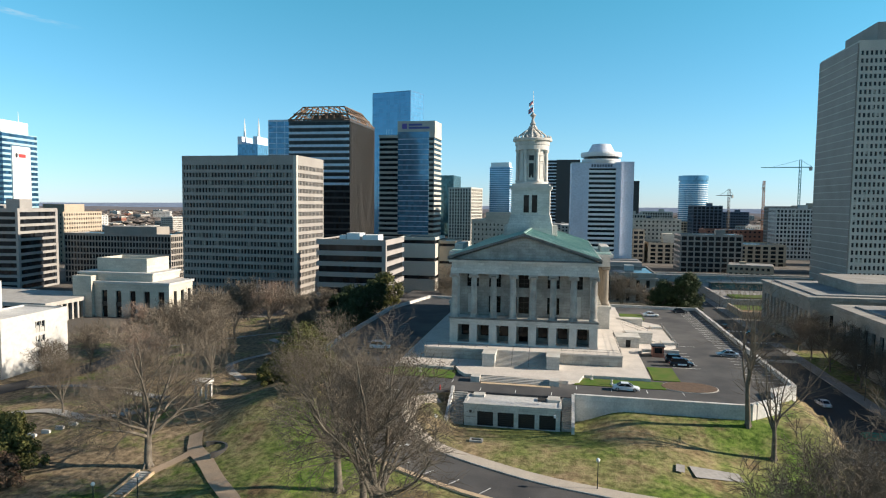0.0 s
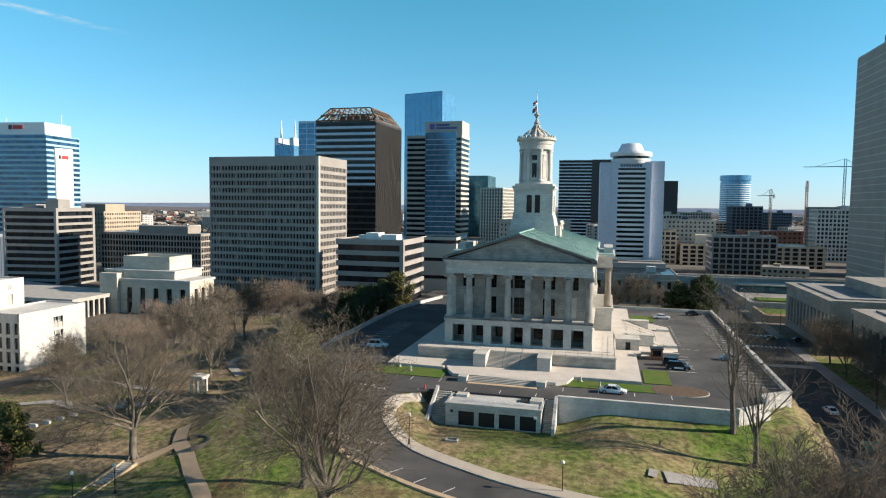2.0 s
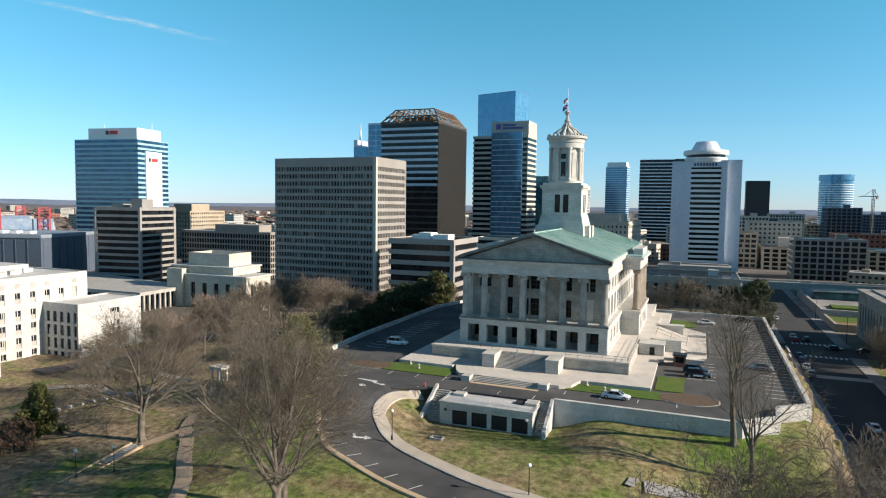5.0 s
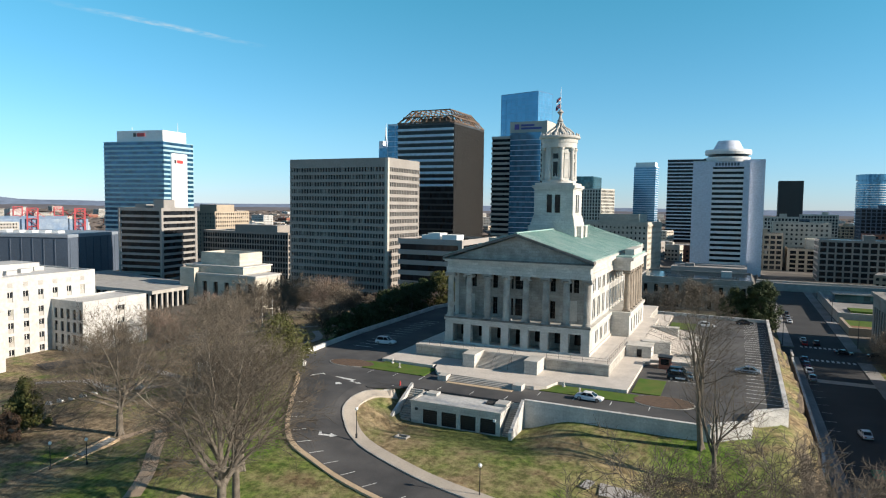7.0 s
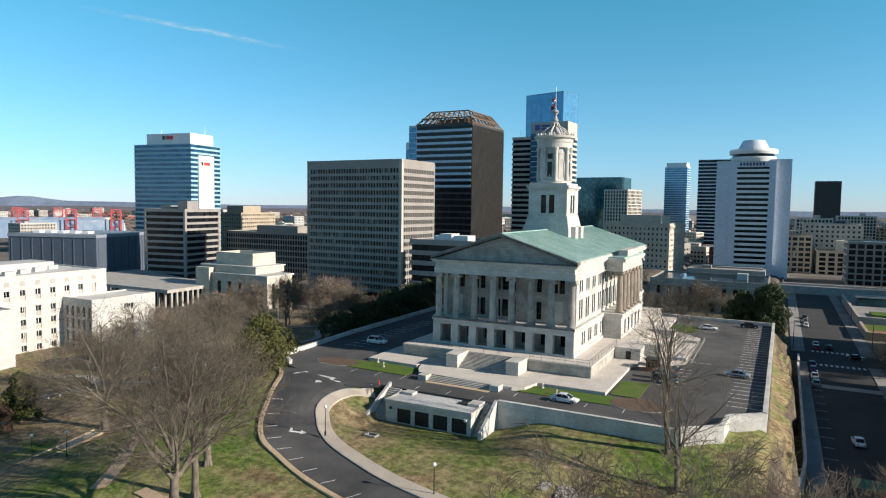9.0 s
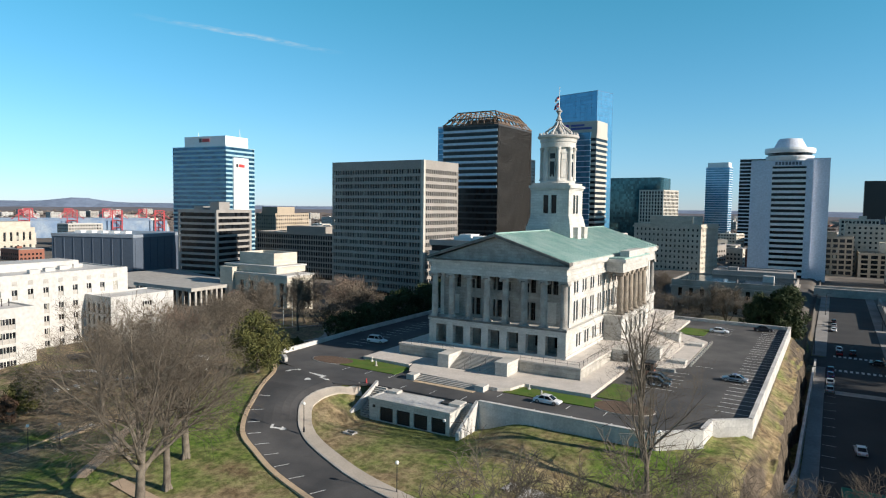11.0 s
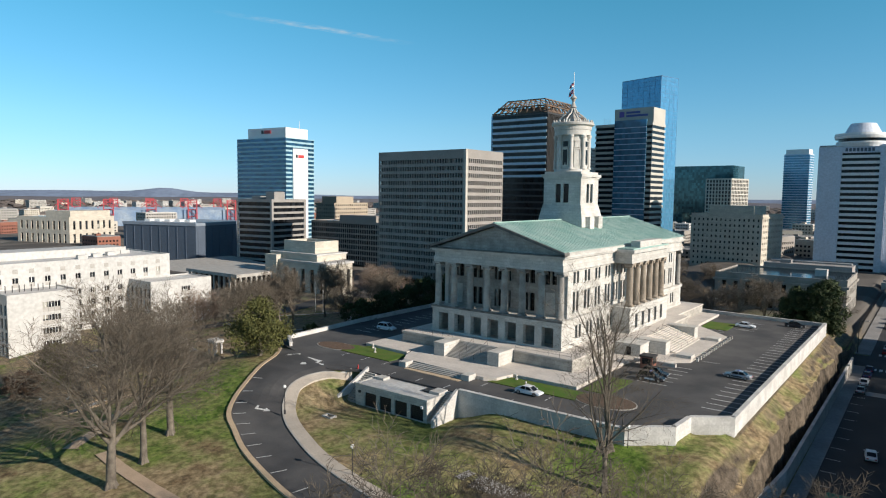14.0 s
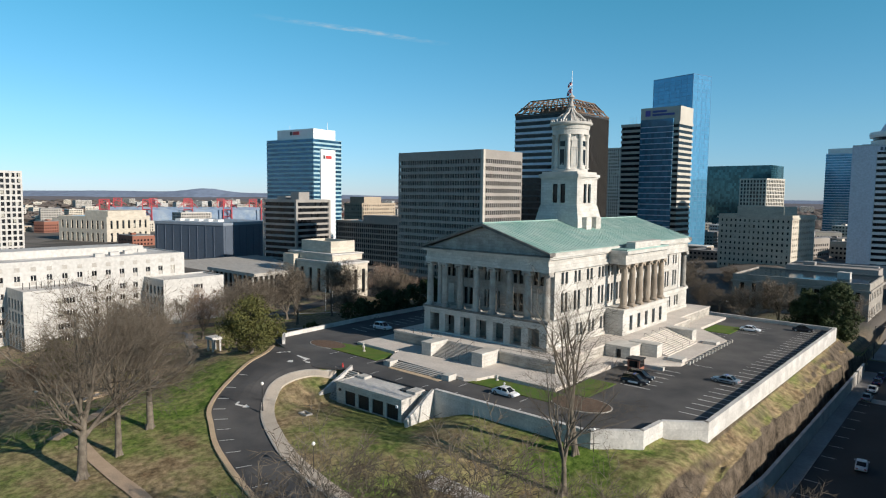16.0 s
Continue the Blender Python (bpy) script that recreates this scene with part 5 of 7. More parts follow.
on(greyb, "upper_storey", [(-34, -3, 4, 50, 10.5, 16.5)], CREAM)
tower("office_tower", "slim pale apartment tower behind the dark one", -228, 662, 15, 15, 0, -12, 86, PALEC, GL_DARK, 3.4, 1.4, 2.5, 1.0, 0.3)
# the tall slab on the street
tn = tower("state_tower", "very tall pale precast office tower with a grid of windows", 190, 355, 50, 50, 0, -10, 118, PALEC, GL_DARK, 3.75, 1.6, 2.1, 0.9, 0.4, top=5)
on(tn, "blank_side", [(-50.6, -49.4, 0.6, 49.4, -10, 117)], GREYC, "ribbed grey side wall")
bm = bmesh.new()
for i in range(33):
    bx(bm, -50.75, -50.5, 0.6, 49.4, -8 + i * 3.75, -7.6 + i * 3.75)
part("rib", bm, PALEC, tn)
on(tn, "roof_storey", [(-40, -6, 6, 44, 117, 128)], GREYC)
# mirrored round tower and neighbours far off
bm = bmesh.new()
lathe(bm, [(24, -14), (24, 80), (22.5, 80.1), (22.5, 82), (25, 82.2), (25, 91)], 40, 223, 1212)
rt = part("round_tower", bm, GL_SKY)
for i in range(24):
    bm = bmesh.new()
    lathe(bm, [(24.1, -8 + i * 3.6), (24.3, -8 + i * 3.6), (24.3, -6.9 + i * 3.6), (24.1, -6.9 + i * 3.6)], 40, 223, 1212)
    part("floor_band", bm, WHITE, rt)
tagged(rt, "round mirrored glass tower on the skyline", "tower")
# spire-topped tower behind the black one
bat = empty("twin_spire_tower", pose(-408, 800, 0, 0, 0, 0))
on(bat, "body", [(-14, 14, 0, 30, -10, 112)], GL_SKY)
on(bat, "shoulder", [(-14, -8, 0, 30, 112, 122)], BLUEW)
on(bat, "shoulder", [(8, 14, 0, 30, 112, 122)], BLUEW)
for x in (-10, 10):
    bm = bmesh.new()
    tube(bm, (x, 12, 122), (x, 12, 147), 1.8, 0.2, 6)
    part("spire", bm, WHITE, bat)
tagged(bat, "blue tower with two sharp spires", "tower")

# stone court building
court = empty("court_building")
cw = [(-170.0 + i * 5.9, -167.6 + i * 5.9, -8, 2.6) for i in range(5)]
bm = bmesh.new()
wall_cells(bm, -173, -142, -13, 5.2, cw, yplace(216.5, 217.7))
part("front_wall", bm, CREAM, court)
bm = bmesh.new()
cs_ = [(219.4 + i * 4.6, 221.4 + i * 4.6, -8, 2.6) for i in range(3)]
wall_cells(bm, 217.7, 232, -13, 5.2, cs_, xplace(-143.2, -142))
part("side_wall", bm, CREAM, court)
boxes("end_wall", [(-173, -171.8, 217.7, 232, -13, 5.2)], CREAM, court)
for h in cw:
    w = on(court, "window", [(h[0], h[1], 217.2, 217.3, h[2], h[3])], DARKGLASS, "tall dark window")
    boxes("spandrel", [(h[0], h[1], 216.9, 217.15, -3.4, -1.8)], STEEL, w)
for h in cs_:
    on(court, "window", [(-142.7, -142.6, h[0], h[1], h[2], h[3])], DARKGLASS, "tall dark window")
on(court, "cornice", [(-173.5, -141.5, 216.0, 232.5, 5.2, 6.0)], WHITE_B)
on(court, "west_pavilion", [(-181, -173.1, 215, 236, -13, 8.0)], CREAM)
on(court, "attic", [(-181, -150, 218.5, 236, 6.0, 8.6)], CREAM)
on(court, "attic_cornice", [(-181.5, -149.5, 218.0, 236.5, 8.6, 9.2)], WHITE_B)
bm = bmesh.new()
for b_ in ((-175, -154, 221, 222), (-175, -154, 234, 235), (-175, -174, 222, 234), (-155, -154, 222, 234)):
    bx(bm, *b_, 9.2, 14.4)
part("upper_attic", bm, CREAM, court)
on(court, "upper_roof", [(-174, -155, 222, 234, 9.2, 13.2)], ROOFG)
tagged(court, "pale stone court building with tall dark windows and stepped attic", "court building")

# white state office: long body with two wings
sev = empty("white_office")


def white_block(name, x0, x1, y0, y1, z1, rows, east, south):
    """Pale walls with real window openings on the two sides that show."""
    bm = bmesh.new()
    he = [(y - 0.75, y + 0.75, z - 0.9, z + 2.0) for y in east for z in rows]
    hs = [(x - 0.65, x + 0.65, z - 0.9, z + 2.0) for x in south for z in rows]
    wall_cells(bm, y0, y1, -14, z1, he, xplace(x1 - 0.5, x1))
    wall_cells(bm, x0, x1 - 0.5, -14, z1, hs, yplace(y0, y0 + 0.5))
    bx(bm, x0, x1 - 0.5, y1 - 0.5, y1, -14, z1)
    bx(bm, x0, x0 + 0.5, y0 + 0.5, y1 - 0.5, -14, z1)
    part(name, bm, WHITE_B, sev)
    for h in he:
        w = on(sev, "window", [(x1 - 0.35, x1 - 0.3, *h)], GL_DARK)
        bm = bmesh.new()
        bx(bm, x1 - 0.4, x1 - 0.24, (h[0] + h[1]) / 2 - 0.05, (h[0] + h[1]) / 2 + 0.05, h[2] + 1.35, h[3])
        part("glazing_bar", bm, WHITE, w)
        boxes("spandrel", [(x1 - 0.29, x1 - 0.2, h[0], h[1], h[2], h[2] + 1.3)], CONC, w, "grey panel under the glass")
    for h in hs:
        on(sev, "window", [(h[0], h[1], y0 + 0.3, y0 + 0.35, h[2], h[3])], GL_DARK)
    on(sev, "roof", [(x0 + 0.5, x1 - 0.5, y0 + 0.5, y1 - 0.5, z1 - 1.0, z1 - 0.4)], ROOFW)


white_block("main_wall", -176, -146, 58, 148, 14.6, [-7.5, -3.8, -0.1, 3.6, 8.4], [62 + i * 4.3 for i in range(20)], [-172 + i * 4.3 for i in range(6)])
white_block("wing_wall", -146.02, -132.6, 133.7, 155.2, 7.2, [-8.3, -4.6, -0.9, 2.8], [145.0, 146.6], [-144 + i * 2.6 for i in range(5)])
white_block("wing_wall", -146.02, -132.2, 93.6, 112, 7.6, [-8.3, -4.6, -0.9, 2.8], [103.0, 104.6, 106.2], [-144 + i * 2.6 for i in range(5)])
for i in range(20):
    on(sev, "blind_panel", [(-146.0, -145.96, 61.3 + i * 4.3, 62.7 + i * 4.3, 11.6, 12.9)], CONC, "blank grey panel in the attic storey")
on(sev, "roof_unit", [(-152 - i * 3, -150.4 - i * 3, 120 + i * 6, 123 + i * 6, 14.2, 15.4) for i in range(4)] + [(-172, -160, 70, 140, 14.2, 16.6)], WHITE_B)
bm = bmesh.new()
for i in range(9):
    tube(bm, (-140 + 0.4 * (i % 3), 96 + i * 1.6, 7), (-140 + 0.4 * (i % 3), 96 + i * 1.6, 9.2), 0.12, 0.12, 5)
part("roof_vent", bm, STEEL, sev)
tagged(sev, "long white stone office building with wings", "office building")
# paved forecourt canopy and sunken car park beyond
canopy = empty("covered_walkway")
on(canopy, "roof", [(-215, -176, 196, 226, -1.2, 0.2)], CONC)
on(canopy, "wall", [(-214, -178, 198.5, 226, -13, -1.2)], GL_BLACK)
for i in range(11):
    on(canopy, "pillar", [(-176.9, -176.2, 198 + i * 2.7, 198.8 + i * 2.7, -13, -1.2)], CONC)
for i in range(10):
    on(canopy, "pillar", [(-214 + i * 3.9, -213.2 + i * 3.9, 196.6, 197.3, -13, -1.2)], CONC)
tagged(canopy, "low concrete canopy beside the court building", "canopy")
sheet("pavement", [(-330, 180), (-180, 170), (-178, 262), (-330, 300)], -12.5, -8.5, CONC, "broad concrete deck of a sunken car park", "pavement")

# blocks down the street
lib = empty("archive_building")
bm = bmesh.new()
hl = [(221 + i * 3.8, 223 + i * 3.8, -5, 4.0) for i in range(12)]
wall_cells(bm, 219, 268, -9, 7.5, hl, xplace(76, 77.2))
bx(bm, 77.2, 150, 219, 220.2, -9, 7.5)
bx(bm, 77.2, 150, 266.8, 268, -9, 7.5)
part("wall", bm, DUSKSTONE, lib)
for h in hl:
    on(lib, "window", [(76.6, 76.7, *h)], DARKGLASS)
on(lib, "cornice", [(75.4, 150.5, 218.4, 268.6, 7.5, 8.6)], DUSKSTONE)
on(lib, "roof", [(79, 148, 222, 265, 8.6, 9.0)], ROOFG)
on(lib, "roof_storey", [(92, 140, 226, 258, 9.0, 12.5)], DUSKSTONE)
for i in range(9):
    on(lib, "south_window", [(82 + i * 7, 84.5 + i * 7, 218.9, 219.05, -5, 3)], DARKGLASS)
tagged(lib, "grey stone archive building with tall pilasters", "public building")
# raised, and lengthened out of view, so that its shadow covers the street
lib2 = empty("library_building")
bm = bmesh.new()
hl = [(96 + i * 4.4, 98 + i * 4.4, -5, 4.5) for i in range(24)]
wall_cells(bm, 90, 206, -9, 7.0, hl, xplace(78, 79.2))
part("west_wall", bm, DUSKSTONE, lib2)
boxes("south_wall", [(79.2, 150, 90, 91.2, -9, 7.0)], DUSKSTONE, lib2)
boxes("north_wall", [(79.2, 150, 204.8, 206, -9, 7.0)], DUSKSTONE, lib2)
for h in hl:
    on(lib2, "window", [(78.6, 78.7, *h)], DARKGLASS)
on(lib2, "cornice", [(77.4, 150.5, 89.4, 206.6, 7.0, 8.2)], DUSKSTONE)
on(lib2, "roof", [(82, 148, 94, 202, 8.2, 8.6)], ROOFG)
on(lib2, "roof_storey", [(90, 140, 104, 196, 8.6, 12.0)], DUSKSTONE)
tagged(lib2, "low grey stone library with a heavy cornice", "public building")
war = tower("memorial_building", "grey stone memorial building behind the capitol", 40.0, 292, 44, 34, 0, -8, 7.4, DUSKSTONE, DARKGLASS, 6.0, 2.6, 4.4, 2.6, 0.6, top=3.0, category="public building")
on(war, "cornice", [(-44.6, 0.6, -0.6, 34.6, 4.3, 5.1)], DUSKSTONE)
on(war, "roof_light", [(-12, -8, 14, 18, 6.8, 9.4)], WHITE_B)
on(war, "roof_deck", [(-34, -2, 36, 60, 4, 9)], LOWC)
on(war, "roof_ridge", [(-33, -3, 44, 52, 9, 9.6), (-28, -24, 38, 42, 9, 10.4)], ROOFG)
deck = empty("plaza_deck")
for b in ((70, 170, 300, 301, -8, -3.6), (70, 71, 301, 372, -8, -3.6), (70, 170, 371, 372, -8, -3.0)):
    on(deck, "deck_wall", [b], CONC)
on(deck, "deck_floor", [(71, 170, 301, 371, -5.6, -5.0)], ROOFG)
on(deck, "planter", [(76, 120, 312, 322, -5.0, -4.2)], LAWN)
on(deck, "glass_front", [(74, 160, 345, 352, -5.0, -1.5)], GL_TEAL)
on(deck, "canopy", [(73, 161, 344, 353, -1.5, -0.9)], CONC)
tagged(deck, "raised concrete plaza deck with walls and a glazed pavilion", "plaza")
garden = empty("sunken_garden")
on(garden, "garden_wall", [(70, 130, 272, 273, -8, -4.8)], TANB)
on(garden, "garden_wall", [(70, 71, 273, 296, -8, -4.8)], TANB)
on(garden, "bed", [(71, 130, 273, 281, -8, -5.4)], mat("rust_planting", (0.24, 0.12, 0.06), 1.0, second=(0.14, 0.09, 0.05), scale=0.6, bump=0.5), "rust-brown planting bed")
on(garden, "lawn", [(71, 130, 281, 296, -8, -5.6)], LAWN)
tagged(garden, "walled garden with rust planting and a green lawn", "garden")
bridge = empty("street_bridge")
for b in ((44, 170, 398, 399.5, -7.5, -3.4), (44, 170, 411, 412.5, -7.5, -3.4)):
    on(bridge, "bridge_wall", [b], CONC)
on(bridge, "bridge_deck", [(44, 170, 399.5, 411, -5.2, -4.4)], ROOFG)
tagged(bridge, "long concrete deck with parapets beyond the plaza", "bridge")
mid_rnd = random.Random(31)
spots = []
while len(spots) < 22:
    az, dist = radians(mid_rnd.uniform(5, 27)), mid_rnd.uniform(470, 1050)
    x, y = dist * math.sin(az), dist * math.cos(az)
    if y < 440 or any(math.hypot(x - a, y - b) < 58 for a, b in spots) or any(math.hypot(x - a, y - b) < 52 for a, b in ((116, 550), (85, 580), (235, 715), (155, 655), (330, 655), (205, 487), (25, 485), (165, 380))):
        continue
    spots.append((x, y))
    k = len(spots)
    hz = mid_rnd.choice((8, 12, 14, 18, 22, 26, 34)) * (0.8 + dist / 2500)
    wm, gm, word = ((GREYC, GL_BLACK, "grey concrete"), (TANB, GL_DARK, "tan brick"), (WHITE_B, GL_DARK, "white rendered"), (BRICK, GL_BLACK, "red brick"), (SLATE, GL_BLACK, "dark clad"), (PALEC, GL_DARK, "pale precast"))[k % 6]
    tb = tower("office_block", word + " mid-rise block in the town", x + 14, y, mid_rnd.uniform(26, 50), mid_rnd.uniform(20, 32), mid_rnd.choice((0, 2, -4)), -11, hz, wm, gm, 3.6, mid_rnd.uniform(0.9, 1.7), mid_rnd.choice((0, 3.2, 4.5)), 1.0, 0.4, roof=ROOFW if k % 3 else ROOFG)
    on(tb, "lift_house", [(-16, -10, 6, 12, hz - 1, hz + 3)], wm)
apt = tower("apartment_block", "long dark brown apartment block with balconies", 166, 530, 100, 40, 0, -10, 8.2, TANB, GL_BLACK, 3.2, 0.9, 5.5, 1.6, 1.2, top=1.5, category="apartment block")
for b in ((-88, -80, 8, 20, 8, 15), (-60, -50, 10, 16, 8, 11)):
    on(apt, "lift_house", [b], CREAM)
tower("office_block", "tall cream stone office block", 96, 566, 38, 30, 0, -10, 26, CREAM, GL_DARK, 3.4, 1.9, 3.4, 1.9, 0.35)
tower("office_block", "grey apartment block under construction", 265, 700, 60, 30, 0, -10, 38, GREYC, GL_BLACK, 3.4, 0.7, 4.0, 0.7, 0.8)
tower("office_block", "red brick warehouse block", 180, 640, 50, 30, 0, -10, 16, BRICK, GL_BLACK, 4.0, 2.4, 4.0, 2.2, 0.3)
tower("office_block", "unfinished concrete frame tower", 345, 640, 30, 30, 0, -10, 50, GREYC, GL_BLACK, 3.6, 0.5, 6.0, 0.8, 1.0)
tower("office_block", "pale stepped office block", 236, 470, 60, 34, 0, -10, 8, PALEC, GL_BLACK, 4.0, 1.8, 0, 0, 0.5, roof=ROOFW)


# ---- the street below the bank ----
ribbon("street", [(51.2, y) for y in range(40, 440, 20)], [(66.0, y) for y in range(40, 440, 20)], ASPHALT_SHADE, 0.06, "asphalt street below the bank, shade put into its colour", "road", z=-7.5)
ribbon("street", [(x, 226.0) for x in range(-40, 300, 20)], [(x, 240.0) for x in range(-40, 300, 20)], ASPHALT_SHADE, 0.05, "asphalt cross street behind the capitol hill", "road", z=-7.5)
sheet("pavement", [(-74, 243), (46, 243), (46, 296), (-4, 296), (-6, 450), (-60, 450), (-74, 400)], -9, -7.62, ASPHALT, "broad dark paved square behind the capitol hill", "pavement")
ribbon("street", [(x, 250.0 + 0.05 * x) for x in range(-330, -40, 15)], [(x, 264.0 + 0.05 * x) for x in range(-330, -40, 15)], ASPHALT_SHADE, 0.12, "asphalt avenue in front of the office blocks", "road")
# footways take the darker roof grey in place of shade on pale concrete
for x0, x1, y0, y1, lab in ((48.6, 51.2, 60, 225, "concrete footway along the street, darkened for shade"), (66.0, 69.5, 60, 225, "concrete footway on the far side of the street, darkened for shade"), (66.0, 69.5, 241, 420, "concrete footway up the street, darkened for shade"), (47.5, 51.2, 241, 420, "concrete footway up the street")):
    sheet("pavement", [(x0, y0), (x1, y0), (x1, y1), (x0, y1)], -8, -7.3, ROOFG, lab, "pavement")
wall_run("street_wall", [(48.4, 210.0), (47.9, 133.0)], 0.4, -8, -4.5, CONC, "low concrete wall at the foot of the rock bank")
wall_run("street_wall", [(47.9, 133.0), (47.3, 126.0), (46.2, 119.0), (44.4, 111.0), (42.0, 103.0)], 0.4, -9, -4.5, CONC_W, "curving low white wall at the foot of the bank")
wall_run("street_wall", [(48.6, 219.0), (48.6, 210.2)], 0.4, -8, -4.1, CONC, "low concrete wall beside the parked cars")
sheet("pavement", [(48.6, 196), (66, 196), (66, 199.5), (48.6, 199.5)], -7.6, -7.41, CONC, "pale concrete band across the street", "pavement")
# sunlit patch at the corner, painted as a pale sheet on the street
sheet("pavement", [(49.0, 112), (62, 112), (62, 127), (49.0, 127)], -7.6, -7.40, CONC, "pale sheet standing in for sunlit ground at the street corner", "pavement")


def paint(name, items, label, z=3.004, mat_=PAINT, cat="road marking"):
    holder = empty(name)
    for x0, x1, y0, y1 in items:
        bm = bmesh.new()
        v = [bm.verts.new((x, y, z)) for x, y in ((x0, y0), (x1, y0), (x1, y1), (x0, y1))]
        bm.faces.new(v)
        part("stripe", bm, mat_, holder)
    return tagged(holder, label, cat, kind="structure")


paint("parking_line", [(36.2, 41.6, 131 + i * 2.75, 131.2 + i * 2.75) for i in range(31)], "worn white lines of the parking bays along the wall")
paint("parking_line", [(27.6, 31.4, 161 + i * 2.75, 161.13 + i * 2.75) for i in range(1)] + [(19.0, 24.0, 190 + i * 2.7, 190.13 + i * 2.7) for i in range(3)] + [(24.3, 29.5, 200 + i * 2.7, 200.13 + i * 2.7) for i in range(5)], "white lines of parking bays near the paving")
paint("parking_line", [(22.8, 28.2, 139.0 + i * 2.8, 139.2 + i * 2.8) for i in range(6)], "white lines of the parking bays by the booth")
paint("parking_line", [(-31 + i * 5.6, -30.87 + i * 5.6, 118.2, 120.6) for i in range(3)] + [(3 + i * 6.2, 3.13 + i * 6.2, 118.4, 120.6) for i in range(4)], "short white bay lines along the drive")
paint("parking_line", [(-14 + i * 6.3, -13.87 + i * 6.3, 113.6, 115.6) for i in range(7)], "short white bay lines along the inner kerb")
paint("parking_line", [(-46.5, -41.5, 138 + i * 2.8, 138.2 + i * 2.8) for i in range(14)], "white lines of the shaded parking bays")
paint("crosswalk", [(53 + i * 1.3, 53.7 + i * 1.3, 222.0, 224.5) for i in range(10)] + [(53 + i * 1.3, 53.7 + i * 1.3, 241.5, 244.0) for i in range(10)], "white crosswalk bars across the street", z=-7.42)
paint("parking_line", [(51.4, 53.6, 125 + i * 6.2, 125.13 + i * 6.2) for i in range(14)], "short white bay lines beside the kerb", z=-7.42)


def on_road(pts, lift):
    return [(x, y, height(x, y) + lift) for x, y in pts]


def flat_shape(name, pts, lift, mat_, label, cat="road marking"):
    bm = bmesh.new()
    vs = [bm.verts.new(p) for p in on_road(pts, lift)]
    f = bm.faces.new(vs)
    bm.normal_update()
    if f.normal.z < 0:
        f.normal_flip()
    return tagged(part(name, bm, mat_), label, cat, kind="structure")


flat_shape("island_marking", [(-34.6, 112.7), (-31.5, 107.9), (-30.7, 108.4), (-30.1, 112.6)], 0.17, PAINT, "white painted triangle where the drives meet")


def arrow(x, y, a, label):
    shape = ((-1.4, -0.15), (0.4, -0.15), (0.4, -0.5), (1.5, 0.05), (0.4, 0.6), (0.4, 0.2), (-1.0, 0.2), (-1.1, 0.9), (-1.5, 0.9))
    c, s_ = math.cos(radians(a)), math.sin(radians(a))
    flat_shape("arrow_marking", [(x + u * c - v * s_, y + u * s_ + v * c) for u, v in shape], 0.19, PAINT, label)


arrow(-22.6, 92.4, 20, "white turn arrow painted on the drive")
arrow(-29.0, 110.6, -10, "white turn arrow painted near the junction")
arrow(-38.6, 112.2, 240, "white straight arrow painted near the junction")
ticks = []
for i in range(12, 52, 4):
    (ax, ay), (cx, cy) = OUTER[i], INNER[i]
    k = math.hypot(cx - ax, cy - ay)
    ux, uy = (cx - ax) / k, (cy - ay) / k
    flat_shape("parking_line", [(ax + ux * 0.3 - uy * 0.07, ay + uy * 0.3 + ux * 0.07), (ax + ux * 0.3 + uy * 0.07, ay + uy * 0.3 - ux * 0.07), (ax + ux * 2.4 + uy * 0.07, ay + uy * 2.4 - ux * 0.07), (ax + ux * 2.4 - uy * 0.07, ay + uy * 2.4 + ux * 0.07)], 0.19, PAINT, "short white bay line along the outer kerb")

# park paths
DIRT = mat("trodden_earth_path", (0.45, 0.33, 0.23), 1.0, second=(0.34, 0.25, 0.17), scale=0.6, fine=6, bump=0.4)
p1 = smooth_line([(-30.5, 70.2), (-24.0, 69.4), (-15.0, 68.8), (-6.0, 68.3), (4.0, 66.0)], 6)
ribbon("path", offset(p1, -0.9), offset(p1, 0.9), DIRT, 0.14, "bare earth path across the park grass", "path")
p2 = smooth_line([(-59.0, 97.0), (-56.0, 91.5), (-51.5, 87.0), (-46.0, 80.5), (-40.0, 74.0), (-36.0, 68.0)], 6)
ribbon("path", offset(p2, -1.1), offset(p2, 1.1), DIRT, 0.15, "buff gravel path through the park", "path")
p3 = smooth_line([(-55.5, 91.0), (-57.5, 87.5), (-59.0, 84.8)], 6)
ribbon("path", offset(p3, -1.0), offset(p3, 1.0), DIRT, 0.17, "buff path leading to the park stairs", "path")
park_steps = empty("park_steps")
for i in range(22):
    y = 84.6 - i * 0.62
    z = -3.8 - i * 0.075
    bm = bmesh.new()
    bx(bm, -60.6 + 0.02 * i, -58.6 + 0.02 * i, y - 0.62, y, z - 0.5, z)
    part("step", bm, CONC, park_steps)
for x in (-60.95, -58.6):
    bm = bmesh.new()
    m = Matrix.Translation((x, 84.6, -3.65)) @ Matrix.Rotation(radians(6.9), 4, "X")
    bx(bm, 0, 0.25, -14, 0, -0.8, 0.1, m)
    part("string_wall", bm, KERB, park_steps)
tagged(park_steps, "long flight of park steps between low concrete strings", "steps", kind="structure")
seat_wall = bmesh.new()
for i in range(14):
    a0, a1 = radians(-60 + i * 14), radians(-60 + (i + 1) * 14)
    zc = height(-51.8, 90.5)
    q = [(-52.5 + r * math.cos(a), 90.0 + r * math.sin(a)) for r, a in ((2.2, a0), (2.6, a0), (2.6, a1), (2.2, a1))]
    prism(seat_wall, q, zc - 0.5, zc + 0.55)
tagged(part("seat_wall", seat_wall, STEEL), "low dark curved seat wall beside the path", "seat wall")
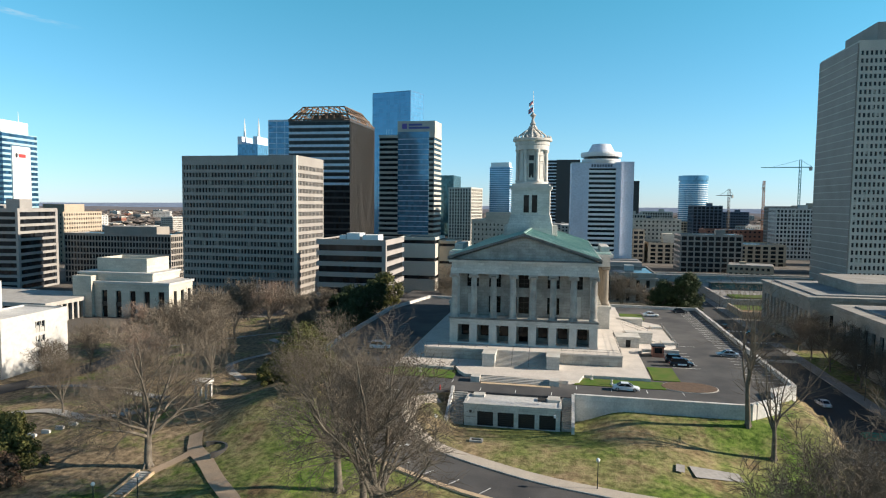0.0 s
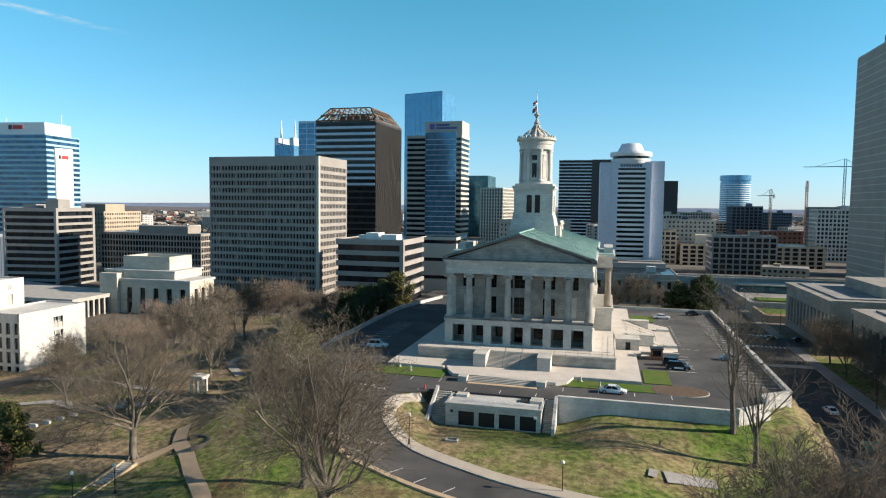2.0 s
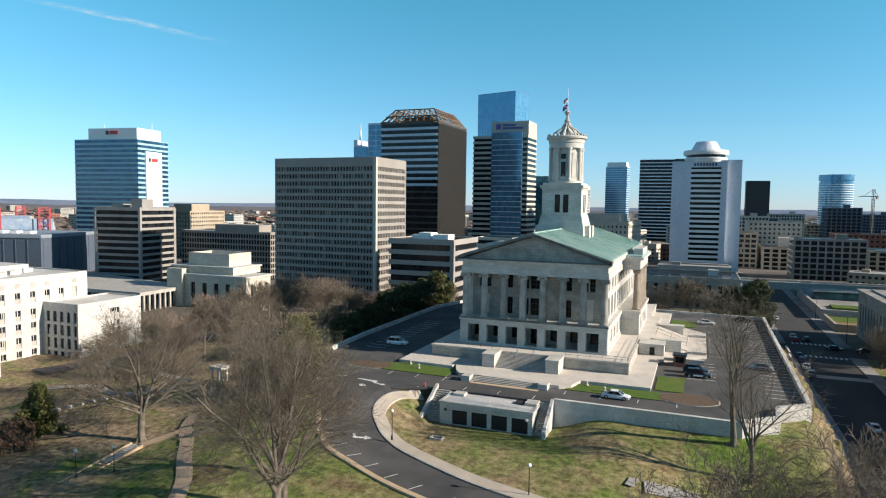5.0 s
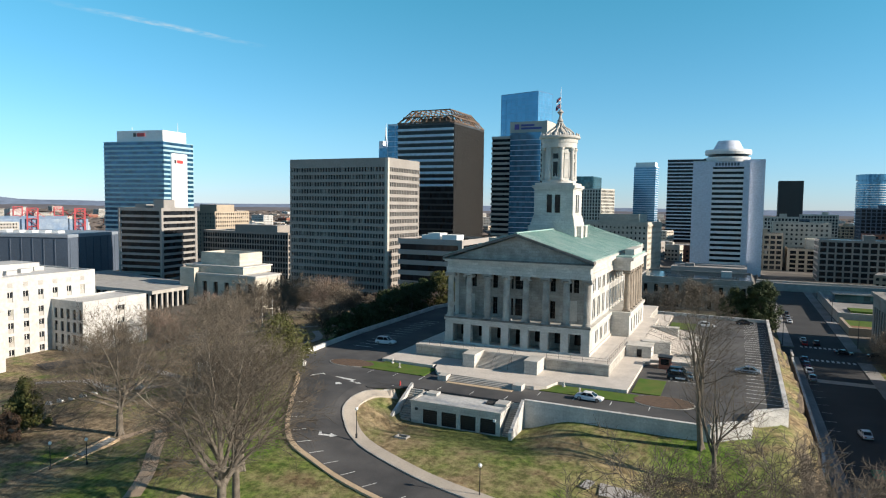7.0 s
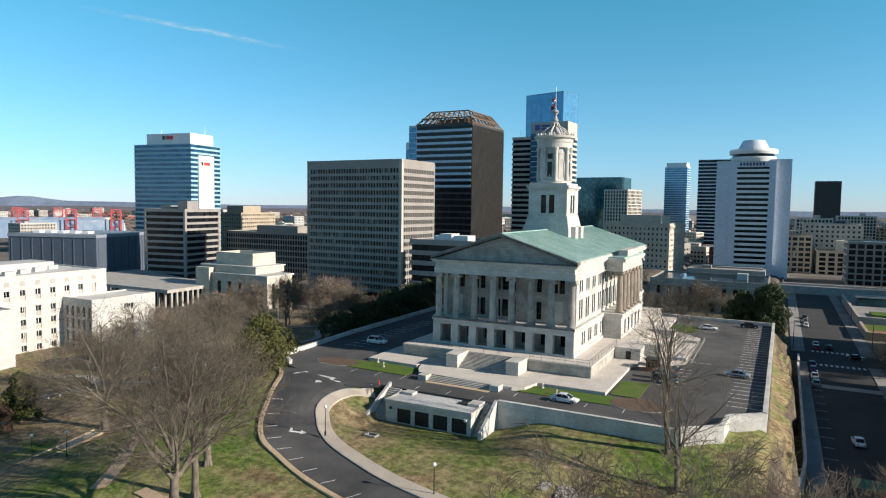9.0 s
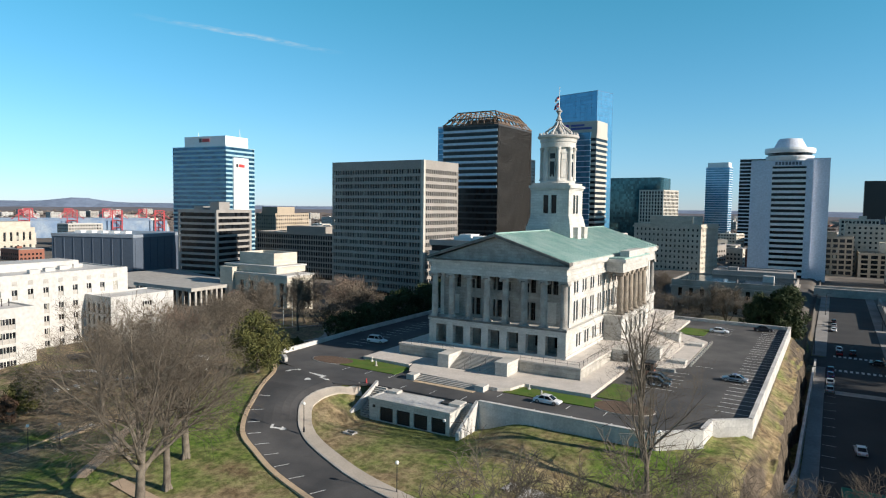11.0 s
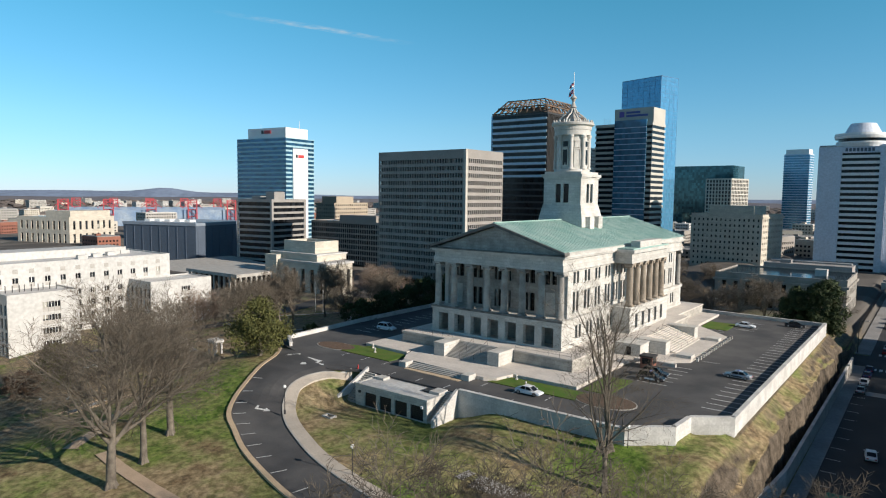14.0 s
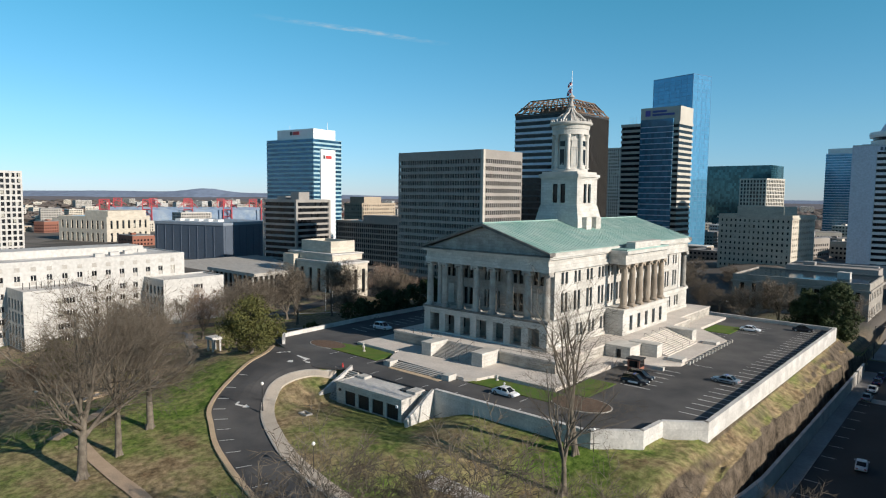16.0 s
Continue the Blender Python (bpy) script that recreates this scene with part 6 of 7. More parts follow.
for pts, lab in (([(16.2, 93.0), (17.4, 93.0), (17.8, 95.4), (16.6, 95.4)], "small pale concrete pad in the lawn"), ([(18.8, 92.4), (25.8, 94.6), (25.4, 97.0), (18.4, 95.6)], "grey paved pad with dark edges in the lawn")):
    flat_shape("paved_pad", pts, 0.2, ROOFG, lab, "pavement")
pad = bmesh.new()
for x0, x1, y0, y1 in ((-13.4, -11.4, 97.0, 97.25), (-13.4, -11.4, 98.1, 98.35), (-13.4, -13.15, 97.25, 98.1), (-11.65, -11.4, 97.25, 98.1)):
    bx(pad, x0, x1, y0, y1, -0.6, 0.02)
tagged(part("drain_frame", pad, CONC), "square concrete drain frame in the grass", "drain")


# ---- trees ----
def tube_lists(V, F, a, b, ra, rb, sides):
    d = b - a
    if d.length < 1e-5:
        return
    d = d.normalized()
    u = d.orthogonal().normalized()
    w = d.cross(u)
    n0 = len(V)
    for p, r in ((a, ra), (b, rb)):
        for i in range(sides):
            c, s_ = math.cos(6.28318 * i / sides), math.sin(6.28318 * i / sides)
            V.append(p + (u * c + w * s_) * r)
    for i in range(sides):
        j = (i + 1) % sides
        F.append((n0 + i, n0 + j, n0 + sides + j, n0 + sides + i))


def tree_meshes(seed, h, lean, counts, trunk_share, rt, twig_r, rise=1.0):
    """Trunk with limbs, and a crown of twigs, of a leafless tree of height h. lean: how far the limbs spread, in degrees; rise: how strongly they turn upwards."""
    rnd = random.Random(seed)
    wood, crown = ([], []), ([], [])

    def grow(p, d, length, r, lvl):
        n = (5, 6, 4, 3, 1)[lvl]
        V, F = wood if lvl < 3 else crown
        sides = (9, 6, 4, 3, 3)[lvl]
        joints = [(p.copy(), d.copy(), r)]
        r0 = r
        for i in range(n):
            wob = (0.05, 0.17, 0.22, 0.25, 0.2)[lvl]
            d = (d + Vector((rnd.uniform(-wob, wob), rnd.uniform(-wob, wob), rnd.uniform(-wob, wob) + (0.0, 0.07, 0.05, 0.03, 0)[lvl] * rise))).normalized()
            q = p + d * (length / n)
            r1 = r0 * (1 - (0.38, 0.75, 0.75, 0.7, 0.6)[lvl] * (i + 1) / n)
            tube_lists(V, F, p, q, r, r1, sides)
            p, r = q, r1
            joints.append((p.copy(), d.copy(), r))
        if lvl == 4:
            return
        k = counts[lvl]
        for i in range(k):
            f = (0.62 + 0.38 * (i + rnd.random()) / k) if lvl == 0 else (0.22 + 0.78 * (i + rnd.random()) / k)
            j = min(n - 1, int(f * n))
            t = f * n - j
            a, b = joints[j], joints[j + 1]
            pos = a[0].lerp(b[0], min(1, t))
            base = b[1]
            ang = radians((rnd.uniform(0.45, 1.0) if i % 4 else rnd.uniform(0.05, 0.3)) * lean) if lvl == 0 else radians(rnd.uniform(28, 58))
            side = base.orthogonal().normalized()
            side.rotate(Matrix.Rotation(6.2832 * (i * 0.382 + rnd.random() * 0.25), 3, base))
            nd = (base * math.cos(ang) + side * math.sin(ang)).normalized()
            if lvl == 0:
                ln = h * rnd.uniform(0.5, 0.68) * (1.0 if ang < radians(40) else 0.85)
            else:
                ln = length * (0.62 - 0.28 * f) * rnd.uniform(0.75, 1.15) + 0.25
            rr = max(b[2] * (0.62, 0.6, 0.6, 0.6)[lvl], twig_r)
            grow(pos, nd, ln, rr if lvl < 3 else twig_r, lvl + 1)

    grow(Vector((0, 0, -0.6)), Vector((0, 0, 1)), h * trunk_share + 0.6, rt, 0)
    for i in range(5):    # root flare
        a = 6.2832 * i / 5 + rnd.random()
        tube_lists(*wood, Vector((math.cos(a) * rt * 1.5, math.sin(a) * rt * 1.5, -0.7)), Vector((math.cos(a) * rt * 0.4, math.sin(a) * rt * 0.4, 1.0)), rt * 0.5, rt * 0.3, 5)
    out = []
    for nm, (V, F), m_ in (("trunk", wood, BARK), ("crown", crown, TWIG)):
        me = bpy.data.meshes.new(nm)
        me.from_pydata([tuple(v) for v in V], [], F)
        me.materials.append(m_)
        me.shade_smooth()
        out.append(me)
    return out


FINE = (10, 8, 9, 8)
KINDS = {
    "wide": [tree_meshes(11, 20, 76, FINE, 0.3, 0.6, 0.019, 0.4), tree_meshes(12, 20, 68, FINE, 0.34, 0.58, 0.019, 0.5)],
    "tall": [tree_meshes(21, 20, 36, (7, 7, 6, 5), 0.32, 0.45, 0.014), tree_meshes(22, 20, 32, (6, 7, 6, 5), 0.36, 0.42, 0.014)],
    "small": [tree_meshes(31, 14, 60, (7, 7, 7, 6), 0.2, 0.2, 0.025, 0.6), tree_meshes(32, 14, 64, (7, 7, 7, 6), 0.18, 0.19, 0.025, 0.6)],
    "mid": [tree_meshes(41, 15, 50, (7, 7, 7, 6), 0.2, 0.3, 0.035), tree_meshes(42, 15, 44, (7, 7, 7, 6), 0.25, 0.3, 0.035), tree_meshes(43, 15, 56, (7, 7, 7, 6), 0.18, 0.32, 0.035)],
}
tree_rnd = random.Random(5)


def bare_tree(kind, v, x, y, h, label, group="", red=False, z=None):
    base = {"wide": 20, "tall": 20, "small": 14, "mid": 15}[kind]
    s_ = h / base
    holder = empty("bare_tree", pose(x, y, height(x, y) if z is None else z, 0, 0, tree_rnd.uniform(0, 360)))
    holder.scale = (s_, s_, s_)
    for me, nm in zip(KINDS[kind][v], ("trunk", "crown")):
        ob = new(nm, me)
        ob.parent = holder
        if red and nm == "crown":
            ob.material_slots[0].link = "OBJECT"
            ob.material_slots[0].material = TWIG_R
    return tagged(holder, label, "tree", group)


BIG = "large leafless tree with a spreading grey crown"
bare_tree("wide", 0, -60.8, 86.6, 22, "large leafless tree with wide low limbs beside the park steps")
bare_tree("wide", 1, -19.2, 66.0, 24, "great leafless oak with a forked trunk beside the path")
bare_tree("tall", 0, -22.5, 72.1, 24, "tall leafless tree beside the path", "park trees")
bare_tree("wide", 1, -28.2, 79.5, 21, BIG + " on the grass slope", "park trees")
bare_tree("tall", 1, 30.0, 110.2, 23, "tall slender leafless tree in front of the retaining wall")
bare_tree("tall", 0, 32.1, 103.7, 18, "leafless tree with open limbs on the lawn")
for i, (x, y, h) in enumerate(((27.5, 69.5, 20.5), (30.5, 78.0, 18.5), (38.5, 78.5, 21.0), (36.0, 64.0, 21.0), (45.5, 87.0, 19.0), (52.5, 99.0, 16.0), (57.0, 108.0, 14.0))):
    bare_tree("small", i % 2, x, y, h * 0.93, "small leafless tree with fine twigs on the lower bank", "bank trees")
MIDS = [(-72, 124, 13), (-80, 132, 12), (-88, 122, 12), (-95, 140, 13), (-84, 150, 14), (-100, 158, 13), (-112, 170, 12), (-90, 168, 14), (-104, 186, 12), (-90, 190, 13), (-118, 200, 11), (-80, 182, 12), (-76, 100, 9), (-92, 106, 9), (-118, 132, 9), (-120, 148, 10), (-124, 176, 10), (-62, 150, 11), (-98, 206, 11), (-110, 215, 11), (-70, 174, 11)]
for i, (x, y, h) in enumerate(MIDS):
    bare_tree("mid", i % 3, x, y, h * 1.32, "leafless park tree with a hazy grey-brown crown", "trees of the western park", red=(i % 7 == 2))
for i in range(11):
    x = -150 + i * 8.5
    bare_tree("mid", i % 3, x, 246 + 0.05 * x + (i % 3) * 3, 11 + (i % 4), "leafless street tree before the office blocks", "street trees", red=(i % 3 == 0))
# all enlarged; unseen ones nearer along x 70-74 are added to shade the street
for i, (x, y, h) in enumerate(((14, 246, 13), (22, 250, 14), (30, 247, 12), (6, 250, 12), (71.5, 158, 11), (72, 172, 11), (71, 188, 12), (72, 204, 11), (71.5, 214, 10), (73, 146, 11), (72.5, 132, 11), (74, 118, 12), (70.5, 106, 12), (74, 180, 12), (-44, 252, 12), (-30, 262, 13), (-16, 250, 12), (-38, 284, 12), (-22, 290, 13), (-8, 272, 12), (-52, 300, 12), (-30, 316, 12), (-14, 330, 12), (40, 262, 11))):
    bare_tree("mid", i % 3, x, y, h * 1.25, "leafless tree beside the street", "street trees")


def leafy_tree(seed, h, w, leaf, n_clump, leaves, material, label, x, y, cone=0.0, category="tree"):
    """An evergreen: trunk with limbs, and a crown of small leaf sprays in uneven clumps."""
    rnd = random.Random(seed)
    holder = empty("evergreen_tree", pose(x, y, height(x, y) if abs(x) < 140 else -9))
    bm = bmesh.new()
    tube(bm, (0, 0, -0.5), (0, 0, h * 0.55), w * 0.035 + 0.1, w * 0.02, 8)
    V, F = [], []
    for c in range(n_clump):
        u = rnd.random()
        zc = h * (0.14 + 0.82 * u)
        prof = (1 - u) ** 0.8 if cone else math.sin(math.pi * min(1, 0.2 + 0.75 * u)) ** 0.7
        rr = w * 0.5 * prof * math.sqrt(rnd.random()) * rnd.uniform(0.8, 1.12)
        a = rnd.uniform(0, 6.2832)
        cc = Vector((rr * math.cos(a), rr * math.sin(a), zc))
        tube(bm, (0, 0, max(0.5, zc - rr * 0.6 - 0.3)) if zc < h * 0.8 else (0, 0, h * 0.5), cc, 0.06, 0.02, 4)
        cr = w * rnd.uniform(0.09, 0.17)
        for k in range(leaves):
            dv = Vector((rnd.gauss(0, 1), rnd.gauss(0, 1), rnd.gauss(0, 0.75)))
            dv = dv.normalized() * cr * rnd.uniform(0.5, 1.0)
            o = cc + dv
            nrm = (dv.normalized() + Vector((rnd.uniform(-1, 1), rnd.uniform(-1, 1), rnd.uniform(-0.6, 1))) * 0.8).normalized()
            s1 = nrm.orthogonal().normalized()
            s1.rotate(Matrix.Rotation(rnd.uniform(0, 6.28), 3, nrm))
            s2 = nrm.cross(s1)
            L = leaf * rnd.uniform(0.6, 1.3)
            n0 = len(V)
            V += [o - s1 * L, o - s2 * L * 0.45 + nrm * L * 0.15, o + s1 * L, o + s2 * L * 0.45 + nrm * L * 0.15]
            F += [(n0, n0 + 1, n0 + 2), (n0, n0 + 2, n0 + 3)]
    part("trunk", bm, BARK, holder)
    me = bpy.data.meshes.new("crown")
    me.from_pydata([tuple(v) for v in V], [], F)
    me.materials.append(material)
    ob = new("crown", me)
    ob.parent = holder
    return tagged(holder, label, category)


leafy_tree(1, 11.5, 12.5, 0.26, 95, 120, LEAF_O, "olive-green evergreen with a rounded crown by the drive", -44.6, 108.6)
leafy_tree(2, 7.5, 6.0, 0.28, 50, 90, LEAF_O, "smaller olive evergreen beside the drive junction", -49.5, 112.0)
for i, (x, y, h, w) in enumerate(((-57, 150, 8, 9), (-58, 160, 9, 10), (-58, 170, 10, 11), (-59, 181, 11, 11), (-59, 192, 11, 11), (-60, 203, 12, 11), (-58, 212, 13, 12), (-66, 188, 10, 10), (-66, 204, 11, 10), (-72, 214, 9, 9))):
    leafy_tree(20 + i, h, w, 0.42, 46, 70, LEAF if i < 6 else LEAF_O if i == 6 else LEAF, "dark evergreen magnolia outside the plaza wall", x, y)
leafy_tree(41, 18.0, 10.5, 0.34, 130, 110, LEAF, "broad dark evergreen at the corner of the car park", 41.0, 227.0)
leafy_tree(42, 16.5, 10.0, 0.34, 120, 110, LEAF, "dark evergreen beside the street corner", 34.0, 229.0)
leafy_tree(43, 9.0, 8.0, 0.32, 60, 90, LEAF_O, "bushy green conifer on the park edge", -80.5, 83.6, 1)
leafy_tree(44, 8.0, 7.0, 0.32, 50, 90, LEAF_O, "bushy green conifer on the park edge", -86.0, 87.0, 1)
leafy_tree(45, 5.0, 7.0, 0.3, 50, 90, MULCH, "russet shrub under the conifers", -79.0, 77.5)
for i, (x, y) in enumerate(((-64, 140), (-61, 128), (-56, 118), (-58, 122))):
    leafy_tree(60 + i, 3.2, 5.0, 0.25, 30, 60, LEAF_O, "low green shrub beside the plaza wall", x, y, category="shrub")


# ---- cars ----
def loft(bm, rings):
    rs = [[bm.verts.new(p) for p in r] for r in rings]
    for a, b in zip(rs, rs[1:]):
        k = len(a)
        for i in range(k):
            bm.faces.new((a[i], a[(i + 1) % k], b[(i + 1) % k], b[i]))
    bm.faces.new(rs[0][::-1])
    bm.faces.new(rs[-1])
    bmesh.ops.recalc_face_normals(bm, faces=bm.faces)


WHEEL = {}


def car(name, label, paint_mat, m, suv=False, category="car", panel=None):
    holder = empty(name, m)
    L, W, hood, roof = (4.9, 0.96, 1.02, 1.78) if suv else (4.75, 0.91, 0.86, 1.42)
    st = [(-L / 2, 0.8, 0.42, hood * 0.78), (-L / 2 + 0.15, 0.92, 0.3, hood * 0.98), (-L / 2 + 0.9, 1.0, 0.24, hood * 1.03), (0, 1.0, 0.24, hood), (L / 2 - 1.3, 1.0, 0.24, hood * 0.98), (L / 2 - 0.2, 0.9, 0.28, hood * 0.8), (L / 2, 0.78, 0.4, hood * 0.62)]
    bm = bmesh.new()
    loft(bm, [[(x, -W * w, z0), (x, -W * w * 1.0, z0 + (z1 - z0) * 0.6), (x, -W * w * 0.86, z1), (x, W * w * 0.86, z1), (x, W * w, z0 + (z1 - z0) * 0.6), (x, W * w, z0)] for x, w, z0, z1 in st])
    part("body", bm, paint_mat, holder)
    bm = bmesh.new()
    back = -L / 2 + (0.35 if suv else 0.75)
    cab = [(back, 0.82, hood), (back + (0.3 if suv else 0.75), 0.74, roof - 0.06), (0.35, 0.74, roof - 0.04), (1.25, 0.82, hood * 0.98)]
    lo = [(x, y) for x, y, z in cab]
    loft(bm, [[(x, -W * w, hood * 0.95), (x, -W * w, z), (x, W * w, z), (x, W * w, hood * 0.95)] for x, w, z in cab])
    part("window_glass", bm, CARGLASS, holder)
    bm = bmesh.new()
    bx(bm, cab[1][0], 0.4, -W * 0.75, W * 0.75, roof - 0.07, roof)
    part("roof", bm, paint_mat, holder)
    for sy in (-1, 1):
        for x0, y0, z0, x1, y1 in ((back, 0.8, hood, cab[1][0], 0.73), (1.25, 0.8, hood * 0.98, 0.4, 0.73), (-0.25, 0.85, hood, -0.25, 0.745)):
            bm = bmesh.new()
            tube(bm, (x0, sy * W * y0, z0), (x1, sy * W * y1, roof - 0.03), 0.05, 0.05, 4)
            part("pillar", bm, paint_mat, holder)
    if not WHEEL:
        bm = bmesh.new()
        for z, r in ((0, 0), ):
            rings = [(0.22, -0.11), (0.33, -0.1), (0.34, 0.0), (0.33, 0.1), (0.22, 0.11)]
            rs = [[bm.verts.new((r_ * math.cos(6.2832 * i / 16), y_, r_ * math.sin(6.2832 * i / 16))) for i in range(16)] for r_, y_ in rings]
            for a, b in zip(rs, rs[1:]):
                for i in range(16):
                    bm.faces.new((a[i], a[(i + 1) % 16], b[(i + 1) % 16], b[i]))
        me = bpy.data.meshes.new("tyre")
        bm.to_mesh(me)
        bm.free()
        me.materials.append(TYRE)
        WHEEL["tyre"] = me
        bm = bmesh.new()
        tube(bm, (0, -0.09, 0), (0, 0.09, 0), 0.225, 0.225, 12)
        me = bpy.data.meshes.new("rim")
        bm.to_mesh(me)
        bm.free()
        me.materials.append(CHROME)
        WHEEL["rim"] = me
    for x in (-L / 2 + 0.85, L / 2 - 0.9):
        for y in (-W * 0.93, W * 0.93):
            t = shared("wheel", WHEEL["tyre"], holder, pose(x, y, 0.34))
            shared("rim", WHEEL["rim"], t, Matrix())
    for y in (-W * 0.62, W * 0.62):
        boxes("headlight", [(L / 2 - 0.16, L / 2 + 0.005, y - 0.16, y + 0.16, hood * 0.55, hood * 0.7)], LENS_W, holder)
        boxes("taillight", [(-L / 2 - 0.005, -L / 2 + 0.12, y - 0.16, y + 0.16, hood * 0.68, hood * 0.88)], LENS_R, holder)
        boxes("mirror", [(0.85, 1.05, (W * 0.98 if y > 0 else -W * 1.16), (W * 1.16 if y > 0 else -W * 0.98), hood, hood + 0.14)], paint_mat, holder)
    if panel:
        boxes("door_panel", [(-0.9, 0.9, -W * 1.005, -W * 0.99, 0.4, hood * 0.7), (-0.9, 0.9, W * 0.99, W * 1.005, 0.4, hood * 0.7)], panel, holder, "contrasting door panels")
        boxes("light_bar", [(-0.25, 0.0, -0.55, 0.55, roof, roof + 0.1)], BLUE, holder, "roof light bar")
    return tagged(holder, label, category)


P_WHITE, P_BLACK = car_paint("white_car_paint", (0.75, 0.76, 0.78)), car_paint("black_car_paint", (0.015, 0.016, 0.02))
P_SILVER, P_BLUE, P_RED = car_paint("silver_car_paint", (0.42, 0.44, 0.46), 0.4), car_paint("navy_car_paint", (0.02, 0.035, 0.1)), car_paint("red_car_paint", (0.35, 0.02, 0.02))
car("sedan", "white sedan parked beside the green lawn strip", P_WHITE, pose(11.8, 119.7, 3.0, 0, 0, -2))
car("sport_utility", "black sport utility car parked by the booth", P_BLACK, pose(24.4, 143.8, 3.0, 0, 0, 2), True)
car("patrol_car", "black and white patrol car in the bay", P_BLACK, pose(24.8, 140.6, 3.0, 0, 0, 2), True, panel=P_WHITE)
car("patrol_car", "silver and black patrol sedan beside the parapet wall", P_SILVER, pose(36.6, 152.4, 3.0, 0, 0, 178), panel=P_BLACK)
car("sedan", "white sedan parked in the far lot", P_WHITE, pose(26.6, 203.6, 3.0, 0, 0, 2))
car("sedan", "dark sedan parked at the far wall", P_BLACK, pose(36.4, 212.5, 3.0, 0, 0, 10))
car("sport_utility", "white sport utility car in the shaded lot", P_WHITE, pose(-40.6, 142.6, 3.0, 0, 0, 4), True)
car("sedan", "white sedan driving lane of the shaded street", P_WHITE, pose(57.4, 154.6, -7.42, 0, 0, 96))
for x, y, p_, lab in ((52.4, 198.0, P_SILVER, "silver"), (52.4, 206.0, P_WHITE, "white"), (52.4, 214.0, P_BLUE, "navy"), (52.4, 220.6, P_BLUE, "navy"), (54.5, 252.0, P_WHITE, "white"), (58.0, 248.0, P_BLACK, "black"), (54.5, 246.0, P_RED, "red"), (64.0, 236.0, P_BLACK, "black"), (72.0, 235.0, P_BLACK, "black"), (53.0, 290.0, P_WHITE, "white"), (53.0, 300.0, P_SILVER, "silver"), (53.0, 310.0, P_BLACK, "black")):
    car("sedan", lab + " sedan parked along the street kerb", p_, pose(x, y, -7.42, 0, 0, 0 if x > 60 else 90))


# ---- lamps, poles, booth and small things ----
def street_lamp(x, y, z, h, label):
    holder = empty("street_lamp", pose(x, y, z))
    bm = bmesh.new()
    lathe(bm, [(0.16, -0.3), (0.16, 0.3), (0.07, 0.5), (0.05, h - 0.5), (0.12, h - 0.45)], 10)
    part("post", bm, BLACK, holder)
    bm = bmesh.new()
    lathe(bm, [(0.1, h - 0.46), (0.24, h - 0.3), (0.26, h - 0.15), (0.16, h + 0.02), (0.03, h + 0.08)], 14)
    part("globe", bm, LAMPW, holder, "white glass globe")
    return tagged(holder, label, "lamp", "globe lamps")


street_lamp(-17.9, 93.2, 0.55, 4.4, "black post lamp with a white globe beside the footway")
street_lamp(5.2, 85.4, -1.2, 4.4, "black post lamp with a white globe beside the footway")
street_lamp(-59.6, 73.4, -4.9, 4.2, "black post lamp beside the park steps")
street_lamp(-55.0, 76.0, -4.2, 4.0, "black post lamp on the park grass")
street_lamp(31.8, 112.0, 0.2, 4.2, "black post lamp by the retaining wall")


def pole(x, y, z, h, arm, label):
    holder = empty("street_light", pose(x, y, z))
    bm = bmesh.new()
    lathe(bm, [(0.14, -0.2), (0.12, 0.4), (0.07, h)], 8)
    part("mast", bm, STEEL, holder)
    bm = bmesh.new()
    tube(bm, (0, 0, h), (arm, 0, h + 0.3), 0.05, 0.04, 6)
    part("arm", bm, STEEL, holder)
    boxes("lamp_head", [(arm - 0.1, arm + 0.6, -0.15, 0.15, h + 0.2, h + 0.36)], CONC, holder)
    return tagged(holder, label, "street light", "street lights")


for x, y, h in ((9.0, 236, 12), (48.0, 242, 9), (69.0, 246, 9), (30.0, 240, 9), (68.0, 300, 9), (50.0, 330, 9), (68.0, 160, 8), (68.0, 130, 8)):
    pole(x, y, -7.4, h, 1.8 if x < 60 else -1.8, "grey steel street light on a tall mast")
booth = empty("guard_booth", pose(21.2, 149.0, 3.0))
boxes("wall", [(-1.2, 1.2, -1.1, -1.0, 0, 2.3), (-1.2, 1.2, 1.0, 1.1, 0, 2.3), (-1.2, -1.1, -1.0, 1.0, 0, 2.3), (1.1, 1.2, -1.0, 1.0, 0, 0.9)], BRICK, booth)
boxes("window", [(1.13, 1.17, -1.0, 1.0, 0.9, 2.3), (-0.8, 0.8, -1.13, -1.1, 0.9, 2.1)], DARKGLASS, booth)
boxes("roof", [(-1.4, 1.4, -1.3, 1.3, 2.3, 2.55)], BLACK, booth)
tagged(booth, "small brown guard booth with dark windows and flat roof", "booth")
canopy2 = empty("bus_shelter", pose(57.5, 127.0, -7.4))
bm = bmesh.new()
for i in range(4):
    tube(bm, (-3 + (i % 2) * 6, -1.2 + (i // 2) * 2.4, 0), (-3 + (i % 2) * 6, -1.2 + (i // 2) * 2.4, 2.6), 0.08, 0.08, 6)
part("post", bm, STEEL, canopy2)
bm = bmesh.new()
loft(bm, [[(-3.4, -1.7, 2.5), (-3.4, 0, 3.4), (-3.4, 1.7, 2.5)], [(3.4, -1.7, 2.5), (3.4, 0, 3.4), (3.4, 1.7, 2.5)]])
part("roof", bm, mat("green_roof_sheet", (0.02, 0.2, 0.13), 0.5), canopy2, "green pitched roof")
tagged(canopy2, "small shelter with a green pitched roof at the street corner", "shelter")
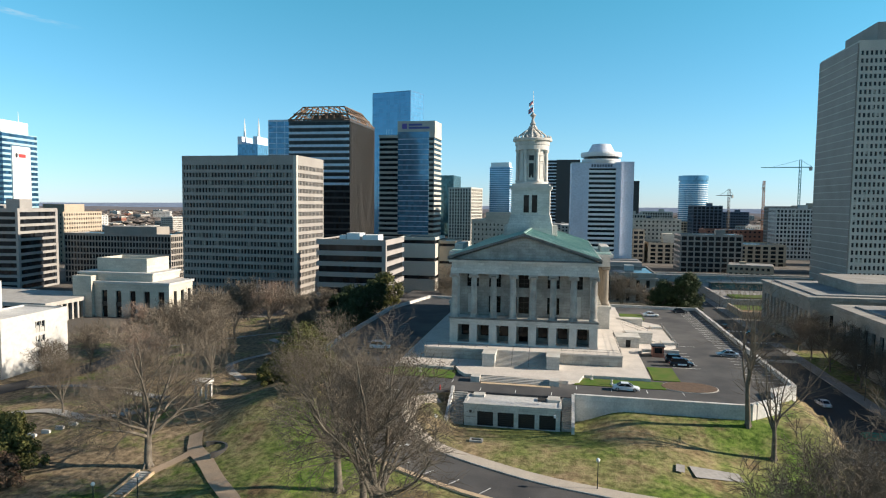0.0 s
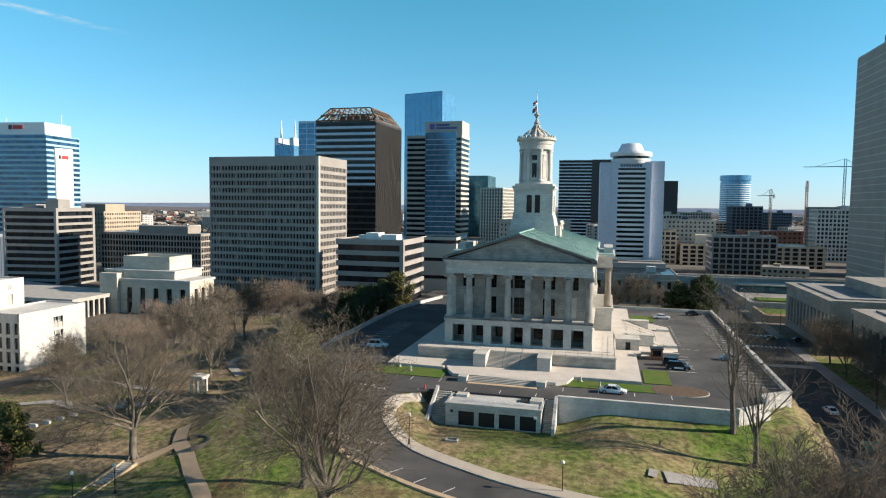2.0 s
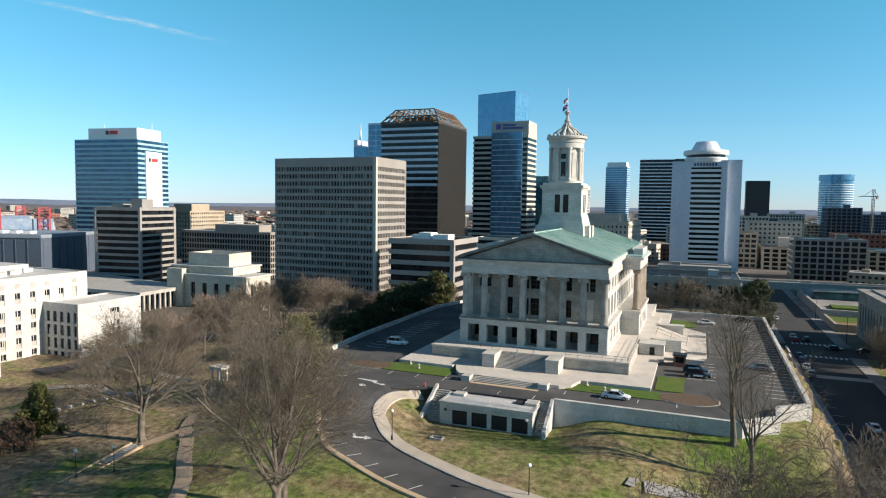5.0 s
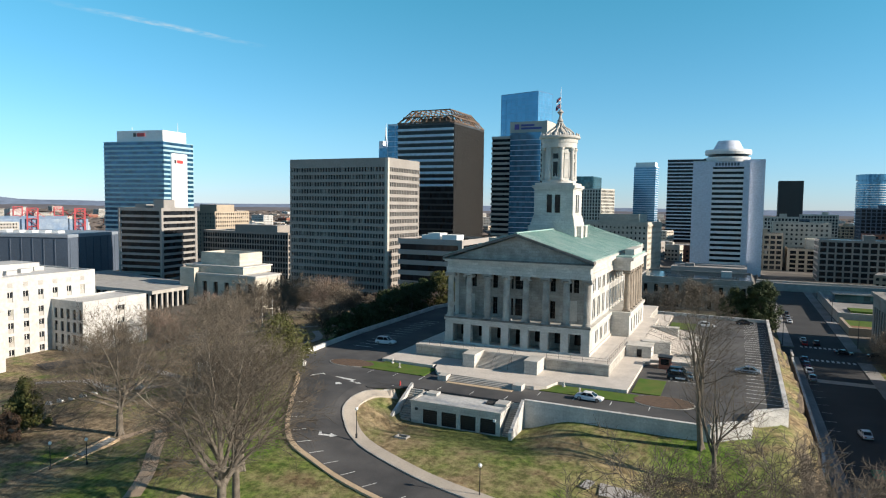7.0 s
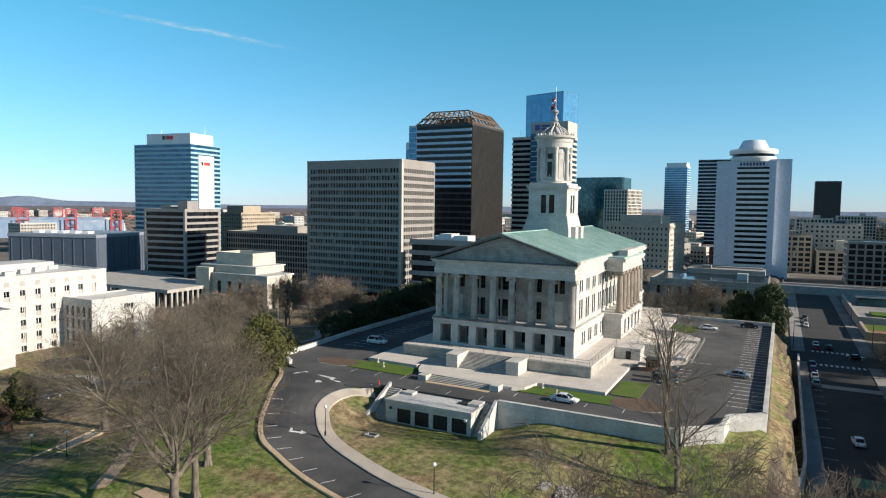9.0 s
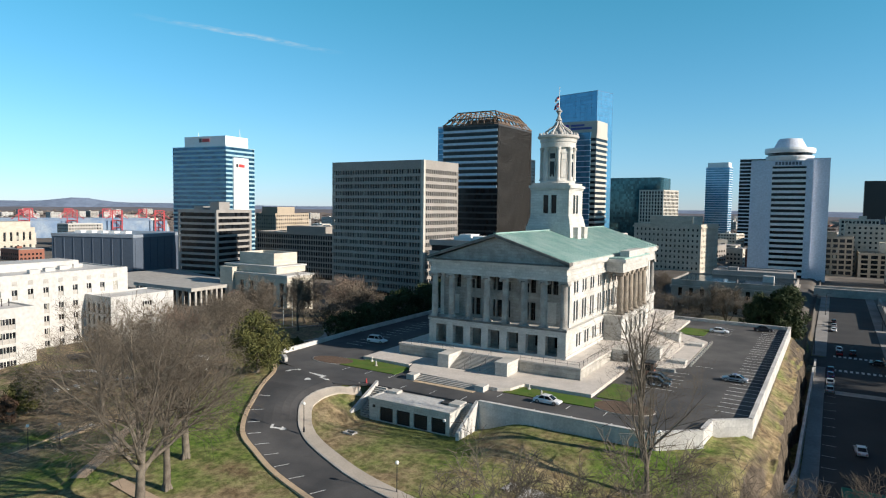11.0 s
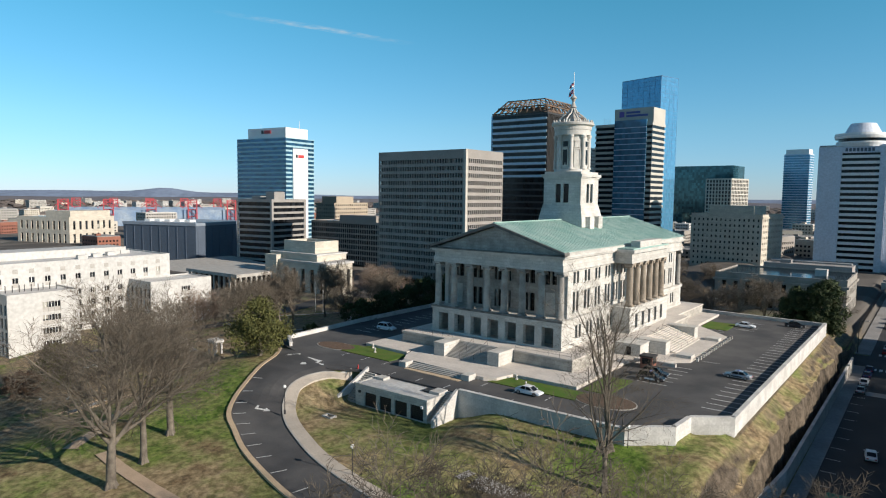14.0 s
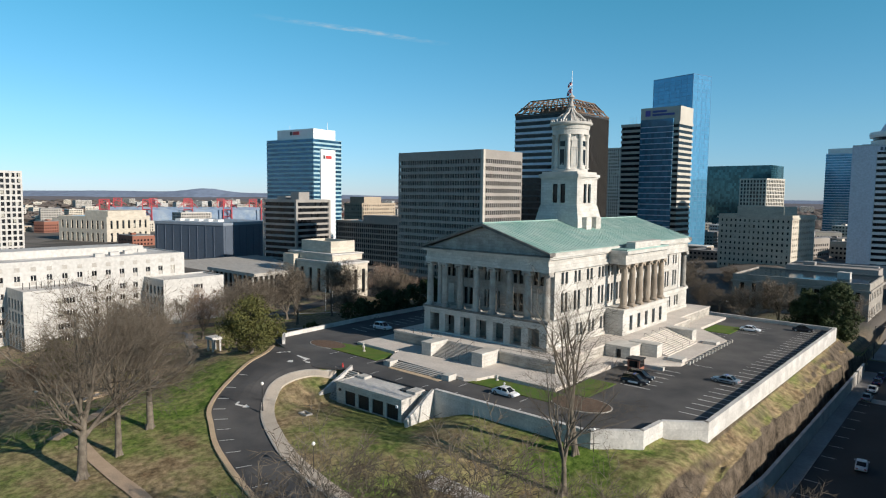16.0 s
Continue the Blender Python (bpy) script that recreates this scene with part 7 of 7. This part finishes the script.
# white monument frame in the park, flagpoles by the court
mon = empty("monument", pose(-67.5, 112.6, height(-67.5, 112.6)))
boxes("column", [(-1.8, -1.3, -0.3, 0.3, -0.5, 4.0)], WHITE_B, mon)
boxes("column", [(1.3, 1.8, -0.3, 0.3, -0.5, 4.0)], WHITE_B, mon)
boxes("column", [(-1.8, -1.3, 2.2, 2.8, -0.5, 4.0)], WHITE_B, mon)
boxes("column", [(1.3, 1.8, 2.2, 2.8, -0.5, 4.0)], WHITE_B, mon)
boxes("lintel", [(-2.2, 2.2, -0.6, 3.1, 4.0, 4.9)], WHITE_B, mon)
mon.scale = (0.7, 0.7, 0.7)
tagged(mon, "small white stone monument with four columns in the park", "monument")
for x, y in ((-109, 181), (-104, 180)):
    bm = bmesh.new()
    tube(bm, (x, y, -8), (x, y, 5), 0.1, 0.05, 6)
    tagged(part("flagpole", bm, WHITE), "slim white flagpole on the court lawn", "flagpole", "court flagpoles")
bm = bmesh.new()
lathe(bm, [(0.16, 2.9), (0.16, 3.5), (0.1, 3.55), (0.12, 3.75), (0.03, 3.85)], 10, -21.0, 113.0)
tagged(part("fire_hydrant", bm, RED), "red fire hydrant beside the drive", "hydrant")
for x, y in ((-30.0, 126.6), (-27, 124.0), (6.0, 125.4), (9.5, 122.6)):
    bm = bmesh.new()
    lathe(bm, [(0.3, 3.1), (0.3, 3.3), (0.14, 3.35), (0.14, 3.8), (0.22, 3.85), (0.1, 4.1)], 8, x, y)
    tagged(part("garden_lamp", bm, LIME_S), "short pale stone garden lamp in the lawn", "lamp", "garden lamps")
# winding park walks and low walls to the west
for pts, lab in (([(-120, 128), (-105, 127), (-88, 118), (-74, 112)], "pale walk winding through the western park"), ([(-112, 106), (-98, 108), (-84, 103), (-72, 106)], "pale kerbed walk in the western park"), ([(-126, 166), (-110, 172), (-92, 178), (-74, 180), (-64, 170)], "pale walk below the court building"), ([(-66, 126), (-76, 140), (-70, 156), (-80, 170)], "zigzag walk below the plaza wall")):
    ln = smooth_line(pts, 6)
    ribbon("path", offset(ln, -1.0), offset(ln, 1.0), CONC, 0.2, lab, "path")
ln = smooth_line([(-128, 118), (-118, 150), (-126, 186), (-132, 205)], 6)
ribbon("street", offset(ln, -4.5), offset(ln, 4.5), ASPHALT_SHADE, 0.18, "narrow asphalt service road before the white office", "road")
for i in range(9):
    x, y = -92 + i * 1.9 * 0.9, 95.5 + i * 1.25
    bm = bmesh.new()
    bx(bm, x - 0.8, x + 0.8, y - 0.25, y + 0.25, height(x, y) - 0.3, height(x, y) + 0.55)
    tagged(part("stone_bench", bm, WHITE_B), "short white stone bench beside the walk", "bench", "park benches")


# ---- far town, stadium, cranes, hills ----
far_rnd = random.Random(77)
walls = [TANB, BRICK, PALEC, CREAM, GREYC, WHITE_B, CONC]
protos = []
for i in range(14):
    w, d, h = far_rnd.uniform(14, 46), far_rnd.uniform(14, 30), far_rnd.choice((7, 8, 9, 11, 13, 17, 24))
    holder = empty("town_building", pose(0, -4000, -400))
    m_ = walls[i % 7]
    boxes("wall", [(-w / 2, w / 2, -d / 2, d / 2, -4, h)], m_, holder)
    boxes("roof", [(-w / 2 + 0.4, w / 2 - 0.4, -d / 2 + 0.4, d / 2 - 0.4, h, h + 0.5)], ROOFW if i % 3 == 0 else ROOFG, holder)
    boxes("roof_unit", [(-w / 4, -w / 4 + 4, -2, 2, h, h + 2.2)], m_, holder)
    k = max(1, int(h / 3.4))
    for j in range(k):
        bm = bmesh.new()
        n = int(w / 3.2)
        for q in range(n):
            x = -w / 2 + 1.2 + q * (w - 2.0) / n
            bx(bm, x, x + 1.6, -d / 2 - 0.06, d / 2 + 0.06, j * 3.4 + 0.9, j * 3.4 + 2.5)
        n = int(d / 3.2)
        for q in range(n):
            y = -d / 2 + 1.2 + q * (d - 2.0) / n
            bx(bm, -w / 2 - 0.06, w / 2 + 0.06, y, y + 1.6, j * 3.4 + 0.9, j * 3.4 + 2.5)
        part("glazing", bm, GL_BLACK, holder)["kind"] = "stuff"
    tagged(holder, ("tan brick", "red brick", "pale concrete", "cream stone", "grey concrete", "white rendered", "concrete")[i % 7] + " low building in the distant town", "building", "distant town")
    protos.append(holder)
TALLS = [(-155, 310, 60), (-150, 410, 70), (-112, 475, 60), (-410, 410, 75), (-300, 315, 60), (-380, 320, 95), (-255, 352, 80), (-400, 480, 60), (-75, 330, 60), (25, 485, 60), (-42, 474, 60), (165, 380, 80), (116, 550, 95), (80, 580, 50), (235, 715, 70), (155, 655, 50), (330, 655, 60), (205, 487, 70), (15, 330, 70), (58, 400, 40), (-610, 330, 75), (-180, 680, 60), (-217, 1020, 80), (-110, 722, 45), (-105, 1110, 60), (100, 1070, 50), (-18, 960, 60), (223, 1212, 60), (-925, 568, 190), (-408, 815, 60), (-20, 300, 50), (95, 310, 110), (60, 420, 50)]
placed, used_proto = [], set()
tries = 0
while len(placed) < 400 and tries < 20000:
    tries += 1
    az = radians(far_rnd.uniform(-72, 36))
    dist = 300 + 2500 * far_rnd.random() ** 2.0
    x, y = dist * math.sin(az), dist * math.cos(az)
    if y < 280 or (-75 < x < 66 and y < 452) or any(math.hypot(x - a, y - b) < r for a, b, r in TALLS) or any(math.hypot(x - a, y - b) < 40 for a, b in placed):
        continue
    placed.append((x, y))
    k = far_rnd.randrange(14)
    m = pose(x, y, height(x, y), 0, 0, far_rnd.choice((0, 2, 90, 88, -15, 20)))
    if k in used_proto:
        copy_thing(protos[k], m)
    else:
        protos[k].matrix_basis = m
        used_proto.add(k)


def far_woods():
    """Bare woods between the houses, out to the hills: small uneven clumps."""
    V, F = [], []
    rnd = random.Random(9)
    for i in range(9000):
        az = radians(rnd.uniform(-78, 40))
        dist = 1000 + 3400 * rnd.random()
        x, y = dist * math.sin(az), dist * math.cos(az)
        if y < 262 or any(math.hypot(x - a, y - b) < r * 0.75 for a, b, r in TALLS):
            continue
        z = height(x, y)
        h = rnd.uniform(5, 10) * (1 + dist / 9000)
        w = h * rnd.uniform(0.8, 1.5) * (1 + dist / 1500)
        n0 = len(V)
        V.append((x, y, z - 1))
        for k in range(5):
            a = 1.2566 * k + rnd.random()
            V.append((x + math.cos(a) * w * rnd.uniform(0.4, 0.6), y + math.sin(a) * w * rnd.uniform(0.4, 0.6), z + h * rnd.uniform(0.35, 0.7)))
        V.append((x + rnd.uniform(-1, 1), y, z + h))
        for k in range(5):
            j = (k + 1) % 5
            F.append((n0, n0 + 1 + j, n0 + 1 + k))
            F.append((n0 + 6, n0 + 1 + k, n0 + 1 + j))
    me = bpy.data.meshes.new("far_woods")
    me.from_pydata(V, [], F)
    me.materials.append(mat("bare_woodland", (0.17, 0.14, 0.125), 1.0, second=(0.11, 0.1, 0.095), scale=0.02, fine=0.4, amount=1.0, spec=0.05))
    return tagged(new("far_woods", me), "bare brown woodland between distant houses", "woods", kind="stuff")


far_woods()


def hills(name, dist, base, amp, colour, seed):
    bm = bmesh.new()
    prev = None
    for i in range(181):
        az = radians(-100 + i * 1.0)
        hgt = base + amp * (noise.noise((i * 0.06, seed, 0)) + 0.5 * noise.noise((i * 0.19, seed, 3)))
        if name == "far_hills":
            hgt += 26 * math.exp(-((math.degrees(az) + 59.5) / 1.8) ** 2) + 8 * math.exp(-((math.degrees(az) + 66) / 5) ** 2)
        p = [bm.verts.new((d * math.sin(az), d * math.cos(az), z)) for d, z in ((dist - 350, -16), (dist - 60, hgt * 0.8), (dist, hgt), (dist + 80, -20))]
        if prev:
            for k in range(3):
                bm.faces.new((prev[k], prev[k + 1], p[k + 1], p[k]))
        prev = p
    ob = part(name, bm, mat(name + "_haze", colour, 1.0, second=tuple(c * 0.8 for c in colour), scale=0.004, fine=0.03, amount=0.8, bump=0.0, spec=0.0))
    return tagged(ob, "wooded hills along the horizon, blue-grey haze in their colour", "hills", kind="structure")


# distance haze is mixed into these base colours, more for the far range
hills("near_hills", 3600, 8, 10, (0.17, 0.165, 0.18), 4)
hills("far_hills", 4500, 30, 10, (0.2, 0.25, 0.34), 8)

# stadium across the river
stad = empty("stadium", pose(-925, 568, -14, 0, 0, 62))
NAVY = mat("faded_blue_seats", (0.16, 0.24, 0.36), 0.8, second=(0.3, 0.36, 0.42), scale=0.08, fine=0.5, amount=0.9)
STEELR = mat("red_steel", (0.42, 0.05, 0.06), 0.6)
for s_ in (-1, 1):
    for k, m_ in enumerate((WHITE_B, NAVY, WHITE_B, NAVY)):
        bm = bmesh.new()
        y0 = s_ * (50 + k * 11)
        loft(bm, [[(-130 + k * 3, y0, 4 + k * 5), (-130 + k * 3, y0 + s_ * 11, 8.5 + k * 5), (-130 + k * 3, y0 + s_ * 11, 0), (-130 + k * 3, y0, 0)], [(130 - k * 3, y0, 4 + k * 5), (130 - k * 3, y0 + s_ * 11, 8.5 + k * 5), (130 - k * 3, y0 + s_ * 11, 0), (130 - k * 3, y0, 0)]])
        part("grandstand", bm, m_, stad)
    for i in range(5):
        bm = bmesh.new()
        x = -110 + i * 55
        for dx in (-6, 6):
            for dy in (0, 8):
                tube(bm, (x + dx, s_ * (96 + dy), 0), (x + dx, s_ * (96 + dy), 38), 0.7, 0.7, 4)
        for z in (14, 24, 34, 38):
            tube(bm, (x - 6, s_ * 96, z), (x + 6, s_ * 96, z), 0.6, 0.6, 4)
            tube(bm, (x - 6, s_ * 96, z), (x + 6, s_ * 96, z - 9), 0.5, 0.5, 4)
        for dx in (-14, 14):
            tube(bm, (x, s_ * 96, 38), (x + dx, s_ * 96, 26), 0.5, 0.5, 4)
        part("red_pylon", bm, STEELR, stad, "red steel lattice pylon")
tagged(stad, "large open stadium with blue and white stands and red pylons", "stadium")


def crane(x, y, h, jib, a, material, label):
    holder = empty("tower_crane", pose(x, y, -10, 0, 0, a))
    bm = bmesh.new()
    for dx in (-1, 1):
        for dy in (-1, 1):
            tube(bm, (dx, dy, 0), (dx, dy, h + 8), 0.3, 0.3, 4)
    for i in range(int(h / 4)):
        tube(bm, (-1, -1, i * 4), (1, -1, i * 4 + 4), 0.2, 0.2, 4)
        tube(bm, (1, 1, i * 4), (-1, 1, i * 4 + 4), 0.2, 0.2, 4)
    part("mast", bm, material, holder)
    bm = bmesh.new()
    tube(bm, (-jib * 0.3, 0, h), (jib, 0, h), 0.7, 0.5, 4)
    tube(bm, (0, 0, h + 8), (jib * 0.7, 0, h + 0.6), 0.2, 0.2, 4)
    tube(bm, (0, 0, h + 8), (-jib * 0.28, 0, h + 0.6), 0.2, 0.2, 4)
    part("jib", bm, material, holder)
    boxes("counterweight", [(-jib * 0.3, -jib * 0.22, -1, 1, h - 3.5, h)], CONC, holder)
    return tagged(holder, label, "crane", "cranes")


crane(248, 760, 90, 38, 170, mat("teal_crane", (0.1, 0.3, 0.3), 0.6), "green tower crane over the building sites")
crane(232, 830, 70, 5, 100, mat("orange_crane", (0.5, 0.2, 0.1), 0.6), "orange crane with a raised jib")
crane(210, 900, 62, 22, 120, STEEL, "dark tower crane over a concrete frame")


# ---- thin ice cloud ----
def contrail():
    m = bpy.data.materials.new("glowing_ice_cloud")
    m.use_nodes = True
    n, l = m.node_tree.nodes, m.node_tree.links
    bsdf = n["Principled BSDF"]
    bsdf.inputs["Base Color"].default_value, bsdf.inputs["Roughness"].default_value = (0, 0, 0, 1), 1.0
    bsdf.inputs["Specular IOR Level"].default_value = 0
    # emission stands in for the sunlight that whitens the cloud
    bsdf.inputs["Emission Color"].default_value, bsdf.inputs["Emission Strength"].default_value = (0.85, 0.95, 1, 1), 0.55
    geo = n.new("ShaderNodeTexCoord")
    t = n.new("ShaderNodeTexNoise")
    t.inputs["Scale"].default_value, t.inputs["Detail"].default_value = 0.012, 8
    l.new(geo.outputs["Object"], t.inputs["Vector"])
    sep = n.new("ShaderNodeSeparateXYZ")
    l.new(geo.outputs["Generated"], sep.inputs[0])
    edge = n.new("ShaderNodeMath")
    edge.operation = "PINGPONG"
    edge.inputs[1].default_value = 0.5
    l.new(sep.outputs[1], edge.inputs[0])
    a = n.new("ShaderNodeMapRange")
    a.inputs["From Max"].default_value, a.inputs["To Max"].default_value = 0.5, 1.4
    l.new(edge.outputs[0], a.inputs[0])
    ends = n.new("ShaderNodeMath")
    ends.operation = "PINGPONG"
    ends.inputs[1].default_value = 0.5
    l.new(sep.outputs[0], ends.inputs[0])
    q = n.new("ShaderNodeMath")
    q.operation = "MULTIPLY"
    l.new(a.outputs[0], q.inputs[0])
    l.new(ends.outputs[0], q.inputs[1])
    k = n.new("ShaderNodeMapRange")
    k.inputs["From Min"].default_value, k.inputs["From Max"].default_value = 0.35, 0.7
    l.new(t.outputs[0], k.inputs[0])
    z = n.new("ShaderNodeMath")
    z.operation = "MULTIPLY"
    l.new(q.outputs[0], z.inputs[0])
    l.new(k.outputs[0], z.inputs[1])
    l.new(z.outputs[0], bsdf.inputs["Alpha"])
    return m


ICE = contrail()
for ax, ay, cx, cy, wid, lab in ((-3090, 2110, -2690, 3340, 120, "thin white trail of ice cloud, made to glow, high in the sky"),):
    L = math.hypot(cx - ax, cy - ay)
    bm = bmesh.new()
    for i in range(24):
        y0, y1 = 16 * math.sin(i * 0.4), 16 * math.sin((i + 1) * 0.4)
        x0, x1 = L * (i / 24 - 0.5), L * ((i + 1) / 24 - 0.5)
        vs = [bm.verts.new(q) for q in ((x0, y0 - wid / 2, 0), (x1, y1 - wid / 2, 0), (x1, y1 + wid / 2, 0), (x0, y0 + wid / 2, 0))]
        bm.faces.new(vs)
    bmesh.ops.remove_doubles(bm, verts=bm.verts, dist=0.01)
    ob = part("ice_cloud", bm, ICE)
    ob.matrix_basis = Matrix.Translation(((ax + cx) / 2, (ay + cy) / 2, 1000)) @ Matrix.Rotation(math.atan2(cy - ay, cx - ax), 4, "Z")
    tagged(ob, lab, "cloud", kind="structure")
